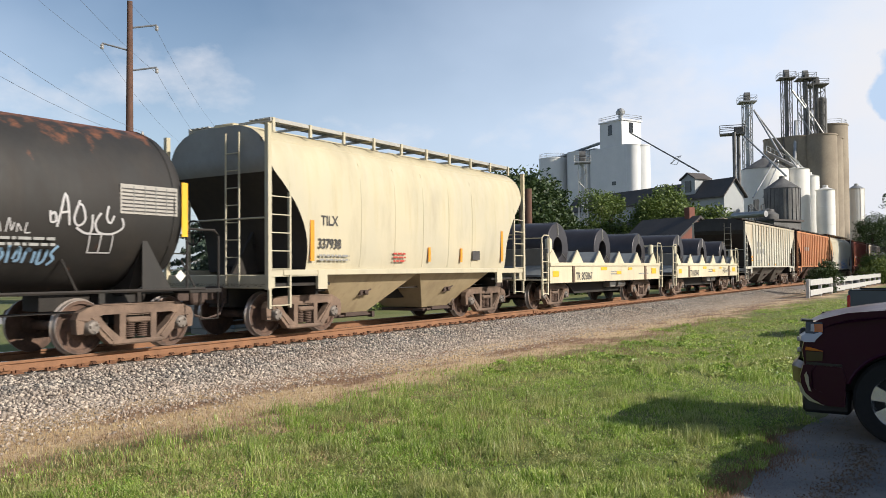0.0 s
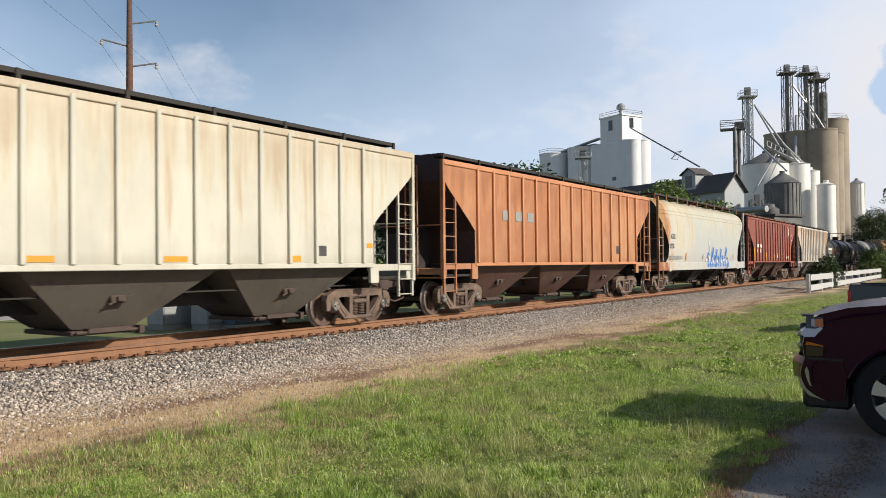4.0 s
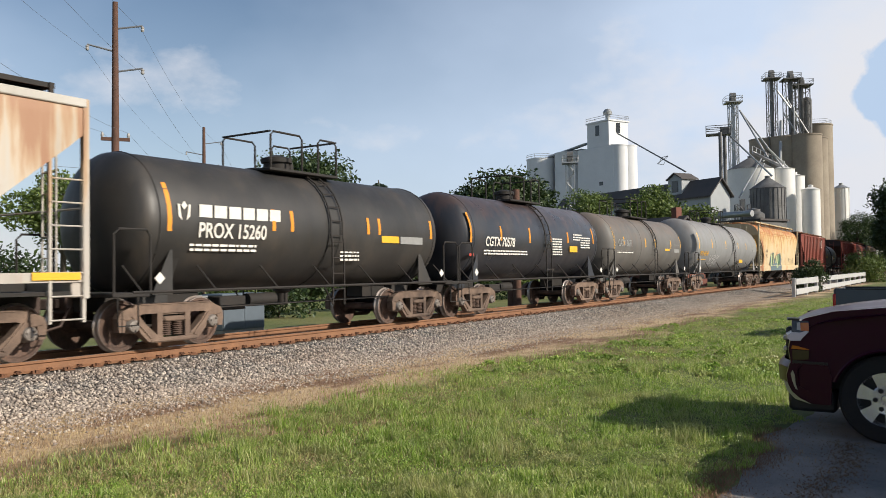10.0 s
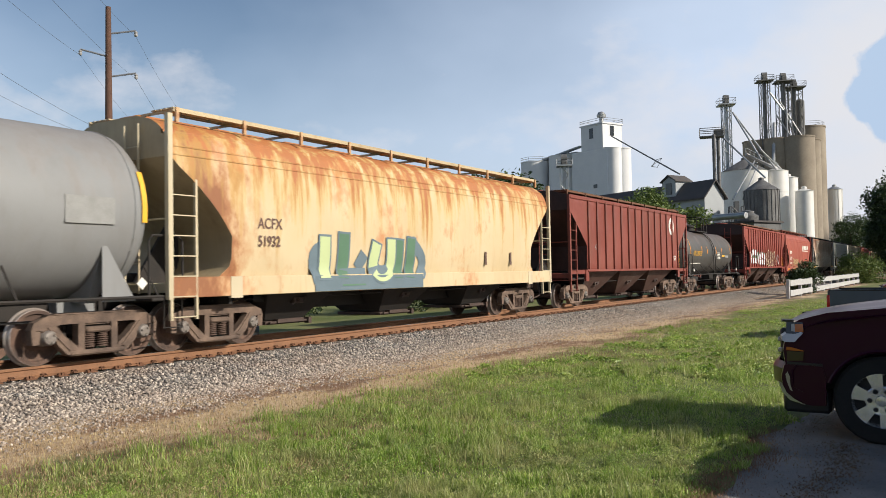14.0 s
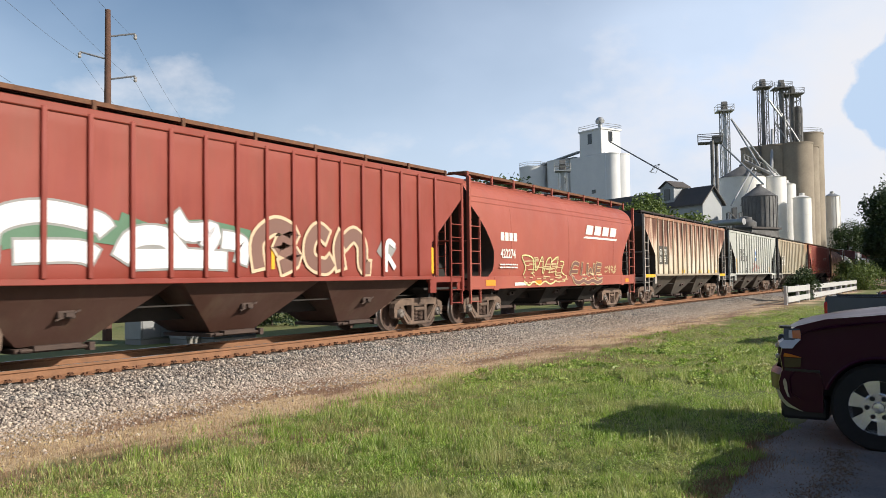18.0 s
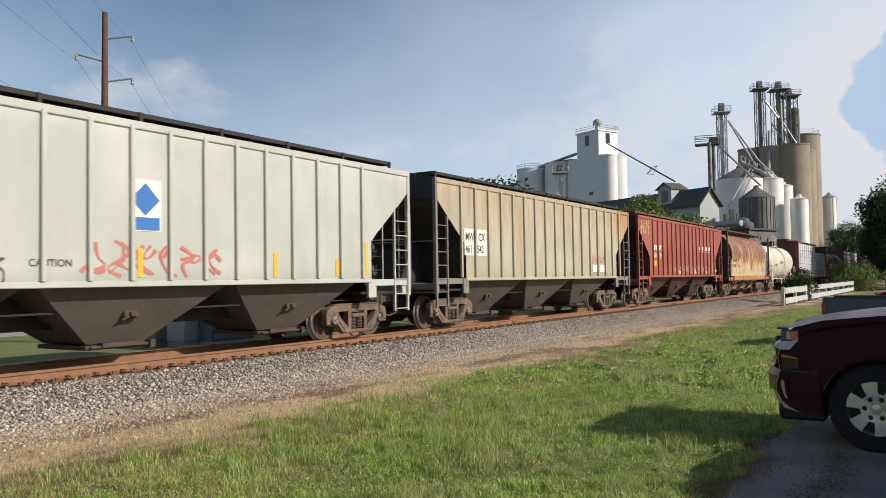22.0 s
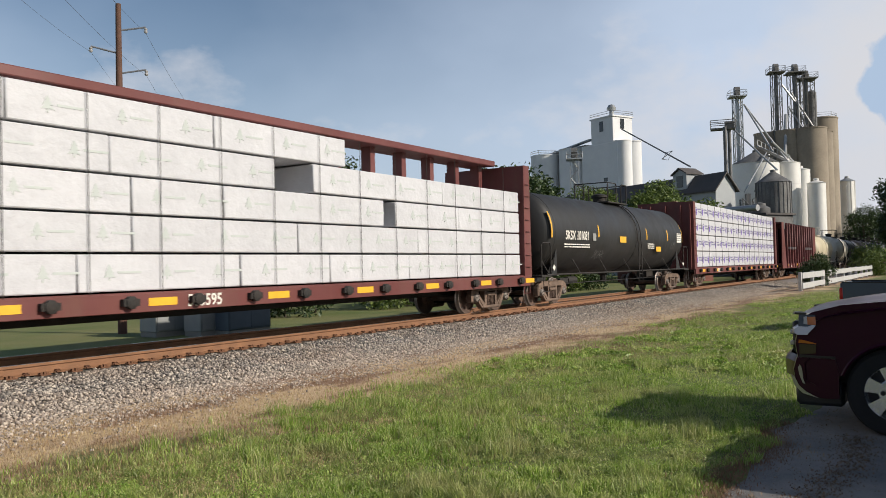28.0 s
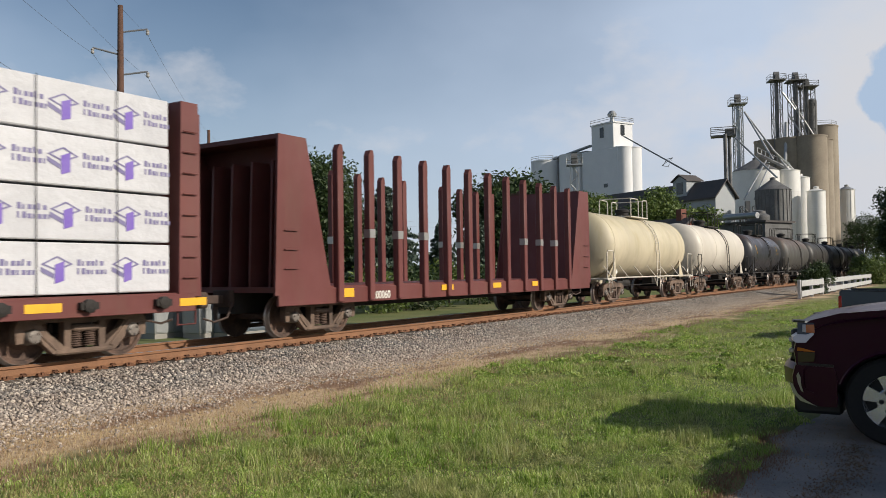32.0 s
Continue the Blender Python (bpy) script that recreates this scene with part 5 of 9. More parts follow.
def coil_car(place, length, number, seed):
    car = begin("coil_car", "cream flat car with saddles carrying dark steel coils", "coil car", place, length, 1.75)
    part("side_girder", Mesh().box(0.55, length - 0.55, -1.55, -1.47, 0.88, 1.48, 0.01).box(0.5, length - 0.5, -1.60, -1.42, 1.46, 1.58, 0.012), P_COILCAR, car)
    part("side_girder", Mesh().box(0.55, length - 0.55, 1.47, 1.55, 0.88, 1.48, 0.01).box(0.5, length - 0.5, 1.42, 1.60, 1.46, 1.58, 0.012), P_COILCAR, car)
    part("deck", Mesh().box(0.1, length - 0.1, -1.45, 1.45, 1.0, 1.1), M_BLACK, car)
    part("centre_sill", Mesh().box(0.1, length - 0.1, -0.3, 0.3, 0.6, 1.0).prism([(3.2, 0.9), (3.9, 0.45), (length - 3.9, 0.45), (length - 3.2, 0.9)], -0.9, 0.9), M_BLACK, car)
    for x in (2.3, length - 2.5):
        part("side_stake", Mesh().box(x, x + 0.16, -1.60, -1.54, 0.9, 1.46, 0.01), M_TRUCK, car)
    for s, x in ((1, 0.0), (-1, length)):
        part("end_bulkhead", Mesh().box(min(x + s * 0.5, x + s * 0.58), max(x + s * 0.5, x + s * 0.58), -1.5, 1.5, 1.0, 2.05, 0.01), surface("grey_bulkhead", (0.2, 0.195, 0.18), None, 3, 0.8), car)
        part("end_platform", Mesh().box(min(x, x + s * 0.55), max(x, x + s * 0.55), -1.5, 1.5, 0.98, 1.04), P_COILCAR, car)
        m = Mesh()
        for k in (-1, 1):
            ladder(m, x + s * 0.05, x + s * 0.45, k * 1.5, 0.5, 1.9, 4, 2.2)
            m.tube([(x + s * 0.05, k * 1.5, 1.9), (x + s * 0.05, k * 1.5, 2.38), (x + s * 0.2, k * 1.5, 2.48), (x + s * 0.55, k * 1.5, 2.48), (x + s * 0.62, k * 1.5, 2.4), (x + s * 0.62, k * 1.5, 1.5)], 0.025, 6)
        m.tube([(x + s * 0.05, -1.5, 2.38), (x + s * 0.05, 1.5, 2.38)], 0.022, 6)
        part("end_ladder", m, P_COILCAR, car)
        part("post", Mesh().lathe([(0.12, 1.5), (0.12, 2.35), (0.08, 2.4)], "z", (x + s * 0.95, -1.3, 0), 12), P_COILCAR, car)
    pitch = (length - 2.0) / 5
    for i in range(6):
        x = 1.0 + i * pitch
        for yy in (-1.44, 1.40):
            part("saddle", Mesh().prism([(x - 0.5, 1.58), (x, 2.04), (x + 0.5, 1.58)], yy, yy + 0.05), P_COILCAR, car, "cream triangular coil saddle")
        for sgn in (-1, 1):
            part("trough_plate", Mesh().prism([(x, 2.0), (x + sgn * 0.8, 1.17), (x + sgn * 0.8, 1.11), (x, 1.94)], -1.36, 1.36), surface("trough_grey", (0.24, 0.26, 0.27), None, 2, 0.6), car)
    for i in range(3):
        x, r = 1.0 + (2 * i + 0.5) * pitch, 0.86 - 0.03 * i
        zc = 1.25 + r
        m = Mesh().lathe([(0.37, -1.14), (r - 0.02, -1.14), (r, -1.12), (r, 1.12), (r - 0.02, 1.14), (0.37, 1.14), (0.37, -1.14)], "y", (x, 0, zc), 48, caps=False)
        coil = part("steel_coil", m, M_COIL, car, "dark wound steel coil with metal straps")
        for a in (90, 200, 330):
            u, w = math.cos(radians(a)), math.sin(radians(a))
            part("strap", Mesh().tube([(x + u * 0.38, -1.155, zc + w * 0.38), (x + u * r, -1.155, zc + w * r), (x + u * (r + 0.012), -1.12, zc + w * (r + 0.012)), (x + u * (r + 0.012), 1.1, zc + w * (r + 0.012))], 0.018, 4), M_STRAP, coil)
    y = -1.556
    lettering(number, 2.62, y, 0.97, 0.38, M_INK, car, squeeze=0.86)
    marks(car, y, [(0.74, 1.2, 1.1, 1.3), (length - 1.6, length - 1.0, 1.12, 1.36), (4.9, 5.5, 1.30, 1.42), (length / 2 + 0.4, length / 2 + 0.9, 1.14, 1.26), (length - 4.4, length - 4.0, 1.3, 1.4)], M_YELLOW)
    small_print(car, y, 5.9, 1.22, M_GREYINK, 2, 1.0, seed)
    small_print(car, y, length - 3.2, 1.12, M_GREYINK, 1, 1.2, seed + 1)
    part("air_gear", Mesh().box(length * 0.55, length * 0.55 + 0.6, -1.2, -0.9, 0.62, 0.85, 0.03).lathe([(0.14, length * 0.62), (0.14, length * 0.69)], "x", (0, -1.05, 0.74), 12), M_STRAP, car)
    return car


coil_car(23.85, 12.2, "TR 805867", 8)
k3 = coil_car(37.6, 12.5, "TR 805842", 11)
scrawl(k3, [(1.556, 0.8), (1.556, 1.6)], 8.6, 9.9, 0.95, 1.4, M_INK, None, 4, 12, 0.03)

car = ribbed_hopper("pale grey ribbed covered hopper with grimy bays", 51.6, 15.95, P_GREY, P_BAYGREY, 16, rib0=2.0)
for i, (x, z) in enumerate(((2.88, 2.68), (3.70, 2.68), (2.88, 2.22), (3.70, 2.22), (4.52, 2.24))):
    part("stencil_patch", plate(Mesh(), x, x + 0.54, z, z + 0.34, SIDE), M_GREYINK, car)
    lettering(("DJ", "TX", "42", "52", "64")[i], x + 0.06, SIDE - 0.01, z + 0.06, 0.32, M_INK, car, squeeze=0.85)
marks(car, SIDE, [(1.5, 1.95, 1.96, 2.06), (1.5, 1.95, 1.76, 1.84), (6.0, 6.5, 1.48, 1.58), (8.5, 9.0, 1.48, 1.58), (11.5, 11.9, 1.48, 1.6), (14.1, 14.3, 1.8, 1.9)], M_ORANGE)
small_print(car, SIDE, 3.0, 1.75, M_GREYINK, 2, 1.6, 13)
marks(car, SIDE, [(12.4, 12.7, 1.6, 1.82)], M_INK, "consolidated_stencil")

car = ribbed_hopper("rust-brown ribbed covered hopper with faded stencils", 68.95, 16.15, P_RUSTRED, P_BROWNBAY, 15, ribmat=paint("rusty_tan_post", c(206, 140, 96), (0.25, 0.1, 0.05), 0.4, 0.3, 0, seed=64.0), endmat=M_SOOTSHADE_RED)
for x, z in ((3.2, 2.7), (4.0, 2.7), (4.8, 2.7)):
    part("stencil_patch", plate(Mesh(), x, x + 0.4, z, z + 0.3, SIDE), M_GREYINK, car)
marks(car, SIDE, [(12.3, 12.75, 1.75, 2.05)], M_INK, "consolidated_stencil")

car = smooth_hopper("weathered grey and cream smooth covered hopper with blue graffiti", 86.35, 15.75, P_ACFGREY, panels=(), baymat=M_BLACK)
y = -1.612
lettering("ACFX", 1.68, y, 2.5, 0.30, M_INK, car, squeeze=0.9)
lettering("39732", 1.55, y, 2.06, 0.30, M_INK, car, squeeze=0.85)
small_print(car, y, 1.5, 1.66, M_GREYINK, 2, 1.9, 15)
marks(car, y, [(4.05, 4.15, 1.45, 1.85), (7.0, 7.08, 1.45, 1.8), (13.1, 13.2, 1.5, 1.8)], M_ORANGE)
BLUE_SHAPES = ([(0.02, 0.0), (0.06, 0.72)], [(0.05, 0.70), (0.13, 0.45), (0.07, 0.40), (0.17, 0.02)], [(0.24, 0.0), (0.22, 0.45), (0.29, 0.98)], [(0.33, 0.0), (0.37, 0.60)], [(0.40, 0.0), (0.45, 0.92)], [(0.50, 0.05), (0.55, 0.55)],
               [(0.60, 0.0), (0.65, 0.95)], [(0.72, 0.03), (0.75, 0.60)], [(0.80, 0.0), (0.85, 0.40), (0.92, 1.0)], [(0.90, 0.03), (0.98, 0.10), (0.99, 0.50)])
sprayed(car, SILL_PROF, 7.7, 12.0, 1.12, 2.18, BLUE_SHAPES, M_BLUE, M_PALE, 0.27, 0.06, smooth=False)
sprayed(car, SILL_PROF, 7.75, 12.0, 1.2, 2.1, ([(0.05, 0.1), (0.08, 0.4)], [(0.25, 0.5), (0.28, 0.85)], [(0.44, 0.4), (0.46, 0.8)], [(0.62, 0.1), (0.64, 0.5)], [(0.83, 0.2), (0.89, 0.8)]), M_PALEBLUE, None, 0.06, lift=0.03, smooth=False)
sprayed(car, SILL_PROF, 7.85, 8.3, 1.95, 2.5, ([(0.2, 0.0), (0.5, 1.0)], [(0.5, 1.0), (0.95, 0.1)]), M_PALE, None, 0.10, smooth=False)

car = ribbed_hopper("oxide-brown ribbed covered hopper with white lettering", 103.2, 15.4, P_BROWN, P_BROWNBAY, 14, walkmat=M_RUST, endmat=M_SOOTSHADE_RED, rib0=2.19)
for text, x, z in (("431", 2.32, 1.98), ("360", 3.22, 1.98)):
    lettering(text, x, SIDE, z, 0.32, M_WHITE, car, squeeze=0.85)
marks(car, SIDE, [(2.35, 2.58, 2.32, 2.52), (2.68, 2.92, 2.32, 2.52), (3.27, 3.48, 2.32, 2.52), (3.58, 3.8, 2.32, 2.52)], M_WHITE, "initial")
marks(car, SIDE, [(1.66, 1.76, 1.5, 2.3), (5.15, 5.25, 1.5, 2.0), (7.6, 7.7, 1.5, 2.0), (10.6, 10.7, 1.5, 2.0), (13.5, 13.6, 1.5, 2.6)], M_YELLOW)
part("round_herald", Mesh().lathe([(0.36, SIDE - 0.006), (0.36, SIDE)], "y", (12.67, 0, 3.6), 28), M_WHITE, car)
part("herald_cross", plate(plate(Mesh(), 12.58, 12.76, 3.37, 3.83, SIDE - 0.007), 12.44, 12.9, 3.51, 3.69, SIDE - 0.008), P_BROWN, car)
scrawl(car, FLAT, 13.85, 14.5, 2.9, 3.5, M_PALE, None, 2, 18, 0.05)
small_print(car, SIDE, 8.6, 1.9, M_WHITE, 4, 0.8, 19)
small_print(car, SIDE, 12.0, 1.75, M_WHITE, 3, 0.8, 20)

car = ribbed_hopper("white ribbed covered hopper rusting from the roof down with sprayed letters", 119.95, 15.5, P_WHITERUST, P_BAYGREY, 16, ribmat=P_WHITERIB)
M_SPRAY = surface("grey_spray_paint", (0.16, 0.14, 0.17), (0.3, 0.27, 0.27), 2, 0.7, 0, 20, 0.0, 0.6)
for x in (2.55, 3.4, 4.15, 4.95, 5.9):
    for q in (0.0, 0.3):
        part("sprayed_bar", plate(Mesh(), x + q, x + q + 0.07, 1.98, 2.48, SIDE), M_SPRAY, car)
for i, ch in enumerate("2020"):
    lettering(ch, 6.72 + i * 0.88, SIDE, 1.94, 0.78, M_SPRAY, car, name="sprayed_digit", squeeze=0.85)
lettering("CX", 1.9, SIDE, 2.55, 0.30, M_GREYINK, car)
marks(car, SIDE, [(2.5, 3.1, 1.46, 1.58), (4.95, 5.6, 1.46, 1.58), (8.9, 9.5, 1.46, 1.58), (12.4, 12.95, 1.46, 1.58), (14.6, 15.4, 1.30, 1.42)], M_YELLOW)
marks(car, SIDE, [(12.35, 12.75, 1.7, 2.0)], M_WHITE, "consolidated_stencil")
scrawl(car, FLAT, 10.3, 11.6, 1.6, 2.2, M_PINK, None, 4, 21, 0.03)

# four tank cars
R1, Z1 = 1.33, 2.35
P_DULLBLACK = paint("dusty_black_tank", (0.022, 0.021, 0.020), (0.10, 0.06, 0.04), 0.1, 0.08, 0.0, 3.7, 2.4, (0.05, 0.046, 0.042), 0.38, 23.0, 0.35)
car = tank_car("dull black tank car with white letters and yellow panels", 137.55, 145.55, R1, P_DULLBLACK, Z1, band=(5.7,), mark=M_ORANGE, stripes=((1.3, 0.9), (3.95, 0.45), (4.5, 0.45), (7.15, 0.4), (7.6, 0.4), (9.9, 0.5)))
tank_text(car, "PROX 15260", 1.95, 2.06, 0.40, M_WHITE, R1, Z1, 0.82)
for k in (-1, 1):
    part("owner_emblem", Mesh().prism([(1.62 + k * 0.05, 2.36), (1.62 + k * 0.13, 2.44), (1.62 + k * 0.15, 2.66), (1.62 + k * 0.10, 2.66), (1.62 + k * 0.08, 2.52)], tank_y(R1, Z1, 2.5) - 0.006, tank_y(R1, Z1, 2.5)), M_WHITE, car)
part("owner_emblem", Mesh().prism([(1.62, 2.56), (1.69, 2.64), (1.62, 2.72), (1.55, 2.64)], tank_y(R1, Z1, 2.5) - 0.006, tank_y(R1, Z1, 2.5)), M_WHITE, car)
for k in range(6):
    part("owner_emblem", plate(Mesh(), 1.98 + k * 0.37, 1.98 + k * 0.37 + 0.31, 2.44, 2.68, tank_y(R1, Z1, 2.56)), M_WHITE, car)
small_print(car, tank_y(R1, Z1, 1.9), 1.8, 1.98, M_WHITE, 3, 1.7, 22)
marks(car, tank_y(R1, Z1, 2.6), [(7.7, 8.42, 2.08, 2.32)], M_YELLOW, "warning_panel")
marks(car, tank_y(R1, Z1, 2.6), [(8.5, 9.5, 2.06, 2.42)], M_GREYINK, "data_panel")
small_print(car, tank_y(R1, Z1, 1.8), 6.2, 1.9, M_WHITE, 4, 0.7, 23)

car = tank_car("glossy blue-black tank car with white lettering", 148.65, 157.2, R1 + 0.03, P_BLUEBLACK, Z1 + 0.03, band=(5.9,), walk_x=5.65, mark=M_ORANGE, stripes=((0.9, 0.9), (2.75, 0.45), (4.75, 0.5), (6.35, 0.4), (7.85, 0.4), (10.25, 0.6)))
tank_text(car, "CGTX 70578", 1.75, 2.10, 0.40, M_WHITE, R1 + 0.03, Z1 + 0.03, 0.86)
small_print(car, tank_y(R1, Z1, 1.9) - 0.03, 1.75, 1.93, M_WHITE, 2, 2.9, 24)
marks(car, tank_y(R1, Z1, 2.5) - 0.03, [(7.98, 8.67, 1.98, 2.2)], M_YELLOW, "warning_panel")
small_print(car, tank_y(R1, Z1, 2.5) - 0.03, 8.3, 2.6, M_WHITE, 3, 0.8, 25)
small_print(car, tank_y(R1, Z1, 2.5) - 0.03, 9.0, 2.5, M_WHITE, 5, 0.9, 73)
small_print(car, tank_y(R1, Z1, 2.2) - 0.03, 6.5, 2.4, M_WHITE, 7, 0.8, 26)
marks(car, tank_y(R1, Z1, 1.95) - 0.03, [(0.85, 1.1, 1.78, 1.87)], M_RED, "tag")

car = tank_car("soot-stained grey tank car with worn lettering", 160.15, 168.7, R1 + 0.03, P_TANKGREY, Z1 + 0.03, band=(4.45, 6.5), walk_x=5.9, stripes=((1.1, 0.9), (2.25, 0.4), (5.05, 0.4), (6.45, 0.4), (8.85, 0.4), (10.55, 0.6)))
tank_text(car, "GATX 6671", 1.5, 2.3, 0.40, M_GREYINK, R1 + 0.03, Z1 + 0.03, 0.86)
small_print(car, tank_y(R1, Z1, 2.0) - 0.03, 1.5, 2.1, M_WHITE, 2, 2.0, 27)
marks(car, tank_y(R1, Z1, 2.6) - 0.03, [(7.95, 8.67, 2.18, 2.42)], M_YELLOW, "warning_panel")
marks(car, tank_y(R1, Z1, 2.6) - 0.03, [(9.45, 10.25, 2.1, 2.5)], M_GREYINK, "data_panel")

R2, Z2 = 1.52, 2.56
car = tank_car("long grey tank car with gold number and white graffiti", 172.9, 186.3, R2, P_TANKLIGHT, Z2, band=(4.3, 8.4), stripes=((0.75, 0.9), (3.5, 0.5), (6.7, 0.5), (9.9, 0.4), (12.2, 0.4), (15.6, 0.9)))
tank_text(car, "UTLX 645140", 1.05, 2.0, 0.36, M_GOLD, R2, Z2, 0.85)
small_print(car, tank_y(R2, Z2, 1.8), 1.05, 1.85, M_GOLD, 2, 1.6, 28)
TANK2 = [(math.sqrt(max(0.01, R2 ** 2 - (z - Z2) ** 2)), z) for z in [Z2 - 1.4 + 0.1 * k for k in range(29)]]
scrawl(car, TANK2, 3.5, 5.5, 1.42, 1.74, M_PALE, None, 5, 29, 0.05)
scrawl(car, TANK2, 3.4, 5.4, 1.70, 2.05, M_PALE, None, 6, 55, 0.05)
scrawl(car, TANK2, 9.3, 9.8, 2.5, 2.8, M_PALE, None, 2, 30, 0.03)
marks(car, tank_y(R2, Z2, 2.0), [(10.5, 11.4, 1.6, 1.8)], M_YELLOW, "warning_panel")
marks(car, tank_y(R2, Z2, 2.4), [(14.1, 15.0, 2.3, 2.75)], M_GREYINK, "data_panel")

car = smooth_hopper("tan smooth covered hopper blotched with rust, green graffiti", 187.42, 16.08, P_TAN, baymat=M_BLACK, endmat=P_CREAMDIRT, slopemat=P_CREAMDIRT, framemat=paint("pale_tan_frame", c(214, 200, 168), (0.3, 0.14, 0.06), 0.25, 0.1, seed=77.0), walkmat=paint("tan_walk", c(206, 186, 148), seed=70.0))
lettering("ACFX", 2.15, -1.612, 2.36, 0.30, M_BROWNINK, car, squeeze=0.9)
lettering("51932", 2.15, -1.612, 2.0, 0.30, M_BROWNINK, car, squeeze=0.85)
M_HAZEBLUE = surface("grey_blue_spray", (0.13, 0.18, 0.21), None, 2, 0.5, 0, 20, 0.0, 0.3)
M_PALELIME = surface("pale_lime_spray", (0.46, 0.54, 0.28), (0.40, 0.44, 0.24), 2, 0.5, 0, 20, 0.0, 0.3)
sprayed(car, SILL_PROF, 3.85, 8.1, 1.18, 2.35, ([(0.03, 0.05), (0.0, 0.55), (0.10, 0.75)], [(0.0, 0.02), (1.0, 0.02)], [(0.98, 0.1), (1.0, 0.5), (0.88, 0.9)], [(0.36, 0.3), (0.42, 0.6)], [(0.66, 0.2), (0.66, 0.9)]), M_HAZEBLUE, None, 0.34, lift=0.008)
sprayed(car, SILL_PROF, 3.85, 8.1, 1.2, 2.35, ([(0.24, 0.98), (0.23, 0.10)], [(0.22, 0.10), (0.42, 0.10)], [(0.75, 0.9), (0.74, 0.08)], [(0.88, 0.95), (0.86, 0.08)]), M_GREEN, M_HAZEBLUE, 0.36, 0.05, lift=0.016, smooth=False)
sprayed(car, SILL_PROF, 3.85, 8.1, 1.22, 2.3, ([(0.08, 0.95), (0.08, 0.10)], [(0.53, 0.85), (0.50, 0.35), (0.57, 0.15), (0.66, 0.3), (0.67, 0.95)]), M_PALELIME, M_HAZEBLUE, 0.34, 0.05, lift=0.026)
marks(car, -1.612, [(11.45, 11.55, 1.6, 2.0), (13.05, 13.15, 1.6, 2.0)], M_BROWNINK)

car = ribbed_hopper("brown-red ribbed hopper with a round white herald", 205.3, 15.3, P_GON, P_BROWNBAY, 14, walkmat=M_RUST, endmat=M_SOOTSHADE_RED)
part("round_herald", Mesh().lathe([(0.42, SIDE - 0.006), (0.42, SIDE)], "y", (12.61, 0, 3.5), 28), M_WHITE, car)
part("herald_cross", plate(plate(Mesh(), 12.5, 12.72, 3.26, 3.74, SIDE - 0.007), 12.37, 12.85, 3.39, 3.61, SIDE - 0.008), P_GON, car)
marks(car, SIDE, [(13.75, 13.85, 1.5, 2.3)], M_YELLOW)
small_print(car, SIDE, 12.7, 2.0, M_WHITE, 3, 0.6, 33)
lettering("430", 2.4, SIDE, 2.2, 0.3, M_GREYINK, car, squeeze=0.85)

car = tank_car("dark grey tank car with yellow number and panels", 222.95, 231.9, 1.28, P_DARKTANK, 2.34, band=(6.3,), walk_x=5.65, mark=M_ORANGE, stripes=((1.2, 0.9), (3.55, 0.4), (4.75, 0.4), (6.85, 0.4), (8.25, 0.4), (10.5, 0.6)))
tank_text(car, "UTLX 95013", 1.75, 2.12, 0.38, M_GOLD, 1.28, 2.34, 0.86)
small_print(car, tank_y(1.28, 2.34, 1.7), 1.7, 1.75, M_WHITE, 2, 2.0, 34)
marks(car, tank_y(1.28, 2.34, 2.6), [(8.3, 8.98, 2.1, 2.3)], M_YELLOW, "warning_panel")
small_print(car, tank_y(1.28, 2.34, 2.2), 7.1, 2.3, M_WHITE, 5, 0.7, 35)
marks(car, tank_y(1.28, 2.34, 2.6), [(9.1, 9.95, 2.05, 2.45)], M_GREYINK, "data_panel")

car = ribbed_hopper("red ribbed covered hopper with white and sand graffiti", 234.6, 15.7, P_SFRED, P_BROWNBAY, 17, walkmat=M_RUST, endmat=M_SOOTSHADE_RED, rib0=1.47)
for text, x, z in (("31", 1.75, 2.32), ("34", 2.4, 2.32), ("63", 3.05, 2.32)):
    lettering(text, x, SIDE, z, 0.3, M_WHITE, car, squeeze=0.85)
sprayed(car, FLAT, 2.4, 7.4, 1.6, 2.55, ([(0.0, 0.5), (0.2, 0.7), (0.45, 0.6)], [(0.4, 0.8), (0.55, 0.6), (0.75, 0.75), (1.0, 0.6)]), M_GREEN, None, 0.42, lift=0.008)
M_WHITESPRAY = surface("bright_white_spray", (0.66, 0.65, 0.67), (0.52, 0.52, 0.54), 2, 0.5, 0, 20, 0.0, 0.3)
sprayed(car, FLAT, 2.1, 7.3, 1.72, 2.62, ([(0.02, 0.0), (0.04, 0.6), (0.18, 0.85), (0.36, 0.72), (0.40, 0.55)], [(0.10, 0.15), (0.30, 0.18), (0.36, 0.05)], [(0.45, 0.05), (0.50, 0.45), (0.62, 0.5), (0.70, 0.12)],
        [(0.66, 0.95), (0.72, 0.62), (0.84, 0.66), (0.80, 0.28)], [(0.88, 0.5), (0.98, 0.4), (0.97, 0.0)], [(0.50, 0.05), (0.72, 0.08), (0.9, 0.05)]), M_WHITESPRAY, M_GREYINK, 0.34, 0.04, lift=0.014)
M_TAUPE = surface("taupe_spray", (0.17, 0.09, 0.07), (0.22, 0.12, 0.09), 2, 0.5, 0, 20, 0.0, 0.3)
M_BUFF = surface("buff_spray", (0.62, 0.47, 0.31), None, 2, 0.5, 0, 20, 0.0, 0.3)
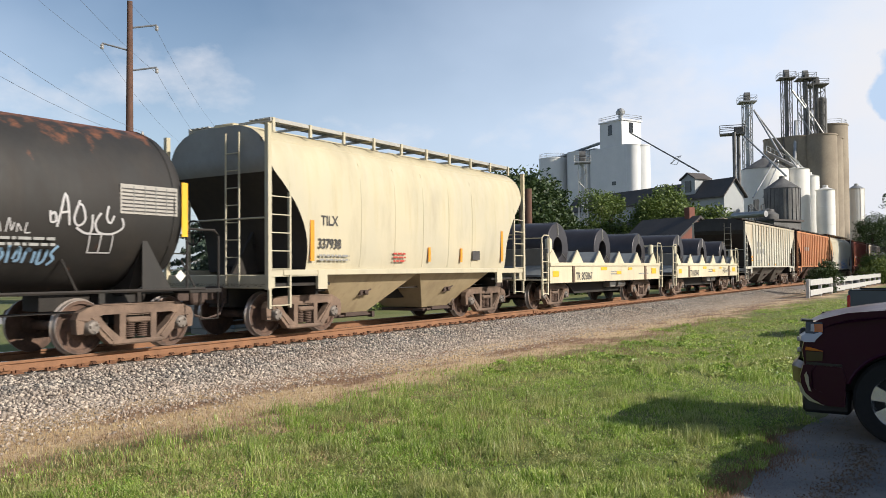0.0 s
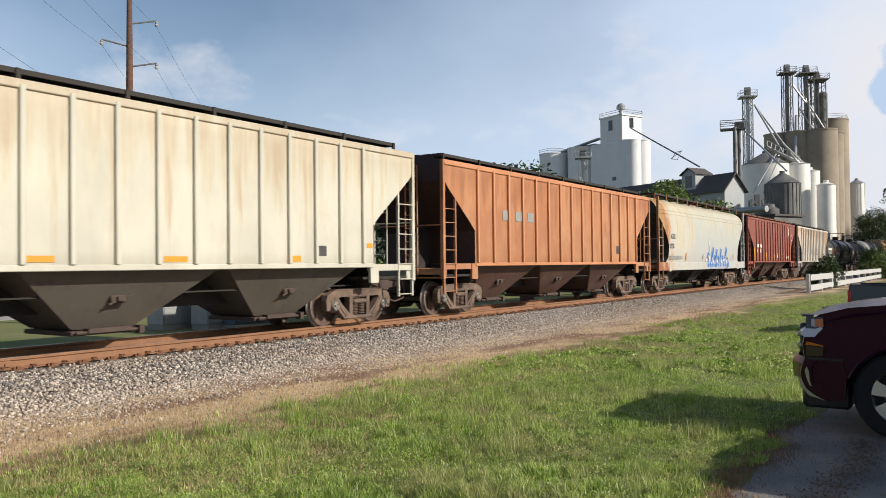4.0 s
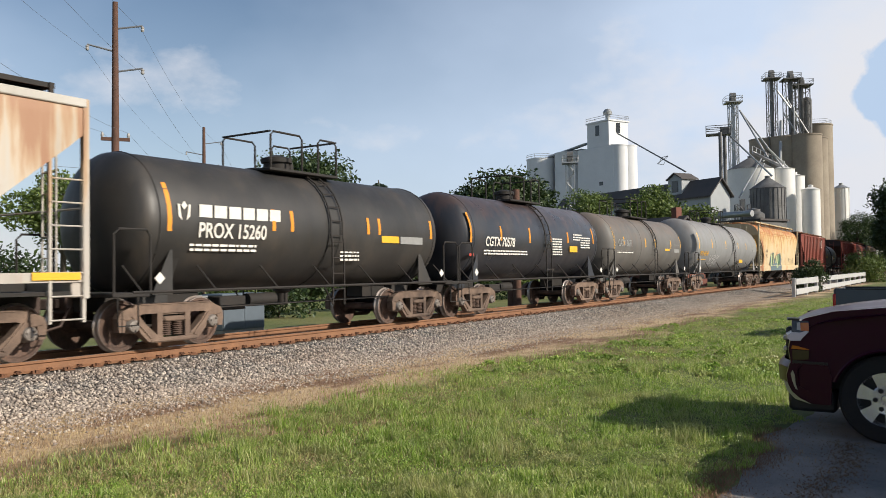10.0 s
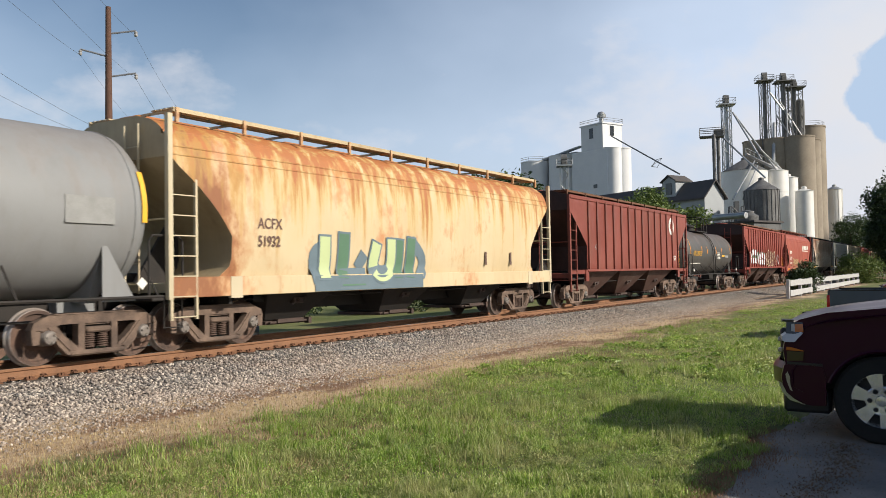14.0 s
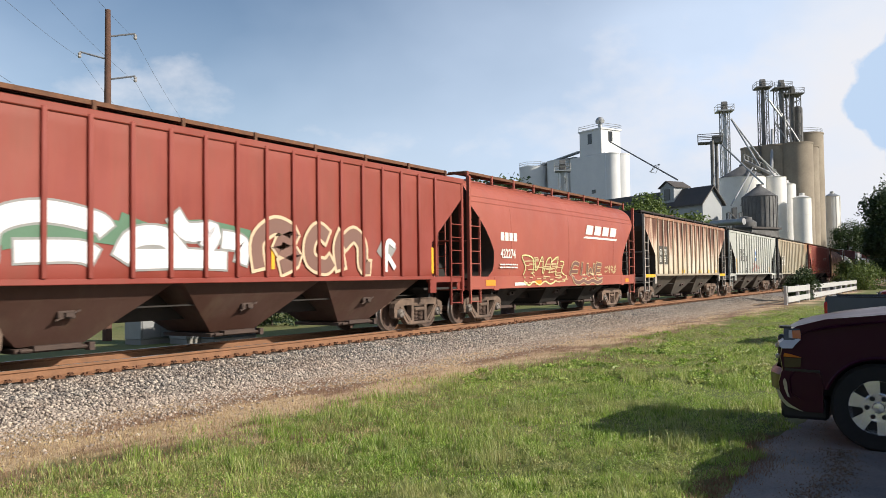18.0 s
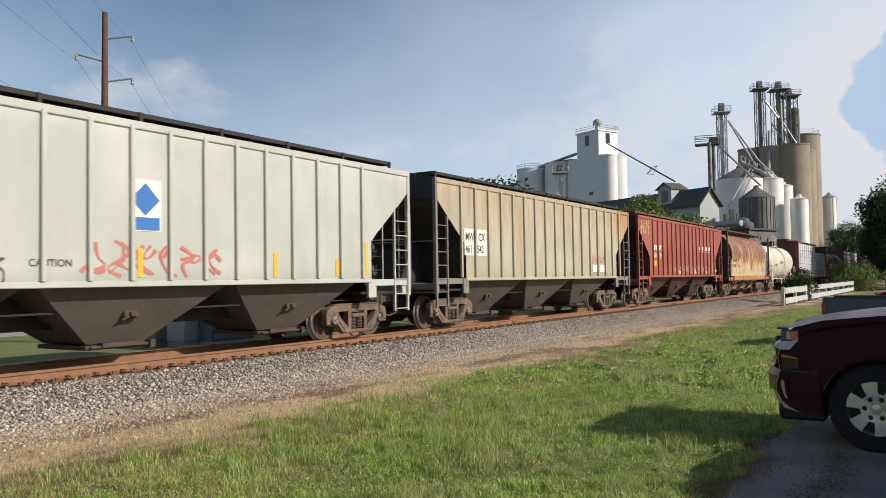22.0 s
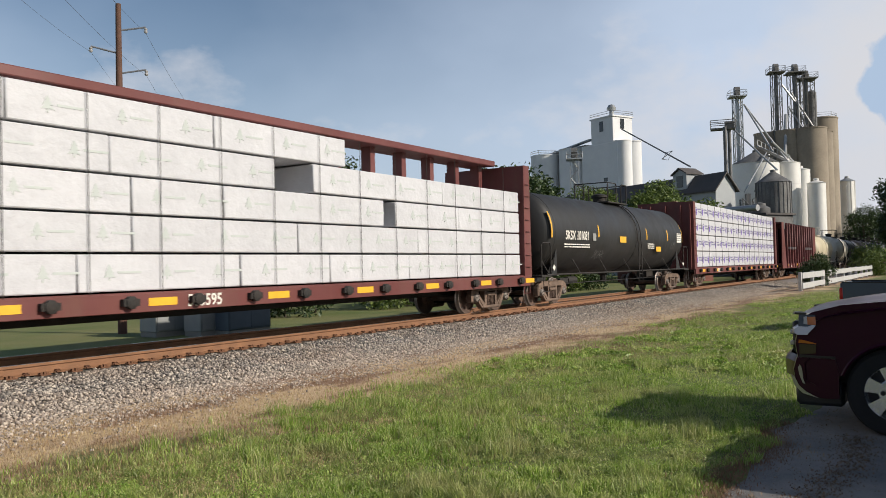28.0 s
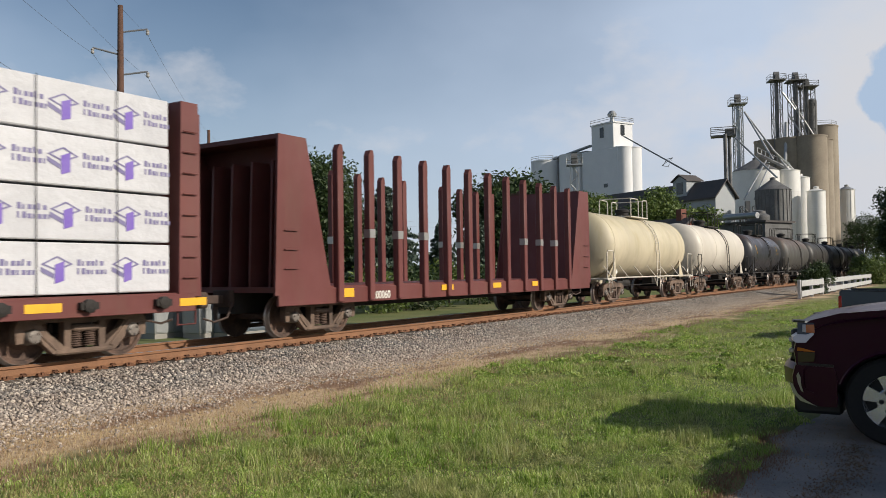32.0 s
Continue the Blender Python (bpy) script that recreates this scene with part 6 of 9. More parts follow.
sprayed(car, FLAT, 7.4, 11.3, 1.62, 2.55, ([(0.06, 0.0), (0.05, 0.6), (0.18, 0.95), (0.32, 0.75), (0.20, 0.5), (0.34, 0.25), (0.22, 0.02)], [(0.60, 0.75), (0.52, 0.9), (0.45, 0.6), (0.46, 0.2), (0.58, 0.05), (0.64, 0.2)],
        [(0.72, 0.0), (0.70, 0.5), (0.74, 0.85)], [(0.74, 0.6), (0.84, 0.85), (0.92, 0.6), (0.93, 0.1), (1.0, 0.02)]), M_TAUPE, M_BUFF, 0.30, 0.07, lift=0.034)
sprayed(car, FLAT, 11.5, 12.5, 1.55, 2.45, ([(0.2, 0.7), (0.5, 0.5), (0.8, 0.8)],), M_GREYINK, None, 0.35, lift=0.012)
sprayed(car, FLAT, 11.7, 12.5, 1.55, 2.35, ([(0.3, 0.0), (0.4, 0.9), (0.8, 0.8)], [(0.4, 0.5), (0.8, 0.1)]), M_WHITESPRAY, None, 0.14, lift=0.03)
marks(car, SIDE, [(5.4, 5.5, 1.9, 2.2), (8.0, 8.1, 1.6, 2.1), (9.4, 9.5, 1.6, 2.1), (14.05, 14.15, 1.5, 2.2)], M_YELLOW)

car = smooth_hopper("salmon-red smooth covered hopper with white emblem and pale graffiti", 250.75, 14.4, P_BNRED, baymat=M_BLACK, panels=(2.6, 7.2, 11.8), walkmat=M_RUST, endmat=M_SOOTSHADE_RED)
y = -1.612
for i in range(4):
    part("initial", plate(Mesh(), 1.88 + i * 0.29, 1.88 + i * 0.29 + 0.22, 2.52, 2.78, y), M_WHITE, car)
lettering("422274", 1.86, y, 1.98, 0.40, M_WHITE, car, squeeze=0.85)
for i in range(4):
    x = 8.8 + i * 0.86
    part("emblem_block", Mesh().prism([(x + 0.0, 2.98), (x + 0.66, 2.98), (x + 0.82, 3.34), (x + 0.16, 3.34)], y - 0.008, y - 0.002), M_WHITE, car)
part("emblem_bar", Mesh().prism([(8.5, 2.82), (12.1, 2.82), (12.25, 2.9), (8.8, 2.9)], y - 0.008, y - 0.002), M_WHITE, car)
small_print(car, y, 1.8, 1.75, M_WHITE, 2, 1.2, 40)
r = random.Random(41)
hatch = []
for k in range(46):
    q, x = r.uniform(0.05, 0.98), r.uniform(0.0, 0.86)
    hatch.append([(x, q), (min(1.0, x + r.uniform(0.06, 0.2)), q + r.uniform(-0.02, 0.02))])
sprayed(car, SILL_PROF, 3.35, 7.0, 1.12, 2.06, hatch, M_SAND, None, 0.035, lift=0.014, smooth=False)
sprayed(car, SILL_PROF, 3.35, 7.0, 1.10, 2.06, ([(0.03, 0.25), (0.08, 0.6), (0.0, 1.0), (0.22, 0.92), (0.24, 0.3)], [(0.26, 0.95), (0.30, 0.5), (0.42, 1.0), (0.45, 0.4)], [(0.46, 0.3), (0.52, 0.85), (0.62, 0.95), (0.60, 0.4)], [(0.62, 0.8), (0.78, 1.0), (0.74, 0.4), (0.86, 0.3)],
        [(0.84, 0.85), (0.92, 0.8), (0.88, 0.5), (0.97, 0.3), (0.9, 0.1)], [(0.02, 0.15), (0.12, 0.0), (0.22, 0.12), (0.34, 0.0), (0.46, 0.12), (0.58, 0.02), (0.7, 0.12)]), M_LIME, None, 0.05, lift=0.02)
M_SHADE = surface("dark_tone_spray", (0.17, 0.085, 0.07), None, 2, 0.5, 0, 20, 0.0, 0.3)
sprayed(car, SILL_PROF, 7.3, 10.6, 1.12, 1.98, ([(0.10, 0.1), (0.04, 0.5), (0.12, 0.85), (0.26, 0.8)], [(0.06, 0.5), (0.24, 0.5)], [(0.36, 0.9), (0.36, 0.3), (0.46, 0.3)], [(0.52, 0.85), (0.54, 0.35), (0.62, 0.6), (0.70, 0.3), (0.72, 0.85)],
        [(0.80, 0.85), (0.80, 0.25)], [(0.80, 0.85), (0.96, 0.8)], [(0.80, 0.55), (0.94, 0.55)], [(0.80, 0.25), (0.98, 0.3)], [(0.1, 0.1), (0.22, 0.0), (0.36, 0.1), (0.5, 0.0), (0.64, 0.1), (0.8, 0.0), (0.95, 0.1)]), M_SHADE, M_SAND, 0.13, 0.03, lift=0.014)
scrawl(car, ROUND_PROF, 10.9, 12.2, 1.48, 1.8, None, M_SAND, 4, 42, 0.0)
marks(car, SIDE + 0.0, [(0.9, 1.5, 1.12, 1.3), (4.3, 4.8, 1.1, 1.25), (13.2, 13.6, 1.1, 1.25)], M_ORANGE)
marks(car, SIDE, [(2.8, 3.7, 1.1, 1.2), (9.0, 9.8, 1.1, 1.2)], M_WHITE, "stencil_bar")

car = ribbed_hopper("cream ribbed hopper heavily streaked with dark rust", 266.65, 15.6, P_RUSTED, P_BAYGREY, 15, framemat=surface("grimy_pale_ladder", (0.36, 0.335, 0.30), (0.20, 0.16, 0.13), 3, 0.7), ribmat=paint("grimy_white_post", c(172, 160, 140), (0.15, 0.06, 0.03), 0.6, 0.5, 0.6, seed=72.0), rib0=1.93)
part("stencil_patch", plate(plate(Mesh(), 2.10, 2.76, 1.90, 2.78, SIDE), 2.76, 3.50, 1.90, 2.78, SIDE), surface("faded_black_patch", (0.05, 0.047, 0.04), (0.09, 0.08, 0.065), 4, 0.7), car)
for text, x, z in (("GL", 2.22, 2.38), ("CX", 2.9, 2.38), ("81", 2.22, 2.02), ("53", 2.9, 2.02)):
    lettering(text, x, SIDE - 0.01, z, 0.36, M_WHITE, car, squeeze=0.85)
marks(car, SIDE, [(6.0, 6.6, 1.48, 1.64), (9.3, 9.9, 1.48, 1.64), (11.2, 11.7, 1.48, 1.64), (13.0, 13.4, 1.48, 1.64), (0.1, 1.5, 1.28, 1.42), (14.2, 15.5, 1.28, 1.42)], M_YELLOW)

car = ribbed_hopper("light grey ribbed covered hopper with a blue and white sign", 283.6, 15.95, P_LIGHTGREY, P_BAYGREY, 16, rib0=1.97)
for i, (x, z) in enumerate(((2.86, 2.68), (3.65, 2.68), (2.86, 2.24), (3.65, 2.24), (4.40, 2.24))):
    part("stencil_patch", plate(Mesh(), x, x + 0.58, z, z + 0.38, SIDE), M_INK, car)
    lettering(("DJ", "TX", "47", "52", "55")[i], x + 0.08, SIDE - 0.01, z + 0.08, 0.33, M_WHITE, car, squeeze=0.85)
part("sign_panel", plate(Mesh(), 7.52, 8.18, 2.3, 3.2, SIDE), M_WHITE, car)
part("sign_diamond", Mesh().prism([(7.55, 2.85), (7.85, 2.57), (8.15, 2.85), (7.85, 3.14)], SIDE - 0.014, SIDE - 0.007), M_BLUE, car)
part("sign_band", plate(Mesh(), 7.55, 8.15, 2.32, 2.54, SIDE - 0.008), M_BLUE, car)
scrawl(car, FLAT, 6.6, 9.6, 1.5, 2.1, None, M_PINK, 6, 43, 0.0)
scrawl(car, FLAT, 4.4, 5.4, 1.45, 1.85, M_INK, None, 4, 44, 0.04)
marks(car, SIDE, [(1.85, 1.97, 1.5, 2.4), (7.7, 7.8, 1.5, 2.0), (11.0, 11.1, 1.5, 2.0), (13.0, 13.1, 1.5, 1.9), (14.1, 14.2, 1.5, 2.3)], M_YELLOW)
lettering("CAUTION", 5.75, SIDE, 1.68, 0.16, M_INK, car)

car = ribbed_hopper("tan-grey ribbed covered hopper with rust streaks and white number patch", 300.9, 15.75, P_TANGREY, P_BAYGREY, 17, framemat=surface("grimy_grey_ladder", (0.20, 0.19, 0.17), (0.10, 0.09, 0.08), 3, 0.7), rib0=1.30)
part("stencil_patch", plate(plate(Mesh(), 1.50, 2.02, 2.08, 2.86, SIDE), 2.16, 2.82, 2.08, 2.86, SIDE), M_WHITE, car)
for text, x, z in (("MW", 1.55, 2.52), ("CX", 2.32, 2.52), ("461", 1.54, 2.16), ("542", 2.22, 2.16)):
    lettering(text, x, SIDE - 0.01, z, 0.32, M_INK, car, squeeze=0.85)
marks(car, SIDE, [(11.45, 11.9, 1.6, 1.88), (12.25, 12.7, 1.6, 1.88)], M_WHITE, "consolidated_stencil")
scrawl(car, FLAT, 11.3, 12.8, 1.95, 2.25, M_PINK, None, 4, 45, 0.03)

car = ribbed_hopper("brick-red ribbed covered hopper with pale tags along the sill", 318.0, 15.95, P_SALMON, P_BROWNBAY, 16, walkmat=M_RUST, endmat=M_SOOTSHADE_RED, rib0=2.08)
for text, x, z in (("469", 2.24, 2.28), ("129", 2.98, 2.28)):
    lettering(text, x, SIDE, z, 0.33, M_WHITE, car, squeeze=0.85)
marks(car, SIDE, [(2.25, 2.43, 2.66, 2.9), (2.5, 2.68, 2.66, 2.9), (2.98, 3.16, 2.66, 2.9), (3.23, 3.41, 2.66, 2.9)], M_WHITE, "initial")
scrawl(car, FLAT, 5.3, 13.6, 1.5, 1.95, M_PALE, None, 14, 46, 0.035)
scrawl(car, FLAT, 0.3, 1.6, 3.3, 4.0, M_LIME, None, 4, 47, 0.04)
marks(car, SIDE, [(2.0, 2.6, 1.9, 2.15), (6.4, 6.9, 1.5, 1.65), (9.3, 9.7, 1.5, 1.75), (11.9, 12.2, 1.5, 1.65), (14.2, 14.5, 1.6, 1.75)], M_YELLOW)
for i in range(4):
    x = 10.5 + i * 0.7
    part("emblem_block", Mesh().prism([(x, 2.84), (x + 0.36, 2.84), (x + 0.48, 3.04), (x + 0.12, 3.04)], SIDE - 0.008, SIDE - 0.002), M_WHITE, car)
    part("emblem_bar", plate(Mesh(), x, x + 0.4, 2.74, 2.78, SIDE - 0.002), M_WHITE, car)

# round-sided hopper
CYL_PROF = [(1.60 * math.cos(radians(a)) if a > -20 else 1.52, 2.75 + 1.55 * math.sin(radians(a))) for a in range(-64, 76, 7)]
car = begin("covered_hopper", "round-sided covered hopper, cream below and brown rust above", "hopper car", 335.7, 14.0)
CARS[-1] = (car, 335.7)
body = part("body", shell([(max(y, 0.5), z) for y, z in CYL_PROF], lambda z: 1.15, 14.0), P_UNP, car)
shade_and_soil_ends(body, M_SOOTSHADE)
part("side_sill", Mesh().box(0.2, 13.8, -1.58, -1.48, 1.05, 1.36, 0.01).box(0.2, 13.8, 1.48, 1.58, 1.05, 1.36, 0.01), P_RUSTRED, car)
for i in range(4):
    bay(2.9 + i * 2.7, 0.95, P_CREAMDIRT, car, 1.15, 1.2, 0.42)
roof_run(car, 14.0, 4.36, M_RUST, 0.75, 11)
end_frame(car, 14.0, M_RUST, 4.3, 1.36)
for x in (2.6, 4.1, 5.6, 7.1, 8.6, 10.1, 11.6):
    part("seam", Mesh().tube([(x, -y - 0.002, z) for y, z in CYL_PROF[2:-1]], 0.014, 4), P_UNP, car)
lettering("UNPX", 1.8, -1.532, 2.25, 0.32, M_INK, car, lean=-14, squeeze=0.9)
lettering("121427", 1.78, -1.535, 1.92, 0.32, M_INK, car, squeeze=0.85)
scrawl(car, CYL_PROF, 7.1, 8.3, 1.6, 2.6, M_PINK, None, 3, 48, 0.07)
scrawl(car, CYL_PROF, 10.6, 13.1, 1.5, 2.1, M_PALE, None, 7, 49, 0.07)
sprayed(car, CYL_PROF, 3.2, 3.95, 1.50, 2.1, ([(0.22 + 0.16 * math.cos(k), 0.78 + 0.17 * math.sin(k)) for k in range(8)], [(0.66 + 0.16 * math.cos(k), 0.80 + 0.17 * math.sin(k)) for k in range(8)], [(0.0, 0.22), (0.2, 0.05), (0.5, 0.0), (0.8, 0.1), (0.98, 0.3)]), M_INK, None, 0.035)
marks(car, -1.60, [(1.25, 1.35, 1.5, 2.2), (4.9, 5.0, 1.5, 1.9)], M_ORANGE)

car = tank_car("off-white tank car with black number and a scribbled tag", 353.0, 362.0, 1.42, P_WHITETANK, 2.46, band=(6.6,), railmat=P_WHITETANK, stripes=((1.9, 0.9), (9.9, 0.5)))
tank_text(car, "TILX 200177", 2.2, 2.12, 0.26, M_INK, 1.42, 2.46, 0.85)
TANK3 = [(math.sqrt(max(0.01, 1.42 ** 2 - (z - 2.46) ** 2)), z) for z in [1.16 + 0.1 * k for k in range(27)]]
scrawl(car, TANK3, 4.2, 6.1, 2.25, 2.6, M_INK, None, 5, 51, 0.04)
part("brake_wheel", Mesh().tube([(0.25, -1.3 + 0.26 * math.cos(a * math.tau / 16), 1.9 + 0.26 * math.sin(a * math.tau / 16)) for a in range(16)], 0.022, 5, True), P_WHITETANK, car)


def centre_beam(label, place, length, number, rows, wrap_rows, print_kind, seed):
    car = begin("centerbeam_flat_car", label, "flat car", place, length, 2.1)
    part("deck", Mesh().box(0.1, length - 0.1, -1.45, 1.45, 0.98, 1.08).box(0.15, length - 0.15, -1.52, -1.44, 0.74, 1.06, 0.01).box(0.15, length - 0.15, 1.44, 1.52, 0.74, 1.06, 0.01), P_CB, car)
    part("centre_sill", Mesh().box(0.1, length - 0.1, -0.25, 0.25, 0.55, 0.98), M_BLACK, car)
    for s, x in ((1, 0.0), (-1, length)):
        xa, xb = x, x + s * 0.5
        part("bulkhead", Mesh().prism([(min(xa, xb), 1.0), (max(xa, xb), 1.0), (max(xa, xb) - 0.06, 4.62 if print_kind == 1 else 4.56), (min(xa, xb) + 0.06, 4.62 if print_kind == 1 else 4.56)], -1.50, 1.50), P_CB, car, "brown steel bulkhead")
        m = Mesh()
        for i in range(8):
            z = 1.35 + i * 0.38
            m.tube([(x + s * 0.12, -1.54, z), (x + s * 0.42, -1.54, z)], 0.014, 5)
        part("bulkhead_ladder", m, P_CB, car)
        m = Mesh()
        for yy in (-1.3, -0.8, 0.0, 0.8, 1.3):
            m.box(min(x, x - s * 0.1), max(x, x - s * 0.1), yy - 0.06, yy + 0.06, 1.0, 4.4)
        part("bulkhead_rib", m, P_CB, car)
        part("corner_step", Mesh().tube([(x + s * 0.1, -1.46, 0.95), (x + s * 0.1, -1.46, 0.5), (x + s * 0.5, -1.46, 0.5), (x + s * 0.5, -1.46, 0.95)], 0.02, 5), P_CB, car)
    zt = 4.66 if print_kind == 1 else 4.46
    m = Mesh().box(0.5, length - 0.5, -0.5, 0.5, zt, zt + 0.18, 0.02).box(0.5, length - 0.5, -0.06, 0.06, 1.1, 1.5)
    part("top_chord", m, P_CB, car)
    n = 15
    for i in range(n):
        x = 0.9 + (length - 1.8) * i / (n - 1)
        part("centre_post", Mesh().box(x - 0.1, x + 0.1, -0.16, 0.16, 1.1, zt + 0.02), P_CB, car)
        part("winch", Mesh().lathe([(0.05, -1.66), (0.11, -1.64), (0.11, -1.54), (0.06, -1.5)], "y", (x, 0, 0.92), 10).box(x - 0.16, x + 0.16, -1.62, -1.5, 0.86, 0.98), M_BLACK, car)
        if i % 2 == 0:
            part("reflector", plate(Mesh(), x + 0.4, x + 1.0, 0.84, 0.98, -1.522), M_YELLOW, car)
    lettering(number, length * 0.36 if print_kind == 1 else 4.5, -1.53, 0.80, 0.30, M_WHITE, car, squeeze=0.9)
    r = random.Random(seed)
    z = 1.10
    for k, (cells, hh) in enumerate(wrap_rows):
        for x0, x1 in cells:
            d = r.uniform(0, 0.03)
            pk = part("lumber_pack", Mesh().box(x0 + 0.012, x1 - 0.012, -1.42 + d, -0.2, z + 0.012, z + hh - 0.03, 0.02).box(x0 + 0.012, x1 - 0.012, 0.2, 1.40, z + 0.012, z + hh - 0.03, 0.02), M_WRAP, car, "lumber pack in white printed wrap")
            yf = -1.424 + d
            cnt = max(1, round((x1 - x0) / 1.22))
            for q in range(cnt):
                xc = x0 + (x1 - x0) * (q + 0.5) / cnt
                zc = z + hh * 0.5
                if print_kind == 1:
                    tree_out = [(0.0, 0.14), (0.05, 0.06), (0.025, 0.065), (0.09, -0.02), (0.04, -0.01), (0.12, -0.09), (0.015, -0.07), (0.015, -0.14)]
                    mm = Mesh().prism([(xc + a, zc + b) for a, b in tree_out] + [(xc - a, zc + b) for a, b in tree_out[:0:-1]], yf - 0.004, yf)
                    part("printed_mark", mm, M_FAINT, pk)
                    part("printed_bar", Mesh().box(xc + 0.16, xc + 0.62, yf - 0.003, yf, zc - 0.02, zc + 0.02), M_FAINT, pk)
                else:
                    xa = xc - 0.30
                    ring = [(xa - 0.27, zc + 0.06), (xa, zc + 0.19), (xa + 0.27, zc + 0.06), (xa, zc - 0.05)]
                    mm = Mesh()
                    for e in range(4):
                        (ax, az), (bx, bz_) = ring[e], ring[(e + 1) % 4]
                        mm.prism([(ax, az), (bx, bz_), (bx + (xa - bx) * 0.24, bz_ + (zc + 0.07 - bz_) * 0.24), (ax + (xa - ax) * 0.24, az + (zc + 0.07 - az) * 0.24)], yf - 0.003, yf)
                    mm.prism([(xa - 0.27, zc + 0.02), (xa - 0.05, zc - 0.09), (xa - 0.05, zc - 0.17), (xa - 0.27, zc - 0.06)], yf - 0.003, yf)
                    part("printed_mark", mm, M_INDIGO, pk)
                    part("printed_mark", Mesh().prism([(xa - 0.04, zc + 0.05), (xa + 0.12, zc + 0.11), (xa + 0.12, zc - 0.20), (xa - 0.04, zc - 0.25)], yf - 0.005, yf), M_PURPLE, pk)
                    words = Mesh()
                    for line, (zw, count) in enumerate(((zc + 0.035, 6), (zc - 0.105, 7))):
                        for e in range(count):
                            words.box(xc + 0.04 + e * 0.082, xc + 0.04 + e * 0.082 + (0.034 if (e + line) % 3 == 1 else 0.06), yf - 0.003, yf, zw, zw + (0.10 if e in (0, 4 - 3 * line) else 0.075))
                    part("printed_words", words, M_INDIGO, pk)
        z += hh
    m = Mesh()
    for i in range(14):
        x = 1.0 + (length - 2.0) * (i + 0.5) / 14
        m.tube([(x, -1.455, 1.0), (x, -1.445, 2.6), (x, -1.44, z - 0.02)], 0.008, 4)
    part("tie_down_cable", m, M_BLACK, car)
    return car


def row(length, cuts, skip=()):
    xs = [0.62] + [0.62 + (length - 1.24) * q for q in cuts] + [length - 0.62]
    return [(a, b) for i, (a, b) in enumerate(zip(xs, xs[1:])) if i not in skip]


L24 = 21.7
rows24 = [(row(L24, (0.08, 0.25, 0.42, 0.55, 0.70, 0.85)), 0.665), (row(L24, (0.08, 0.30, 0.50, 0.72, 0.88)), 0.665), (row(L24, (0.10, 0.30, 0.40, 0.65, 0.672, 0.82), (4,)), 0.665),
          (row(L24, (0.09, 0.28, 0.47, 0.525, 0.78), (3,)), 0.665), ([(0.62, 4.6), (4.6, 8.6), (8.6, 12.5)], 0.665)]
centre_beam("brown centerbeam flat car loaded with white-wrapped lumber, top row half empty", 365.5, L24, "563595", 5, rows24, 1, 61)

R4, Z4 = 1.50, 2.54
car = tank_car("clean satin-black tank car with white number and yellow panels", 389.5, 403.35, R4, P_SATINBLACK, Z4, band=(9.3,), walk_x=9.1, stripes=((0.85, 0.9), (5.05, 0.45), (10.65, 0.5), (13.6, 0.5), (15.9, 0.9)))
tank_text(car, "SKSX 101081", 1.95, 2.30, 0.45, M_WHITE, R4, Z4, 0.85)
small_print(car, tank_y(R4, Z4, 2.1), 1.95, 2.10, M_WHITE, 2, 2.3, 52)
marks(car, tank_y(R4, Z4, 2.45), [(7.3, 8.0, 2.25, 2.5), (11.85, 12.5, 1.9, 2.12)], M_YELLOW, "warning_panel")
small_print(car, tank_y(R4, Z4, 2.2), 10.8, 2.3, M_WHITE, 4, 0.9, 53)
marks(car, tank_y(R4, Z4, 2.4), [(4.45, 4.75, 2.28, 2.56)], M_GREYINK, "stencil_square")
marks(car, tank_y(R4, Z4, 2.6), [(15.0, 15.7, 2.35, 2.8)], M_WHITE, "data_panel")
small_print(car, tank_y(R4, Z4, 2.6) - 0.008, 15.05, 2.72, M_GREYINK, 4, 0.6, 72)
TANK4 = [(math.sqrt(max(0.01, R4 ** 2 - (z - Z4) ** 2)), z) for z in [Z4 - 1.4 + 0.1 * k for k in range(29)]]
scrawl(car, TANK4, 4.9, 6.0, 1.62, 1.95, M_GREYINK, None, 5, 54, 0.014)
scrawl(car, TANK4, 14.2, 14.7, 2.0, 2.4, M_GREYINK, None, 3, 74, 0.02)

L26 = 21.8
rows26 = [(row(L26, (0.16, 0.5, 0.76)), 0.865), (row(L26, (0.36, 0.5, 0.78)), 0.865), (row(L26, (0.30, 0.5, 0.66)), 0.865), (row(L26, (0.22, 0.5, 0.72)), 0.865)]
centre_beam("brown centerbeam flat car fully loaded with purple-printed white lumber packs", 406.0, L26, "874252", 4, rows26, 2, 62)

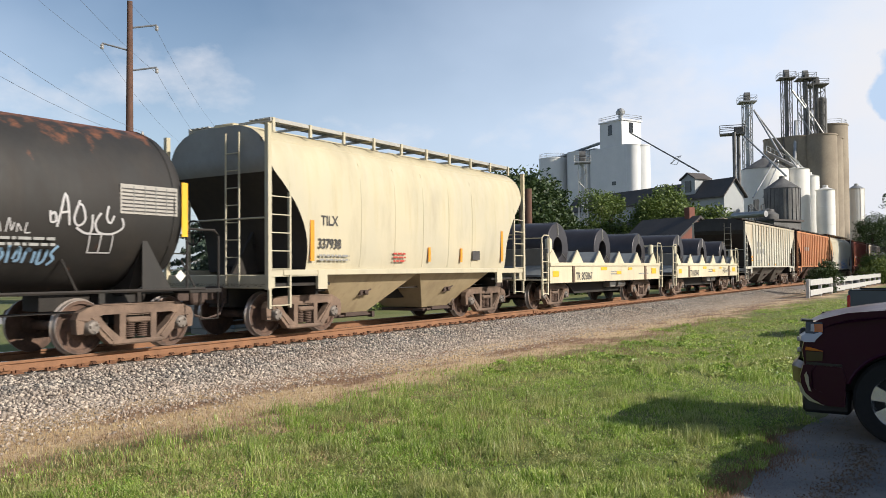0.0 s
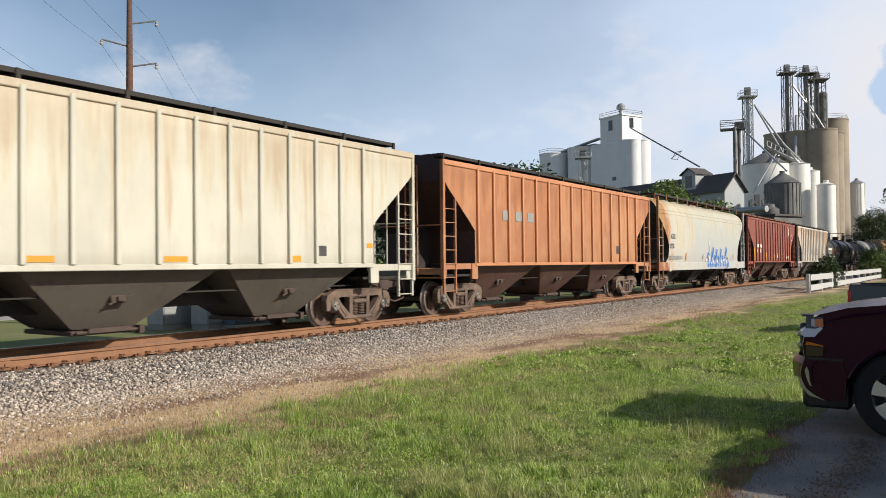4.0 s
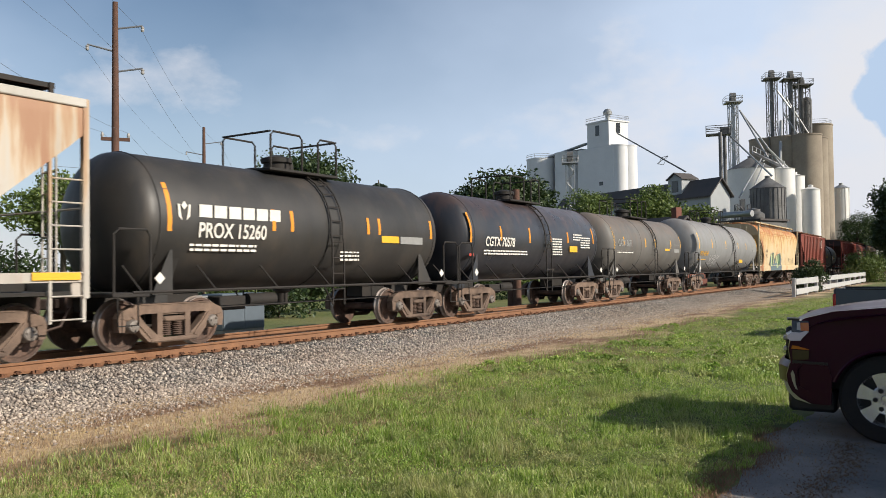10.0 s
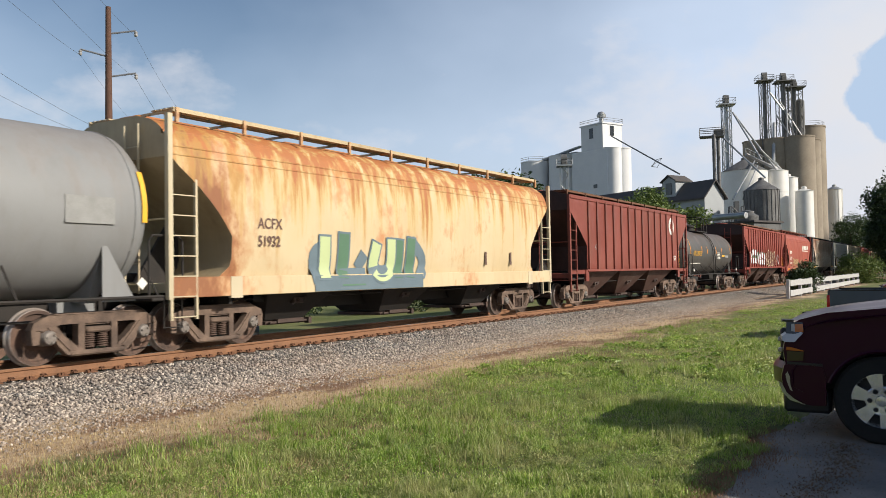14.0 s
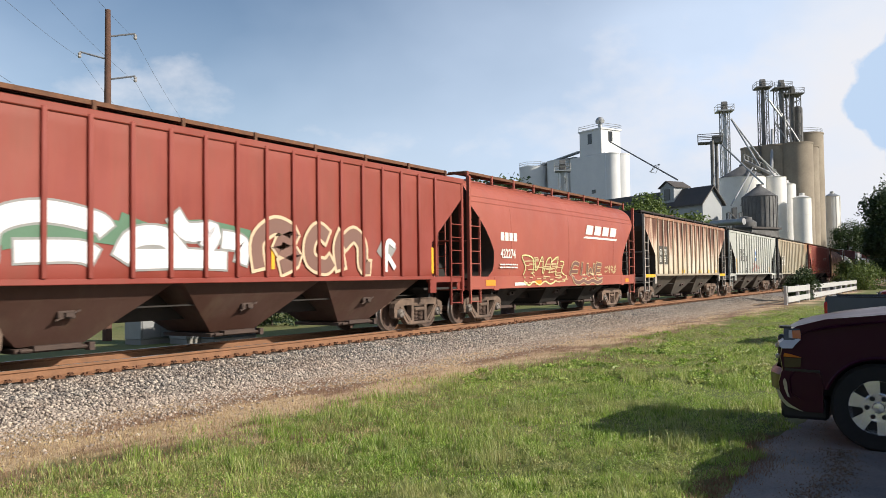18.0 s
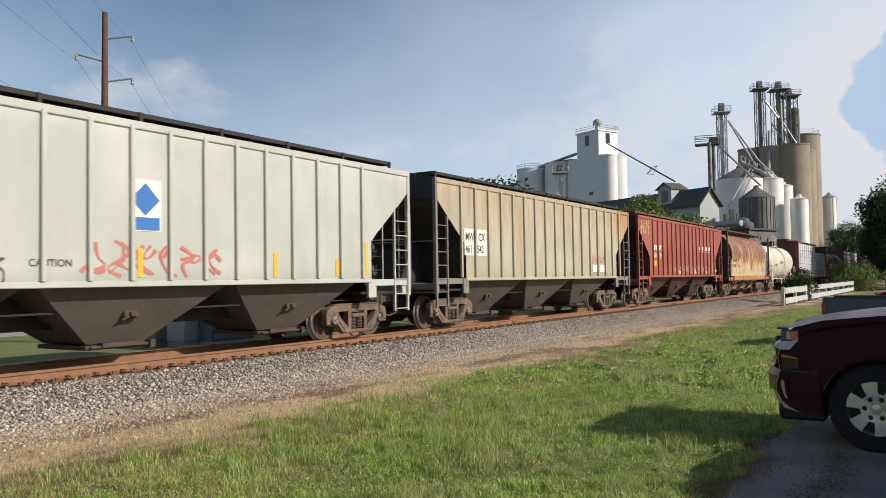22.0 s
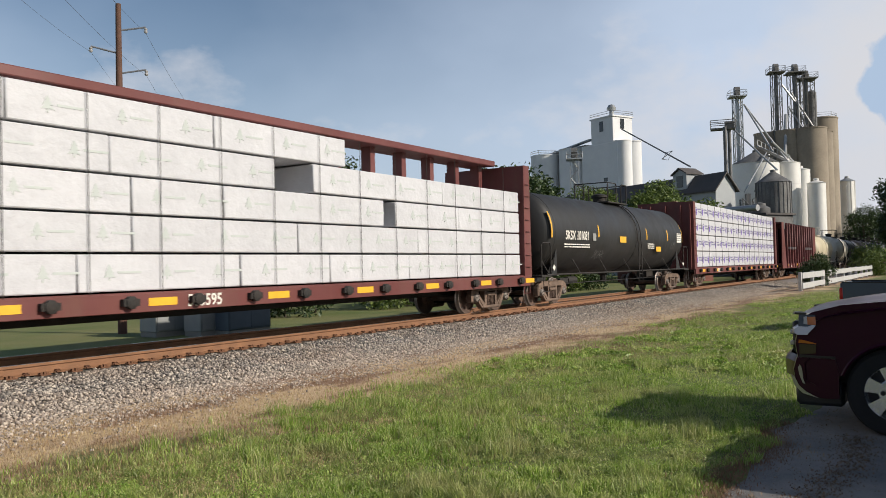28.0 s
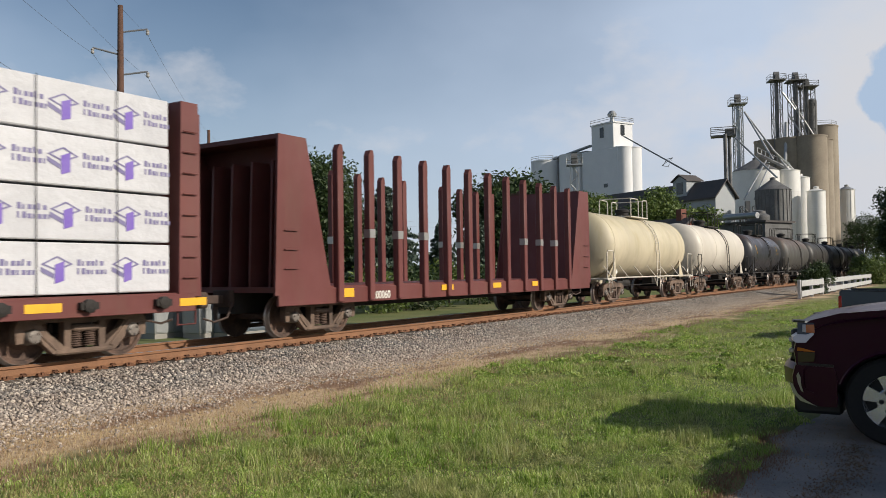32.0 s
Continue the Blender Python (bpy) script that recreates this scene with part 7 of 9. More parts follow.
# bulkhead flat car with steel stakes, empty
car = begin("bulkhead_flat_car", "empty brown bulkhead flat car with tall steel stakes", "flat car", 429.65, 16.5, 1.9)
L27 = 16.5
part("deck", Mesh().box(0.1, L27 - 0.1, -1.5, 1.5, 1.0, 1.12).box(0.1, L27 - 0.1, -1.56, -1.48, 0.72, 1.08, 0.01).box(0.1, L27 - 0.1, 1.48, 1.56, 0.72, 1.08, 0.01), P_CB, car)
part("centre_sill", Mesh().box(0.1, L27 - 0.1, -0.25, 0.25, 0.55, 1.0), M_BLACK, car)
for s, x in ((1, 0.0), (-1, L27)):
    part("bulkhead", Mesh().prism([(x, 0.95), (x + s * 1.75, 0.95), (x + s * 0.95, 4.30), (x + s * 0.12, 4.30)], -1.56, -1.50), P_CB, car, "tapered brown bulkhead")
    part("bulkhead", Mesh().prism([(x, 0.95), (x + s * 1.75, 0.95), (x + s * 0.95, 4.30), (x + s * 0.12, 4.30)], 1.50, 1.56), P_CB, car, "tapered brown bulkhead")
    part("bulkhead_plate", Mesh().prism([(x + s * 1.55, 1.1), (x + s * 1.65, 1.1), (x + s * 0.92, 4.28), (x + s * 0.82, 4.28)], -1.5, 1.5), P_CB, car)
    part("bulkhead_top", Mesh().box(min(x + s * 0.12, x + s * 0.9), max(x + s * 0.12, x + s * 0.9), -1.5, 1.5, 4.20, 4.30), P_CB, car)
    m = Mesh()
    for yy in (-1.2, -0.6, 0.0, 0.6, 1.2):
        m.prism([(x + s * 0.2, 1.1), (x + s * 1.5, 1.1), (x + s * 0.8, 3.8), (x + s * 0.3, 3.8)], yy - 0.03, yy + 0.03)
    part("bulkhead_brace", m, P_CB, car)
    part("bulkhead_ladder", Mesh().tube([(x + s * 0.25, -1.6, 1.5), (x + s * 0.65, -1.6, 1.5)], 0.014, 5).tube([(x + s * 0.25, -1.6, 1.9), (x + s * 0.65, -1.6, 1.9)], 0.014, 5).tube([(x + s * 0.25, -1.6, 2.3), (x + s * 0.65, -1.6, 2.3)], 0.014, 5), P_CB, car)
stake = Mesh().box(-0.10, 0.10, -0.09, 0.09, 0.75, 4.18, 0.02).prism([(-0.10, 4.16), (0.10, 4.16), (0.06, 4.30), (-0.02, 4.30)], -0.08, 0.08).data("stake", P_CB)
wrapd = Mesh().box(-0.105, 0.105, -0.095, 0.095, 2.22, 2.42).data("stake_band", M_STRAP)
for i in range(12):
    x = 2.0 + 12.5 * i / 11
    for k in (-1, 1):
        st = part("stake", stake, None, car, at=pose(x, k * 1.55, 0))
        if i in (1, 2, 3, 8, 9, 10):
            part("stake_band", wrapd, None, st)
lettering("200060", 3.2, -1.575, 0.78, 0.26, M_WHITE, car, squeeze=0.9)
marks(car, -1.575, [(2.0, 2.5, 0.85, 1.05), (6.2, 6.8, 0.9, 1.05), (8.9, 9.5, 0.9, 1.05), (11.6, 12.0, 0.9, 1.05)], M_YELLOW)

tank_car("cream tank car stained with grime", 449.6, 458.4, 1.40, P_CREAMTANK, 2.42, railmat=P_WHITETANK)
tank_car("off-white tank car with a brown band", 462.6, 471.4, 1.44, P_WHITETANK, 2.46, band=(4, 7))
tank_car("black tank car with yellow marks", 475.6, 484.0, 1.38, P_BLUEBLACK, 2.40, stripes=((2.0, 0.6), (9.0, 0.6)))
tank_car("dark brown tank car", 488.2, 497.0, 1.45, P_DARKTANK, 2.48)
tank_car("dull black tank car far down the train", 501.2, 510.0, 1.42, P_DULLBLACK, 2.46)
tank_car("dull black tank car far down the train", 514.2, 523.0, 1.42, P_DULLBLACK, 2.46)
tank_car("dull black tank car far down the train", 527.2, 536.0, 1.42, P_DULLBLACK, 2.46)
tank_car("dull black tank car far down the train", 540.2, 549.0, 1.42, P_DULLBLACK, 2.46)

# ---- lawn ----
def blades(name, n, place, height, width, mat, label, category, lean=0.5):
    """Grass: each blade two triangles, leaning its own way."""
    p, tall = place(n)
    h = rng.uniform(*height, n) * tall
    a = rng.uniform(0, math.tau, n)
    w = rng.uniform(*width, n)
    bend = rng.uniform(0.1, lean, n) * h
    b = a + rng.normal(0, 0.8, n)
    right = np.stack([np.cos(a), np.sin(a), np.zeros(n)], -1) * w[:, None]
    tip = np.stack([np.cos(b + 1.57) * bend, np.sin(b + 1.57) * bend, h], -1)
    mid = tip * np.array([0.35, 0.35, 0.6])
    v = np.stack([p - right, p + right, p + mid + right * 0.7, p + mid - right * 0.7, p + tip], 1)
    base = np.arange(n)[:, None] * 5
    f = np.concatenate([base + np.array([[0, 1, 2]]), base + np.array([[0, 2, 3]]), base + np.array([[3, 2, 4]])], 1)
    me = bpy.data.meshes.new(name)
    me.vertices.add(n * 5)
    me.vertices.foreach_set("co", v.reshape(-1))
    me.loops.add(n * 9)
    me.loops.foreach_set("vertex_index", f.reshape(-1).astype(np.int32))
    me.polygons.add(n * 3)
    me.polygons.foreach_set("loop_start", np.arange(0, n * 9, 3, dtype=np.int32))
    me.materials.append(mat)
    me.update()
    me.validate()
    return solid(name, me, mat, label, category, kind="stuff")


def leaf_material(name, stops, rough=0.6, through=0.25, patchy=False, brown=False):
    m, n, l, p = nodes(name)
    geo = n.new("ShaderNodeNewGeometry")
    ramp = n.new("ShaderNodeValToRGB")
    e = ramp.color_ramp.elements
    e[0].color, e[1].color = (*stops[0], 1), (*stops[-1], 1)
    for i, s in enumerate(stops[1:-1]):
        e.new((i + 1) / (len(stops) - 1)).color = (*s, 1)
    l.new(geo.outputs["Random Per Island"], ramp.inputs[0])
    co = n.new("ShaderNodeTexCoord").outputs["Object"]
    c = mixed(n, l, remap(n, l, noise_node(n, l, co, 0.5, 4), 0.35, 0.7, 0, 0.55), ramp.outputs[0], stops[0])
    if patchy:
        c = mixed(n, l, remap(n, l, noise_node(n, l, co, 1.1, 6, 0.65, shift=11), 0.46, 0.66, 0, 0.75), c, (0.44, 0.40, 0.19))
        c = mixed(n, l, remap(n, l, noise_node(n, l, co, 4.5, 4, 0.6, shift=17), 0.45, 0.65, 0, 0.6), c, (0.09, 0.15, 0.018))
    if brown:
        c = mixed(n, l, remap(n, l, noise_node(n, l, co, 0.9, 6, 0.65, (0.45, 1, 1), 21), 0.45, 0.55, 0, 0.85), c, (0.19, 0.10, 0.06))
    l.new(c, p.inputs["Base Color"])
    p.inputs["Roughness"].default_value = rough
    tr = n.new("ShaderNodeBsdfTranslucent")
    mx = n.new("ShaderNodeMixShader")
    mx.inputs[0].default_value = through
    l.new(c, tr.inputs[0])
    l.new(p.outputs[0], mx.inputs[1])
    l.new(tr.outputs[0], mx.inputs[2])
    l.new(mx.outputs[0], n["Material Output"].inputs[0])
    return m


M_GRASS = leaf_material("grass_blades", ((0.16, 0.27, 0.035), (0.33, 0.48, 0.075), (0.52, 0.62, 0.15), (0.76, 0.70, 0.40)), 0.45, 0.45, True)
M_CLOVER = leaf_material("clover_leaves", ((0.12, 0.23, 0.03), (0.28, 0.44, 0.06), (0.47, 0.60, 0.12), (0.62, 0.65, 0.23)), 0.42, 0.35, True)
M_STRAW = leaf_material("dry_grass", ((0.26, 0.17, 0.085), (0.48, 0.36, 0.19), (0.62, 0.50, 0.28)), 0.7, 0.2, brown=True)


def wave(x, y, s, k):
    return np.sin(x * s + k) * np.sin(y * s * 1.27 + 2.1 * k) * 0.5 + np.sin(x * s * 2.3 + y * s * 1.9 + k * 3) * 0.5


def near_spots(n, lo, hi, reach, ylo, yhi):
    d = lo * (hi / lo) ** rng.uniform(0, 1, n)
    a = np.radians(rng.uniform(2, 66, n))
    x, y = d * np.cos(a), d * np.sin(a)
    keep = (y > ylo(x)) & (y < yhi(x, y))
    return x[keep], y[keep]


def lawn(n):
    x, y = near_spots(n * 2, 4.4, 46, 0, lambda x: np.where(x > 5.0, 1.62 + 0.12 * np.sin(x * 3.1) + 0.1 * np.sin(x * 7.7), -2.0), lambda x, y: 6.75 + 0.7 * wave(x, y, 0.55, 1.3) + rng.normal(0, 0.45, len(x)))
    x, y = x[:n], y[:n]
    k = len(x)
    pad = rng.integers(0, k, n - k) if k < n else np.zeros(0, int)
    x, y = np.concatenate([x, x[pad] + rng.normal(0, 0.02, len(pad))]), np.concatenate([y, y[pad] + rng.normal(0, 0.02, len(pad))])
    d = np.hypot(x, y)
    cell = 0.07 + 0.012 * d
    u, v = np.floor((x + 0.04 * np.sin(y * 31)) / cell), np.floor((y + 0.04 * np.sin(x * 29)) / cell)
    clump = np.abs(np.modf(np.sin(u * 12.9898 + v * 78.233) * 43758.5453)[0])
    tall = (0.75 + 0.40 * wave(x, y, 1.1, 0.4) + 0.25 * wave(x, y, 3.7, 2.0)).clip(0.4, 1.5) * (0.45 + 1.1 * clump ** 1.6) * (1 + 0.010 * d)
    return np.stack([x, y, np.array([ground_z(0, q) for q in y]) - 0.004], -1), tall


def verge(n):
    x, y = near_spots(n * 3, 4.6, 46, 0, lambda x: 5.9 + 0.6 * np.sin(x * 0.7) - np.abs(rng.normal(0, 1.2, len(x))), lambda x, y: 10.1 + 0 * x)
    x, y = x[:n], y[:n]
    k = len(x)
    pad = rng.integers(0, k, n - k) if k < n else np.zeros(0, int)
    x, y = np.concatenate([x, x[pad] + rng.normal(0, 0.03, len(pad))]), np.concatenate([y, y[pad] + rng.normal(0, 0.03, len(pad))])
    return np.stack([x, y, np.array([ground_z(0, q) for q in y]) - 0.004], -1), 0.6 + 0.5 * rng.uniform(0, 1, n)


def scruff(n):
    x = 4.9 + 4.1 * rng.uniform(0, 1, n) ** 1.3
    y = 1.60 + 0.12 * np.sin(x * 3.1) + rng.normal(0, 0.13, n)
    return np.stack([x, y, np.full(n, -0.316)], -1), np.full(n, 0.8)


def outer_lawn(n):
    x, y = rng.uniform(-14, 30, n), rng.uniform(-7, 7.2, n)
    a, d = np.degrees(np.arctan2(y, x)), np.hypot(x, y)
    ok = ~((a > 2) & (a < 66) & (d > 4.4)) & ((x < 4.4) | (y > 1.7)) & (d > 0.8)
    x, y = x[ok], y[ok]
    return np.stack([x, y, np.array([ground_z(0, q) for q in y]) - 0.004], -1), np.full(len(x), 1.0)


p_out, t_out = outer_lawn(90000)
blades("outer_lawn_grass", len(t_out), lambda n: (p_out, t_out), (0.035, 0.085), (0.003, 0.006), M_GRASS, "short green lawn grass at the lawn's near end", "grass", 0.9)
blades("lawn_grass", 230000, lawn, (0.035, 0.09), (0.0028, 0.0062), M_GRASS, "short sunlit green lawn grass with clover tufts", "grass", 0.9)
blades("dry_verge_grass", 75000, verge, (0.025, 0.075), (0.0018, 0.0035), M_STRAW, "dry straw-coloured grass at the ballast's edge", "grass", 1.1)
def litter(n):
    x = rng.uniform(5.2, 10.5, n)
    y = 1.5 - np.abs(rng.normal(0, 0.55, n)) + 0.1 * np.sin(x * 3.1)
    return np.stack([x, y, np.full(n, -0.312)], -1), np.full(n, 0.5)


blades("leaf_litter", 1500, litter, (0.01, 0.03), (0.003, 0.008), leaf_material("leaf_litter", ((0.10, 0.06, 0.03), (0.22, 0.14, 0.08), (0.34, 0.24, 0.14)), 0.8, 0.1), "dry brown leaf litter strewn on the asphalt", "litter", 2.5)
def litter_band(n):
    x = rng.uniform(5.6, 8.6, n)
    return np.stack([x, 0.9 + 0.05 * np.sin(x * 2.3) + rng.normal(0, 0.10, n), np.full(n, -0.312)], -1), np.full(n, 0.6)


blades("leaf_litter", 2600, litter_band, (0.01, 0.035), (0.004, 0.009), bpy.data.materials["leaf_litter"], "dry brown leaves gathered in a crack of the asphalt", "litter", 2.5)
blades("edge_straw", 6000, scruff, (0.02, 0.06), (0.002, 0.004), M_STRAW, "dead grass along the drive's broken edge", "grass", 1.2)


def tufts(n):
    x0 = rng.uniform(4.5, 14, 46)
    y0 = rng.uniform(2.0, 7.0, 46)
    k = rng.integers(0, 46, n)
    x, y = x0[k] + rng.normal(0, 0.10, n), y0[k] + rng.normal(0, 0.10, n)
    return np.stack([x, y, np.array([ground_z(0, q) for q in y]) - 0.004], -1), np.full(n, 1.0)


blades("tall_tufts", 5200, tufts, (0.10, 0.22), (0.002, 0.0035), M_GRASS, "taller unmown tufts in the lawn", "grass", 0.7)

# ---- trees ----
M_BARK = surface("tree_bark", (0.11, 0.085, 0.065), (0.05, 0.04, 0.03), 6, 0.95, 0, 30, 0.6, 0.7)
M_LEAF = leaf_material("tree_leaves", ((0.02, 0.04, 0.011), (0.042, 0.072, 0.02), (0.08, 0.115, 0.034)), 0.55, 0.2)
M_LEAF2 = leaf_material("bright_leaves", ((0.06, 0.095, 0.018), (0.13, 0.185, 0.04), (0.22, 0.27, 0.07)), 0.55, 0.25)
M_NEEDLE = leaf_material("spruce_needles", ((0.035, 0.06, 0.04), (0.07, 0.10, 0.07), (0.12, 0.155, 0.12)), 0.6, 0.1)


def leaf_cloud(name, pts, size, mat, parent, droop=0.0):
    n = len(pts)
    nrm = rng.normal(0, 1, (n, 3))
    nrm[:, 2] = np.abs(nrm[:, 2]) + 0.3 - droop
    nrm /= np.linalg.norm(nrm, axis=1)[:, None]
    u = np.cross(nrm, rng.normal(0, 1, (n, 3)))
    u /= np.linalg.norm(u, axis=1)[:, None]
    w = np.cross(nrm, u)
    s = rng.uniform(*size, (n, 1))
    v = np.stack([pts - u * s, pts + w * s * 0.55, pts + u * s, pts - w * s * 0.55], 1)
    me = bpy.data.meshes.new(name)
    me.vertices.add(n * 4)
    me.vertices.foreach_set("co", v.reshape(-1))
    me.loops.add(n * 4)
    me.loops.foreach_set("vertex_index", np.arange(n * 4, dtype=np.int32))
    me.polygons.add(n)
    me.polygons.foreach_set("loop_start", np.arange(0, n * 4, 4, dtype=np.int32))
    me.materials.append(mat)
    me.update()
    return part(name, me, mat, parent)


def clover(n):
    """Broad leaves in clumps."""
    k = 5200
    d = 4.6 * (44 / 4.6) ** rng.uniform(0, 1, k)
    a = np.radians(rng.uniform(2, 66, k))
    cx, cy = d * np.cos(a), d * np.sin(a)
    ok = (cy > 1.75) & (cy < 6.6 + 0.8 * wave(cx, cy, 0.55, 1.3)) & (wave(cx, cy, 0.9, 4.0) > -0.35)
    cx, cy, d = cx[ok], cy[ok], d[ok]
    size, lift = rng.uniform(0.05, 0.16, len(cx)) * (0.6 + 0.05 * d), rng.uniform(0.025, 0.10, len(cx))
    j = rng.integers(0, len(cx), n)
    q, b = np.sqrt(rng.uniform(0, 1, n)), rng.uniform(0, math.tau, n)
    x, y = cx[j] + np.cos(b) * q * size[j], cy[j] + np.sin(b) * q * size[j]
    z = np.array([ground_z(0, p) for p in y]) + lift[j] * (1.05 - 0.8 * q * q) * rng.uniform(0.5, 1.05, n)
    return np.stack([x, y, z], -1), d[j]


pts, far = clover(130000)
near = far < 13
for sel, s0, s1 in ((near, 0.007, 0.010), (~near, 0.014, 0.034)):
    c_ob = leaf_cloud("clover_patch", pts[sel], (s0, s1), M_CLOVER, None)
    tagged(c_ob, "clumps of green clover and broad weeds in the lawn", "clover", "", "stuff")


def tree(at, height, radius, mat, label, n=7000, leaf=0.22, low=0.18, seed=0, name="tree", category="tree"):
    r = random.Random(seed)
    t = thing(name, pose(*at), label, category)
    trunk = height * (low + 0.25)
    m = Mesh()
    k = 7
    m.lathe([(height * 0.026, -0.2), (height * 0.02, height * 0.1), (height * 0.015, trunk), (height * 0.007, height * 0.72)], "z", (0, 0, 0), 9)
    part("trunk", m, M_BARK, t)
    blobs = [(0, 0, height * 0.62, radius * 0.8)]
    for i in range(15):
        a, q = r.uniform(0, math.tau), r.uniform(0.35, 0.95) * radius
        z = height * r.uniform(low + 0.14, 0.88)
        f = 1.0 - 0.55 * max(0.0, (z / height - 0.55) / 0.45) - 0.35 * max(0.0, (0.42 - z / height) / 0.42)
        blobs.append((math.cos(a) * q * f, math.sin(a) * q * f, z, radius * r.uniform(0.32, 0.55)))
        part("limb", Mesh().tube([(0, 0, trunk * r.uniform(0.6, 1.0)), (math.cos(a) * q * f * 0.5, math.sin(a) * q * f * 0.5, (trunk + z) / 2), (math.cos(a) * q * f, math.sin(a) * q * f, z)], height * 0.006, 5), M_BARK, t)
    w = np.array([b[3] ** 2 for b in blobs])
    idx = rng.choice(len(blobs), n, p=w / w.sum())
    b = np.array(blobs)[idx]
    d = rng.normal(0, 1, (n, 3))
    d /= np.linalg.norm(d, axis=1)[:, None]
    rad = b[:, 3:4] * rng.uniform(0.55, 1.06, (n, 1)) * (1 + 0.22 * np.sin(d[:, :1] * 7 + idx[:, None]) * np.sin(d[:, 2:] * 6 + 1.3 * idx[:, None]))
    pts = b[:, :3] + d * rad * np.array([1, 1, 0.85])
    leaf_cloud("crown", pts, (leaf * 0.6, leaf * 1.2), mat, t)
    return t


def spruce(at, height, radius, label, n=4500, seed=0):
    n = int(n * 4.5)
    t = thing("spruce_tree", pose(*at), label, "conifer")
    part("trunk", Mesh().lathe([(height * 0.02, -0.2), (height * 0.004, height * 0.98)], "z", (0, 0, 0), 8), M_BARK, t)
    tier = rng.integers(0, 16, n)
    f = tier / 16.0
    z = height * (0.08 + 0.9 * f)
    arm = rng.integers(0, 9, n)
    a = arm * math.tau / 9 + tier * 1.1 + rng.normal(0, 0.13, n)
    q = rng.uniform(0.05, 1, n) ** 0.7
    rr = radius * (1.03 - f) ** 0.9 * q * (0.8 + 0.35 * np.sin(arm * 2.3 + tier))
    pts = np.stack([np.cos(a) * rr, np.sin(a) * rr, z - 0.28 * rr + rng.normal(0, 0.08, n)], -1)
    leaf_cloud("crown", pts, (0.12, 0.28), M_NEEDLE, t, 0.3)
    return t


tree((31.98, 50.77, -0.70), 10.5, 3.2, M_LEAF2, "leafy green tree beyond the street", 12000, 0.17, seed=2)
tree((57.26, 52.96, -0.70), 12.7, 6.7, M_LEAF, "large dense maple tree with a rounded crown", 40000, 0.21, 0.08, seed=3)
tree((62.16, 50.36, -0.70), 9.0, 3.6, M_LEAF, "dark green tree beside the maple", 14000, 0.18, 0.08, seed=4)
spruce((47.9, 53.4, -0.70), 11.6, 6.6, "blue-green spruce beside the maple", 8500, 5)
spruce((59.02, 44.63, -0.70), 10.6, 6.0, "slim blue-green spruce tree beside the maple", 7500, 6)
spruce((73.83, 47.89, -0.70), 8.3, 2.8, "small spruce at the wood's edge", 3000, 7)
spruce((72.39, 42.61, -0.70), 8.6, 2.8, "small spruce before a broad tree", 3000, 8)
tree((86.7, 45.9, -0.70), 14.2, 7.4, M_LEAF, "broad dark green tree near the grain elevator", 48000, 0.30, 0.06, seed=9)
tree((93.60, 45.32, -0.70), 11.5, 4.4, M_LEAF, "dark green tree near the grain elevator", 7000, 0.27, 0.06, seed=10)
tree((104.05, 41.44, -0.70), 12.8, 4.2, M_LEAF2, "small green tree before the feed mill", 9350, 0.2, 0.06, seed=11)
tree((102.73, 33.33, -0.70), 12.6, 4.7, M_LEAF2, "sunlit green tree before the feed mill", 25500, 0.2, 0.06, seed=12)
tree((102.04, 28.70, -0.70), 11.2, 3.6, M_LEAF2, "low green tree beside the brick house", 4500, 0.25, 0.06, seed=13)
tree((112.83, 40.86, -0.70), 9.0, 3.0, M_LEAF2, "shrubby tree before the feed mill", 4000, 0.25, 0.03, seed=14)
# two trees right of the view, added to shade the far cars
tree((98, 1.0, -0.45), 12.5, 5.2, M_LEAF, "wide dark tree shading the line", 18700, 0.2, 0.02, seed=15)
tree((112, 0.5, -0.45), 13.5, 5.6, M_LEAF, "wide dark tree shading the line", 18700, 0.2, 0.02, seed=26)
tree((196, 18.5, -0.7), 14.5, 4.5, M_LEAF, "tall dark tree at the end of the line", 13600, 0.2, 0.05, seed=16)
tree((214, 14.0, -0.7), 15.5, 5.5, M_LEAF, "tall dark tree at the end of the line", 13600, 0.2, 0.03, seed=17)
tree((103, 4.6, -0.45), 11.5, 3.9, M_LEAF, "dark shady tree beyond the white fence", 20400, 0.2, 0.02, seed=18)
tree((118, 6.2, -0.45), 9.5, 3.4, M_LEAF, "dark shady tree beyond the white fence", 13600, 0.2, 0.02, seed=19)
tree((128, 3.2, -0.45), 13.0, 5.0, M_LEAF, "wide dark tree shading the line", 15300, 0.2, 0.02, seed=24)
tree((138, 6.0, -0.45), 12.0, 4.2, M_LEAF, "dark tree close to the line", 13600, 0.2, 0.02, seed=25)
tree((150, 5.0, -0.45), 13.5, 6.0, M_LEAF, "wide dark tree shading the line", 15300, 0.2, 0.02, seed=20)
tree((56.6, 8.2, -0.5), 2.15, 1.05, M_LEAF, "leafy bush growing behind the white fence", 5200, 0.075, 0.0, seed=21, name="bush", category="bush")
tree((88, 7.0, -0.5), 2.6, 2.0, M_LEAF2, "light green weeds beyond the fence's end", 4000, 0.12, 0.0, seed=22, name="bush", category="bush")
tree((96, 8.6, -0.5), 3.4, 1.9, M_LEAF2, "light green weeds beyond the fence's end", 4000, 0.12, 0.0, seed=23, name="bush", category="bush")
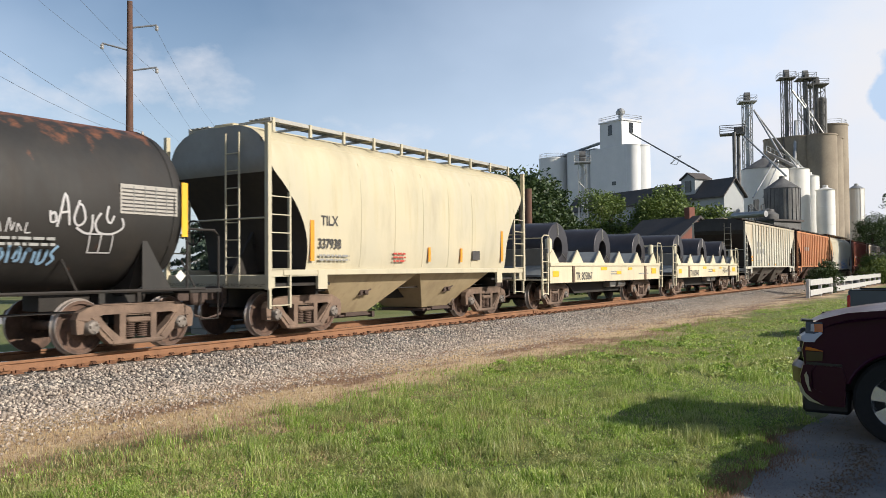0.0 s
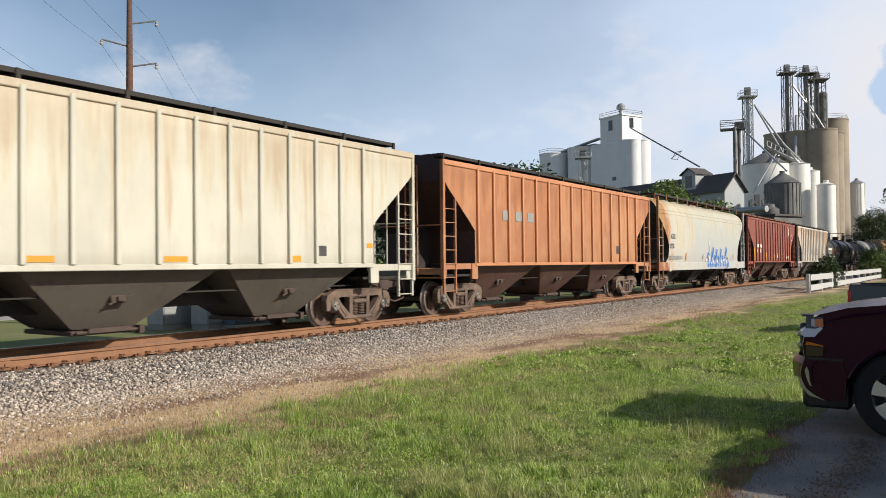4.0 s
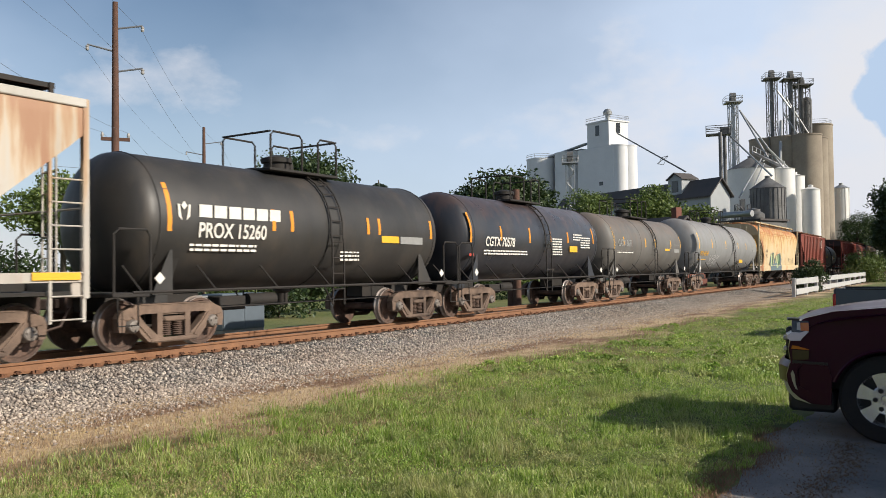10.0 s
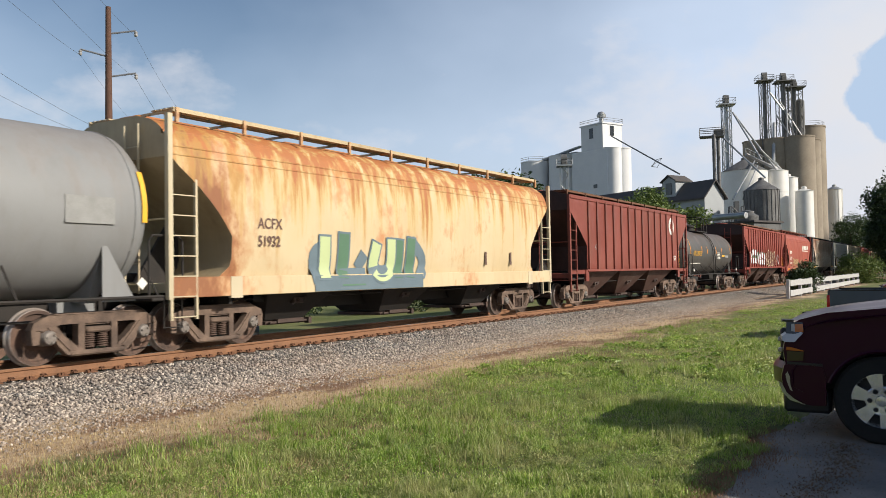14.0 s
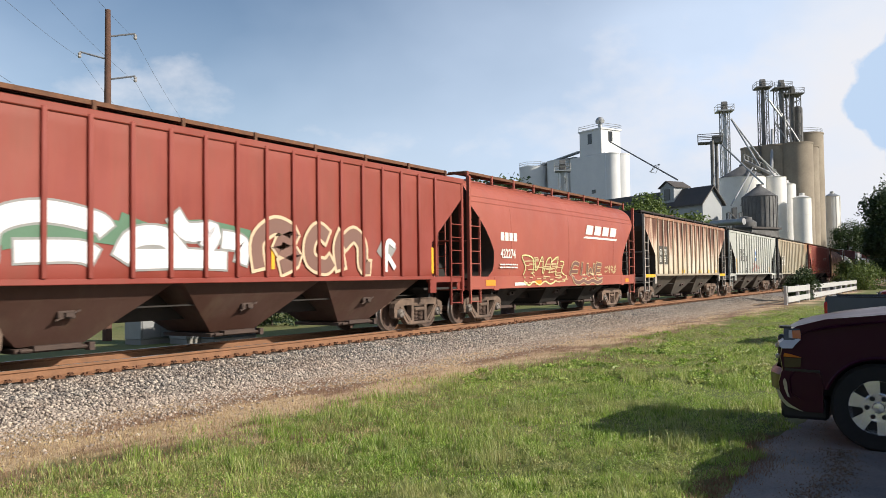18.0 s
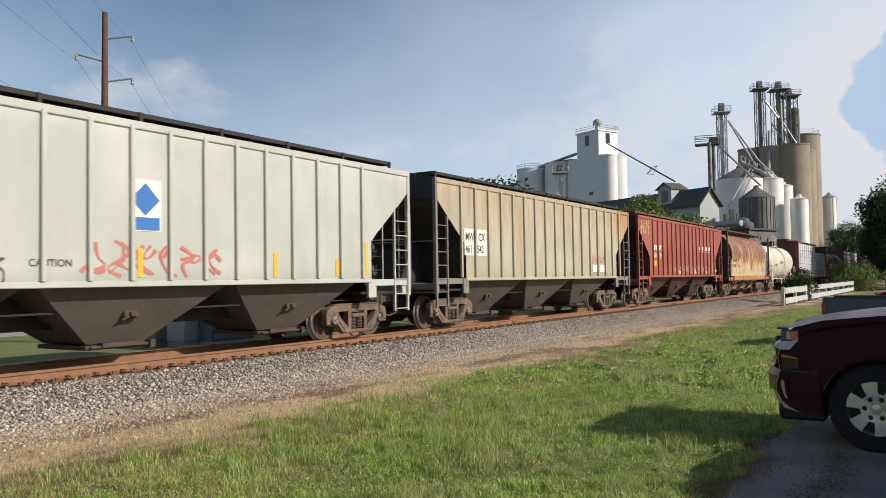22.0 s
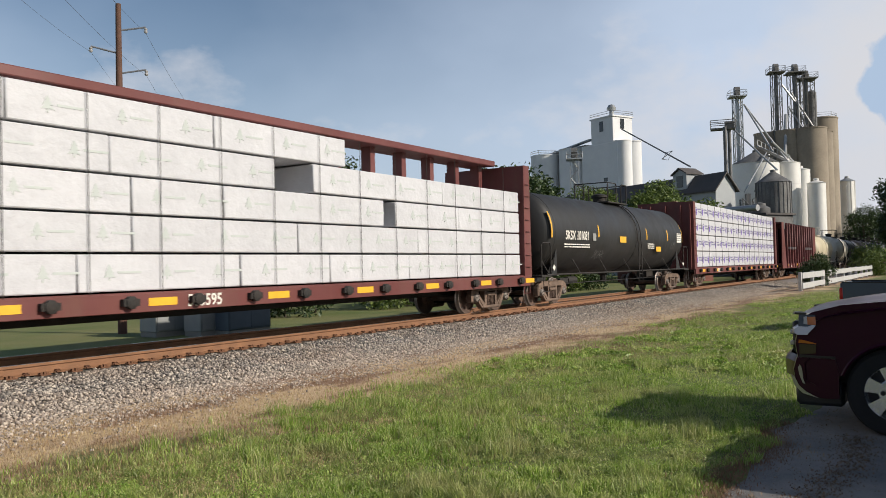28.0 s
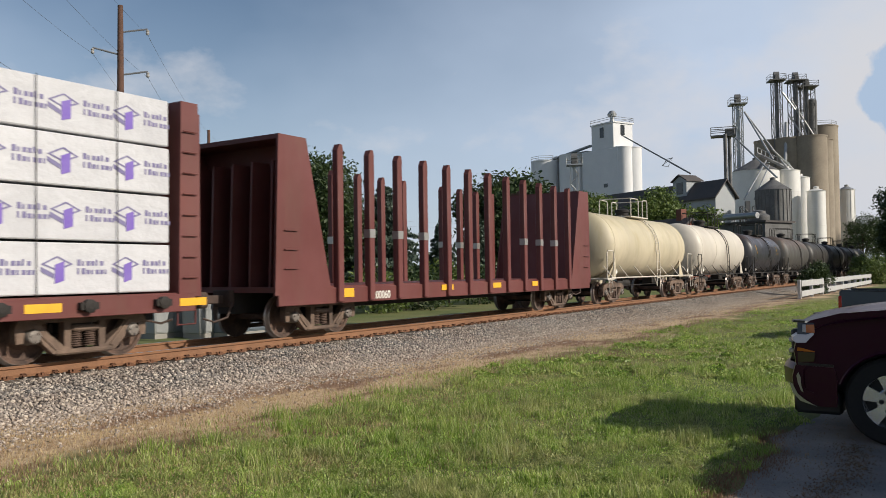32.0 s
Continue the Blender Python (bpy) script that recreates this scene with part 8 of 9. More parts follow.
for i in range(11):
    tree((15 + i * 11.5 + random.uniform(-2, 2), 66 + i * 3.5 + random.uniform(-3, 3), -0.75), random.uniform(3.2, 5.2), random.uniform(2.6, 3.8), M_LEAF, "dark green hedge shrub beyond the street", 1800, 0.24, 0.0, seed=30 + i, name="hedge_shrub", category="shrub")

for i in range(15):
    tree((25.5 + i * 2.9 + random.uniform(-0.5, 0.5), 27.2 + random.uniform(-0.5, 0.6), -0.75), random.uniform(2.0, 2.9), random.uniform(1.5, 2.0), M_LEAF if i % 3 else M_LEAF2, "dark green hedge bush beyond the far lawn", 2300, 0.12, 0.0, seed=60 + i, name="hedge_shrub", category="shrub")

# ---- poles and wires ----
M_POLE = surface("creosoted_pole", (0.125, 0.062, 0.042), (0.06, 0.035, 0.026), 5, 0.9, 0, 30, 0.4, 0.6)
M_WIRE = surface("dark_wire", (0.16, 0.17, 0.19), None, 5, 0.6)
M_INSUL = surface("grey_insulator", (0.35, 0.34, 0.33), None, 5, 0.4)


def pole(at, top, r, arms, label, cross=None):
    p = thing("utility_pole", pose(*at), label, "utility pole", "poles of the power line")
    h = top - at[2]
    part("shaft", Mesh().lathe([(r * 1.25, -0.5), (r, h * 0.6), (r * 0.72, h)], "z", (0, 0, 0), 14), M_POLE, p)
    ends = []
    for z, side, ln in arms:
        z -= at[2]
        a = part("davit_arm", Mesh().tube([(0, 0, z - 0.10), (0.5 * side * ln * 0.80, -0.5 * side * ln * 0.60, z), (side * ln * 0.80, -side * ln * 0.60, z + 0.10)], 0.035, 6), M_WIRE, p)
        e = (side * ln * 0.80, -side * ln * 0.60, z + 0.10)
        part("insulator", Mesh().lathe([(0.05, 0.0), (0.07, 0.05), (0.05, 0.1), (0.07, 0.15), (0.03, 0.2)], "z", (e[0], e[1], e[2] - 0.22), 8), M_INSUL, a)
        ends.append(Vector(at) + Vector(e) - Vector((0, 0, 0.22)))
    if cross:
        z = cross - at[2]
        part("cross_arm", Mesh().box(-0.05, 0.05, -0.5, 0.5, z - 0.06, z + 0.06).data("cross_arm", M_POLE), None, p, at=pose(0, 0, 0, 0, 0, 55))
        for q in (-0.45, 0.45):
            v = Matrix.Rotation(radians(55), 3, "Z") @ Vector((0, q, 0))
            part("insulator", Mesh().lathe([(0.03, 0), (0.06, 0.06), (0.05, 0.14), (0.02, 0.2)], "z", (v.x, v.y, z + 0.06), 8), M_INSUL, p)
            ends.append(Vector(at) + Vector((v.x, v.y, z + 0.24)))
        part("lamp_bracket", Mesh().tube([(0, 0, z - 1.3), (0.4, -0.3, z - 1.5), (0.65, -0.5, z - 1.65)], 0.05, 6), M_INSUL, p)
    return ends


def wire(a, b, sag, r=0.0055):
    a, b = Vector(a), Vector(b)
    pts = [a.lerp(b, k / 14) - Vector((0, 0, sag * 4 * (k / 14) * (1 - k / 14))) for k in range(15)]
    solid("power_line", Mesh().tube(pts, r, 4), M_WIRE, "thin dark overhead power line between poles", "power line", "overhead power lines")


E1 = pole((18.5, 26.1, -0.75), 11.45, 0.135, ((10.55, 1, 0.95), (9.7, -1, 0.95), (8.95, 1, 0.95)), "tall brown wooden power pole with davit arms and a cross arm", 6.35)
E2 = pole((39.3, 45.3, -0.75), 11.8, 0.14, ((10.7, 1, 1.2), (9.9, -1, 1.2), (8.6, 1, 1.2)), "brown wooden power pole with davit arms down the street", 6.6)
E3 = pole((64.0, 67.5, -0.75), 11.8, 0.14, ((10.7, 1, 1.2), (9.9, -1, 1.2), (8.6, 1, 1.2)), "brown wooden power pole with davit arms far off")
for i in range(3):
    back = E1[i] + (E1[i] - E2[i])
    wire(E1[i], E2[i], 0.7)
    wire(E2[i], E3[i], 0.8)
    wire(back, E1[i], 0.7)
for i in range(3, 5):
    wire(E1[i], E2[i], 0.6, 0.005)
    wire(E1[i] + (E1[i] - E2[i]), E1[i], 0.6, 0.005)
wire((18.5, 26.1, 5.2), (-16, 31, 6.4), 0.5, 0.007)
wire((18.5, 26.1, 5.0), (39.3, 45.3, 5.4), 0.7, 0.007)
wire((39.3, 45.3, 6.6), (112, 60, 9.0), 1.2, 0.007)
wire((39.3, 45.3, 7.4), (120, 66, 10.0), 1.2, 0.007)
stub = thing("wooden_post", pose(*(40.78, 21.28, -0.70)), "thick weathered brown wooden post pair", "post")
part("shaft", Mesh().lathe([(0.24, -0.3), (0.21, 6.6)], "z", (0, -0.18, 0), 12), M_POLE, stub)
part("shaft", Mesh().lathe([(0.22, -0.3), (0.19, 6.5)], "z", (0, 0.2, 0), 12), M_POLE, stub)

# ---- signal cabinets by the track ----
M_CAB = surface("grey_cabinet", (0.30, 0.31, 0.31), (0.2, 0.2, 0.2), 2, 0.5, 0.2, 30, 0.05, 0.3)
M_CABD = surface("blue_grey_cabinet", (0.13, 0.16, 0.19), (0.08, 0.1, 0.12), 2, 0.5, 0.2, 30, 0.05, 0.3)
for (x, y, z), w, hgt, mat in (((18.47, 23.62, -0.72), 1.5, 1.35, M_CAB), ((19.02, 22.24, -0.72), 1.1, 1.25, M_CAB), ((20.08, 21.57, -0.72), 2.0, 1.3, M_CABD)):
    cb = thing("signal_cabinet", pose(x, y, z), "grey metal trackside equipment cabinet", "cabinet", "trackside cabinets")
    part("case", Mesh().box(-w / 2, w / 2, -0.45, 0.45, 0.12, hgt, 0.03), mat, cb)
    part("roof_lid", Mesh().box(-w / 2 - 0.05, w / 2 + 0.05, -0.5, 0.5, hgt - 0.002, hgt + 0.07, 0.02), mat, cb)
    part("plinth", Mesh().box(-w / 2 + 0.03, w / 2 - 0.03, -0.42, 0.42, -0.3, 0.12), M_ROAD, cb)
    for k in (-1, 1):
        part("door", Mesh().box(min(0.02 * k, k * (w / 2 - 0.05)), max(0.02 * k, k * (w / 2 - 0.05)), -0.47, -0.452, 0.18, hgt - 0.06, 0.005), mat, cb)
        for q in range(5):
            part("louvre", Mesh().box(k * w * 0.25 - 0.14, k * w * 0.25 + 0.14, -0.482, -0.47, hgt - 0.2 - q * 0.05, hgt - 0.18 - q * 0.05), mat, cb)
x, y, z = (21.68, 22.36, -0.70)
wp = thing("marker_post", pose(x, y, z), "short white painted marker post", "post")
part("shaft", Mesh().box(-0.09, 0.09, -0.09, 0.09, -0.2, 1.0, 0.02), surface("white_paint", (0.78, 0.77, 0.74), (0.6, 0.58, 0.54), 3, 0.6), wp)

# ---- white fence by the drive's end ----
M_FENCE = surface("white_fence_paint", (0.46, 0.46, 0.45), (0.28, 0.275, 0.26), 4, 0.6, 0, 30, 0.15, 0.5)
for a, b, n in ((47.4, 55.6, 2), (57.4, 86.2, 7)):
    fence = thing("board_fence", pose(0, 0, 0), "white painted board fence beside the lawn", "fence", "white fences")
    for i in range(n + 1):
        x = a + (b - a) * i / n
        part("post", Mesh().box(x - 0.09, x + 0.09, 7.52, 7.70, -0.6, 0.70, 0.02), M_FENCE, fence)
    for i in range(n):
        x0, x1 = a + (b - a) * i / n, a + (b - a) * (i + 1) / n
        for q in (-0.06, 0.50):
            part("board", Mesh().box(x0, x1, 7.47, 7.515, q - 0.16 + random.uniform(-0.02, 0.02), q + 0.16, 0.008), M_FENCE, fence)

# ---- grain elevator and feed mill ----
M_CONC = surface("white_painted_concrete", (0.70, 0.70, 0.70), (0.56, 0.57, 0.58), 0.25, 0.85, 0, 3, 0.1, 0.5)
M_BROWNC = surface("weathered_brown_concrete", (0.31, 0.265, 0.205), (0.19, 0.155, 0.12), 0.18, 0.9, 0, 2.5, 0.15, 0.8)
M_WTANK = surface("white_steel_bin", (0.70, 0.69, 0.66), (0.5, 0.48, 0.45), 0.3, 0.5, 0.1, 4, 0.08, 0.4)
M_GALV = surface("galvanised_steel", (0.42, 0.43, 0.43), (0.22, 0.22, 0.22), 0.6, 0.45, 0.6, 6, 0.1, 0.5)
M_DIRTYG = surface("sooty_galvanised_bin", (0.17, 0.168, 0.165), (0.05, 0.048, 0.046), 0.4, 0.6, 0.1, 5, 0.1, 0.8)
M_SIDING = surface("pale_metal_siding", (0.34, 0.36, 0.37), (0.26, 0.27, 0.28), 0.3, 0.6, 0.1, 5, 0.05, 0.4)
M_DARKROOF = surface("dark_roofing", (0.065, 0.06, 0.06), (0.11, 0.09, 0.08), 0.4, 0.85, 0, 5, 0.1, 0.5)
M_GLASS = surface("dark_window_glass", (0.03, 0.035, 0.04), None, 1, 0.1, 0.0, 5, 0.0, 0.2)
M_BRICK = surface("dark_red_brick", (0.22, 0.085, 0.06), (0.12, 0.05, 0.04), 0.8, 0.9, 0, 8, 0.2, 0.6)
GZ = -0.75


def site(name, p, turn, label, category, group=""):
    """A thing that stands at p, its own x axis turned from the track's by some degrees."""
    return thing(name, pose(p[0], p[1], GZ, 0, 0, turn), label, category, group)


def rail_round(m, pts, hgt=1.1, r=0.05):
    for z in (hgt * 0.55, hgt):
        m.tube([(x, y, zz + z) for x, y, zz in pts] + [(pts[0][0], pts[0][1], pts[0][2] + z)], r, 4)
    for x, y, zz in pts:
        m.tube([(x, y, zz), (x, y, zz + hgt)], r, 4)


# white concrete elevator; its row of silos runs along its own x
w0 = (186.50, 72.24, 1.94)
zs, zh = (186.68, 71.78, 31.14)[2] - GZ, (186.71, 71.68, 37.50)[2] - GZ
el = site("grain_elevator", w0, 65.0, "tall white concrete grain elevator with a square headhouse", "grain elevator")
part("workhouse", Mesh().box(-3.2, 9.6, -7.0, 0.05, 0, zs - 0.2, 0.15).box(-3.1, 9.5, -6.9, 0.0, zs - 0.25, zs), M_CONC, el)
for x, y, r, top in ((13.9, -0.9, 3.6, 31.9), (21.7, 2.0, 3.7, 31.05), (18.0, -4.4, 3.5, 30.9), (-3.2, -2.0, 1.95, zs - 0.15), (-3.0, -4.8, 2.4, zs - 0.15)):
    part("silo", Mesh().lathe([(r, 0), (r, top - 0.25), (r + 0.1, top - 0.25), (r + 0.1, top)], "z", (x, y, 0), 36), M_CONC, el)
part("headhouse", Mesh().box(-1.55, 6.15, -6.8, -0.2, zs, zh - 0.3, 0.1).box(-1.8, 6.35, -7.0, 0.0, zh - 0.35, zh), M_CONC, el)
part("gallery", Mesh().box(9.3, 22.0, -3.4, -1.2, 31.6, 32.5).prism([(22.0, 31.5), (6.3, 33.2), (6.3, 33.5), (22.0, 31.8)], -1.2, 0.2), M_SIDING, el)
for x, y0, z, w, hh in ((2.4, -0.2, zs + 2.9, 1.3, 2.4),):
    win = part("window", Mesh().box(x - w / 2, x + w / 2, -0.22, -0.12, z, z + hh).box(x - w / 2 - 0.12, x + w / 2 + 0.12, -0.2, -0.14, z - 0.12, z), M_GLASS, el)
part("window", Mesh().box(-1.68, -1.54, -3.9, -2.7, zs + 3.2, zs + 5.6), M_GLASS, el)
part("vent_opening", Mesh().box(0.4, 1.7, -0.04, 0.11, zs - 9.6, zs - 8.7), M_GLASS, el)
m = Mesh()
rail_round(m, [(-1.7, -6.9, zh), (6.25, -6.9, zh), (6.25, -0.1, zh), (-1.7, -0.1, zh)])
part("roof_railing", m, M_GALV, el)
part("roof_fan", Mesh().lathe([(0.55, zh), (0.55, zh + 1.6), (1.05, zh + 1.7), (1.15, zh + 2.3), (0.7, zh + 3.0), (0.1, zh + 3.2)], "z", (1.2, -2.6, 0), 16), M_GALV, el)
m = Mesh()
q0 = Vector((21.7, 2.0, 0.0))
rail_round(m, [(q0.x + 3.7 * math.cos(k), q0.y + 3.7 * math.sin(k), 31.05) for k in range(7)])
part("roof_railing", m, M_GALV, el)

# feed mill with dormer
a, b = (136.12, 32.75, 1.53), (157.16, 69.89, 1.97)
ln = math.hypot(b[0] - a[0], b[1] - a[1])
turn = math.degrees(math.atan2(b[1] - a[1], b[0] - a[0]))
zr, ze = (136.18, 32.48, 15.83)[2] - GZ, (133.94, 33.24, 13.20)[2] - GZ
mill = site("feed_mill", a, turn, "long grey metal-clad feed mill with a dark gable roof and dormer", "mill building")
part("wall", Mesh().prism([(-2.2, 0), (2.2, 0), (2.2, ze), (0, zr - 0.1), (-2.2, ze)], 0, ln, "x"), M_SIDING, mill)
part("roof", Mesh().prism([(-2.7, ze - 0.45), (0, zr), (2.7, ze - 0.45), (2.7, ze - 0.2), (0, zr + 0.28), (-2.7, ze - 0.2)], -0.5, ln + 0.4, "x"), M_DARKROOF, mill)
part("lean_to", Mesh().prism([(2.2, 0), (7.5, 0), (7.5, ze - 6.2), (2.2, ze - 3.6)], 9, ln, "x"), M_SIDING, mill)
part("lean_to_roof", Mesh().prism([(2.19, ze - 3.55), (7.8, ze - 6.3), (7.8, ze - 6.05), (2.19, ze - 3.2)], 8.7, ln + 0.3, "x"), M_DARKROOF, mill)
dz = zr - 1.0
dorm = part("dormer", Mesh().box(6.6, 9.8, -1.4, 2.0, ze + 0.2, zr + 0.6).prism([(6.6, zr + 0.6), (8.2, zr + 1.5), (9.8, zr + 0.6)], -1.4, 2.0, "y"), M_SIDING, mill)
part("dormer_roof", Mesh().prism([(6.3, zr + 0.5), (8.2, zr + 1.55), (10.1, zr + 0.5), (10.1, zr + 0.7), (8.2, zr + 1.8), (6.3, zr + 0.7)], -1.7, 2.3, "y"), M_DARKROOF, dorm)
part("dormer_window", Mesh().box(7.6, 8.8, 1.98, 2.06, zr - 1.5, zr + 0.2).box(7.45, 8.95, 1.96, 2.03, zr - 1.65, zr + 0.35), M_GLASS, dorm)
part("spout", Mesh().tube([(185.77, 68.52, 33.73), (146.31, 41.22, 18.58)], 0.15, 8), M_DIRTYG, None)
spout = bpy.data.objects["spout"]
tagged(spout, "long sloping grain spout from elevator to mill", "grain spout")
fr = thing("spout_support", pose(0, 0, 0), "thin steel support frame hung on the spout", "frame")
part("strut", Mesh().tube([(163.96, 51.96, 22.74), (164.60, 49.89, 24.27), (164.33, 50.79, 22.44), (163.96, 51.96, 22.74)], 0.07, 4), M_GALV, fr)
part("strut", Mesh().tube([(164.03, 51.75, 22.61), (164.24, 51.08, 23.98), (164.60, 49.89, 24.27)], 0.07, 4), M_GALV, fr)

# brown concrete silos: the nearer low row and the taller ones behind
bz, bz2 = (202.63, 31.09, 31.57)[2] - GZ, (213.35, 26.61, 35.70)[2] - GZ
p = (202.92, 29.12, 1.35)
br = site("silo_block", p, 0.0, "weathered brown concrete silo block, higher at the rear", "silos")
for q, r, top in (((202.89, 29.36, 1.35), 3.55, bz), ((203.15, 34.16, 1.41), 3.55, bz), ((203.32, 38.84, 1.47), 3.0, bz), ((209.01, 28.89, 1.33), 3.5, bz), ((209.31, 33.68, 1.40), 3.5, bz), ((216.08, 28.85, 1.32), 3.8, bz2), ((216.40, 33.64, 1.38), 3.8, bz)):
    part("silo", Mesh().lathe([(r, 0), (r, top - 0.3), (r + 0.12, top - 0.3), (r + 0.12, top)], "z", (q[0] - p[0], q[1] - p[1], 0), 36), M_BROWNC, br)
q = (216.08, 28.85, 1.32)
m = Mesh()
rail_round(m, [(q[0] - p[0] + 3.6 * math.cos(k), q[1] - p[1] + 3.6 * math.sin(k), bz2) for k in range(0, 7)], 1.1, 0.04)
part("roof_railing", m, M_GALV, br)


def bin_(p, r, top, cone, mat, label, ribs=0, conemat=None):
    t = site("grain_bin", p, 0.0, label, "grain bin", "steel grain bins")
    h = top - GZ
    part("shell", Mesh().lathe([(r, 0), (r, h)], "z", (0, 0, 0), 40), mat, t)
    part("cone_roof", Mesh().lathe([(r + 0.15, h - 0.05), (0.5, h + cone), (0.5, h + cone + 0.4), (0.1, h + cone + 0.5)], "z", (0, 0, 0), 32), conemat or mat, t)
    for k in range(ribs):
        a = k * math.tau / ribs
        part("stiffener", Mesh().box(-0.06, 0.06, -0.05, 0.05, 0, h).data("stiffener", mat), None, t, at=pose((r + 0.03) * math.cos(a), (r + 0.03) * math.sin(a), 0, 0, 0, math.degrees(a)))
    for z in (0.2, 0.4, 0.6, 0.8):
        part("hoop", Mesh().lathe([(r + 0.03, h * z - 0.06), (r + 0.05, h * z), (r + 0.03, h * z + 0.06)], "z", (0, 0, 0), 40, caps=False), mat, t)
    return t


bin_((174.35, 35.80, 1.51), 4.6, (174.24, 36.41, 21.26)[2], 2.4, M_WTANK, "large white steel grain bin with a dark cone roof", 0, M_DIRTYG)
bin_((157.28, 29.30, 1.45), 3.05, (157.27, 29.45, 15.61)[2], 1.9, M_DIRTYG, "soot-dark galvanised hopper bin", 24)
bin_((179.40, 30.60, 1.43), 2.55, (179.37, 30.84, 21.45)[2], 0.5, M_WTANK, "tall white steel grain bin")
bin_((187.70, 29.40, 1.39), 1.95, (187.69, 29.55, 20.70)[2], 0.4, M_WTANK, "slim white steel grain bin")
bin_((178.30, 25.00, 1.36), 1.75, (178.16, 25.66, 16.78)[2], 0.5, M_WTANK, "short white steel grain bin")
bin_((223.68, 24.38, 1.25), 1.85, (223.72, 24.01, 20.61)[2], 0.8, M_WTANK, "tall pale ribbed steel bin", 10, M_GALV)
cy = site("dust_cyclone", (125.46, 25.39, 1.46), 0.0, "dark rounded dust cyclone over the loading shed", "cyclone")
cz = (125.48, 25.27, 7.65)[2] - GZ
part("drum", Mesh().lathe([(0.5, 0), (0.6, cz - 1.6), (1.3, cz), (1.5, cz + 0.3), (1.5, cz + 1.4), (0.9, cz + 1.8), (0.9, cz + 2.1), (0.1, cz + 2.3)], "z", (0, 0, 0), 22), M_DIRTYG, cy)
sh = site("loading_shed", (120.28, 30.14, 1.53), 66.0, "dark low loading shed beside the track", "shed")
hz = (120.31, 30.03, 7.46)[2] - GZ
part("wall", Mesh().box(-10, 12, -3.0, 3.0, 0, hz), M_DIRTYG, sh)
part("roof", Mesh().box(-10.3, 12.3, -3.3, 3.3, hz, hz + 0.25), M_DARKROOF, sh)
part("duct", Mesh().tube([(-9, 3.2, hz + 1.0), (-3, 3.2, hz + 1.0), (-2.4, 3.2, hz + 0.2)], 0.45, 10), M_GALV, sh)


def lattice(name, at, z0, z1, w, label, category, bays=10, head=None, mat=None):
    t = thing(name, pose(at[0], at[1], 0, 0, 0, 25), label, category)
    mat = mat or M_GALV
    for sx in (-1, 1):
        for sy in (-1, 1):
            part("leg", Mesh().box(sx * w / 2 - 0.09, sx * w / 2 + 0.09, sy * w / 2 - 0.09, sy * w / 2 + 0.09, z0, z1), mat, t)
    st = (z1 - z0) / bays
    for i in range(bays):
        za, zb = z0 + i * st, z0 + (i + 1) * st
        k = 1 if i % 2 else -1
        for s in (-1, 1):
            part("brace", Mesh().tube([(-k * w / 2, s * w / 2, za), (k * w / 2, s * w / 2, zb)], 0.06, 4).tube([(s * w / 2, -k * w / 2, za), (s * w / 2, k * w / 2, zb)], 0.06, 4)
                 .tube([(-w / 2, s * w / 2, zb), (w / 2, s * w / 2, zb)], 0.05, 4), mat, t)
    part("elevator_leg", Mesh().box(-w * 0.32, -w * 0.02, -0.3, 0.3, z0, z1 + 0.8).box(w * 0.06, w * 0.34, -0.3, 0.3, z0, z1 + 0.8), mat, t)
    if head:
        pw = head
        part("head_platform", Mesh().box(-pw / 2, pw / 2, -pw / 2, pw / 2, z1 - 0.25, z1), mat, t)
        part("leg_head", Mesh().box(-w * 0.42, w * 0.42, -0.6, 0.6, z1, z1 + 1.2, 0.2).lathe([(0.75, -0.55), (0.75, 0.55)], "y", (0, 0, z1 + 1.3), 16), M_DIRTYG, t)
        m = Mesh()
        rail_round(m, [(-pw / 2, -pw / 2, z1), (pw / 2, -pw / 2, z1), (pw / 2, pw / 2, z1), (-pw / 2, pw / 2, z1)], 1.1, 0.05)
        part("platform_railing", m, mat, t)
    return t


p = (177.60, 39.75, 1.55)
lattice("elevator_tower", p, GZ, 36.3, 1.7, "galvanised lattice grain leg tower with a railed head platform", "grain leg", 16, 3.4)
p = (201.75, 36.25, 1.46)
lattice("elevator_tower", p, GZ, (201.73, 36.48, 45.53)[2], 2.0, "tallest dark lattice grain leg tower with a railed head", "grain leg", 20, 3.6, M_DIRTYG)
p = (205.40, 32.70, 1.41)
lattice("elevator_tower", p, GZ, 45.6, 2.8, "broad dark lattice grain leg tower", "grain leg", 20, 4.0, M_DIRTYG)
p = (207.70, 30.80, 1.39)
lattice("elevator_tower", p, (207.53, 32.09, 32.46)[2], (207.57, 31.85, 44.25)[2], 3.2, "dark lattice tower with a wide top platform", "grain leg", 8, 4.6, M_DIRTYG)
lattice("elevator_tower", (137.55, 59.90, 1.90), GZ, (137.18, 60.68, 20.85)[2], 1.5, "small galvanised leg tower with a railed platform", "grain leg", 12, 2.9)
dt = thing("dust_filter", pose(0, 0, 0), "dark round filter cylinder high on the silos", "filter")
q0 = (209.9, 29.9, 32.66)
part("drum", Mesh().lathe([(1.15, q0[2]), (1.15, q0[2] + 8.6), (0.2, q0[2] + 9.2)], "z", (q0[0], q0[1], 0), 18), M_DIRTYG, dt)
pf = thing("head_platform_tower", pose(0, 0, 0), "dark railed platform on two tall round posts", "platform tower")
for u in ((160.42, 38.36, 27.36), (161.58, 37.84, 27.47)):
    part("post", Mesh().lathe([(0.36, GZ), (0.36, u[2])], "z", (u[0], u[1], 0), 12), M_DIRTYG, pf)
u = (161.32, 38.91, 27.21)
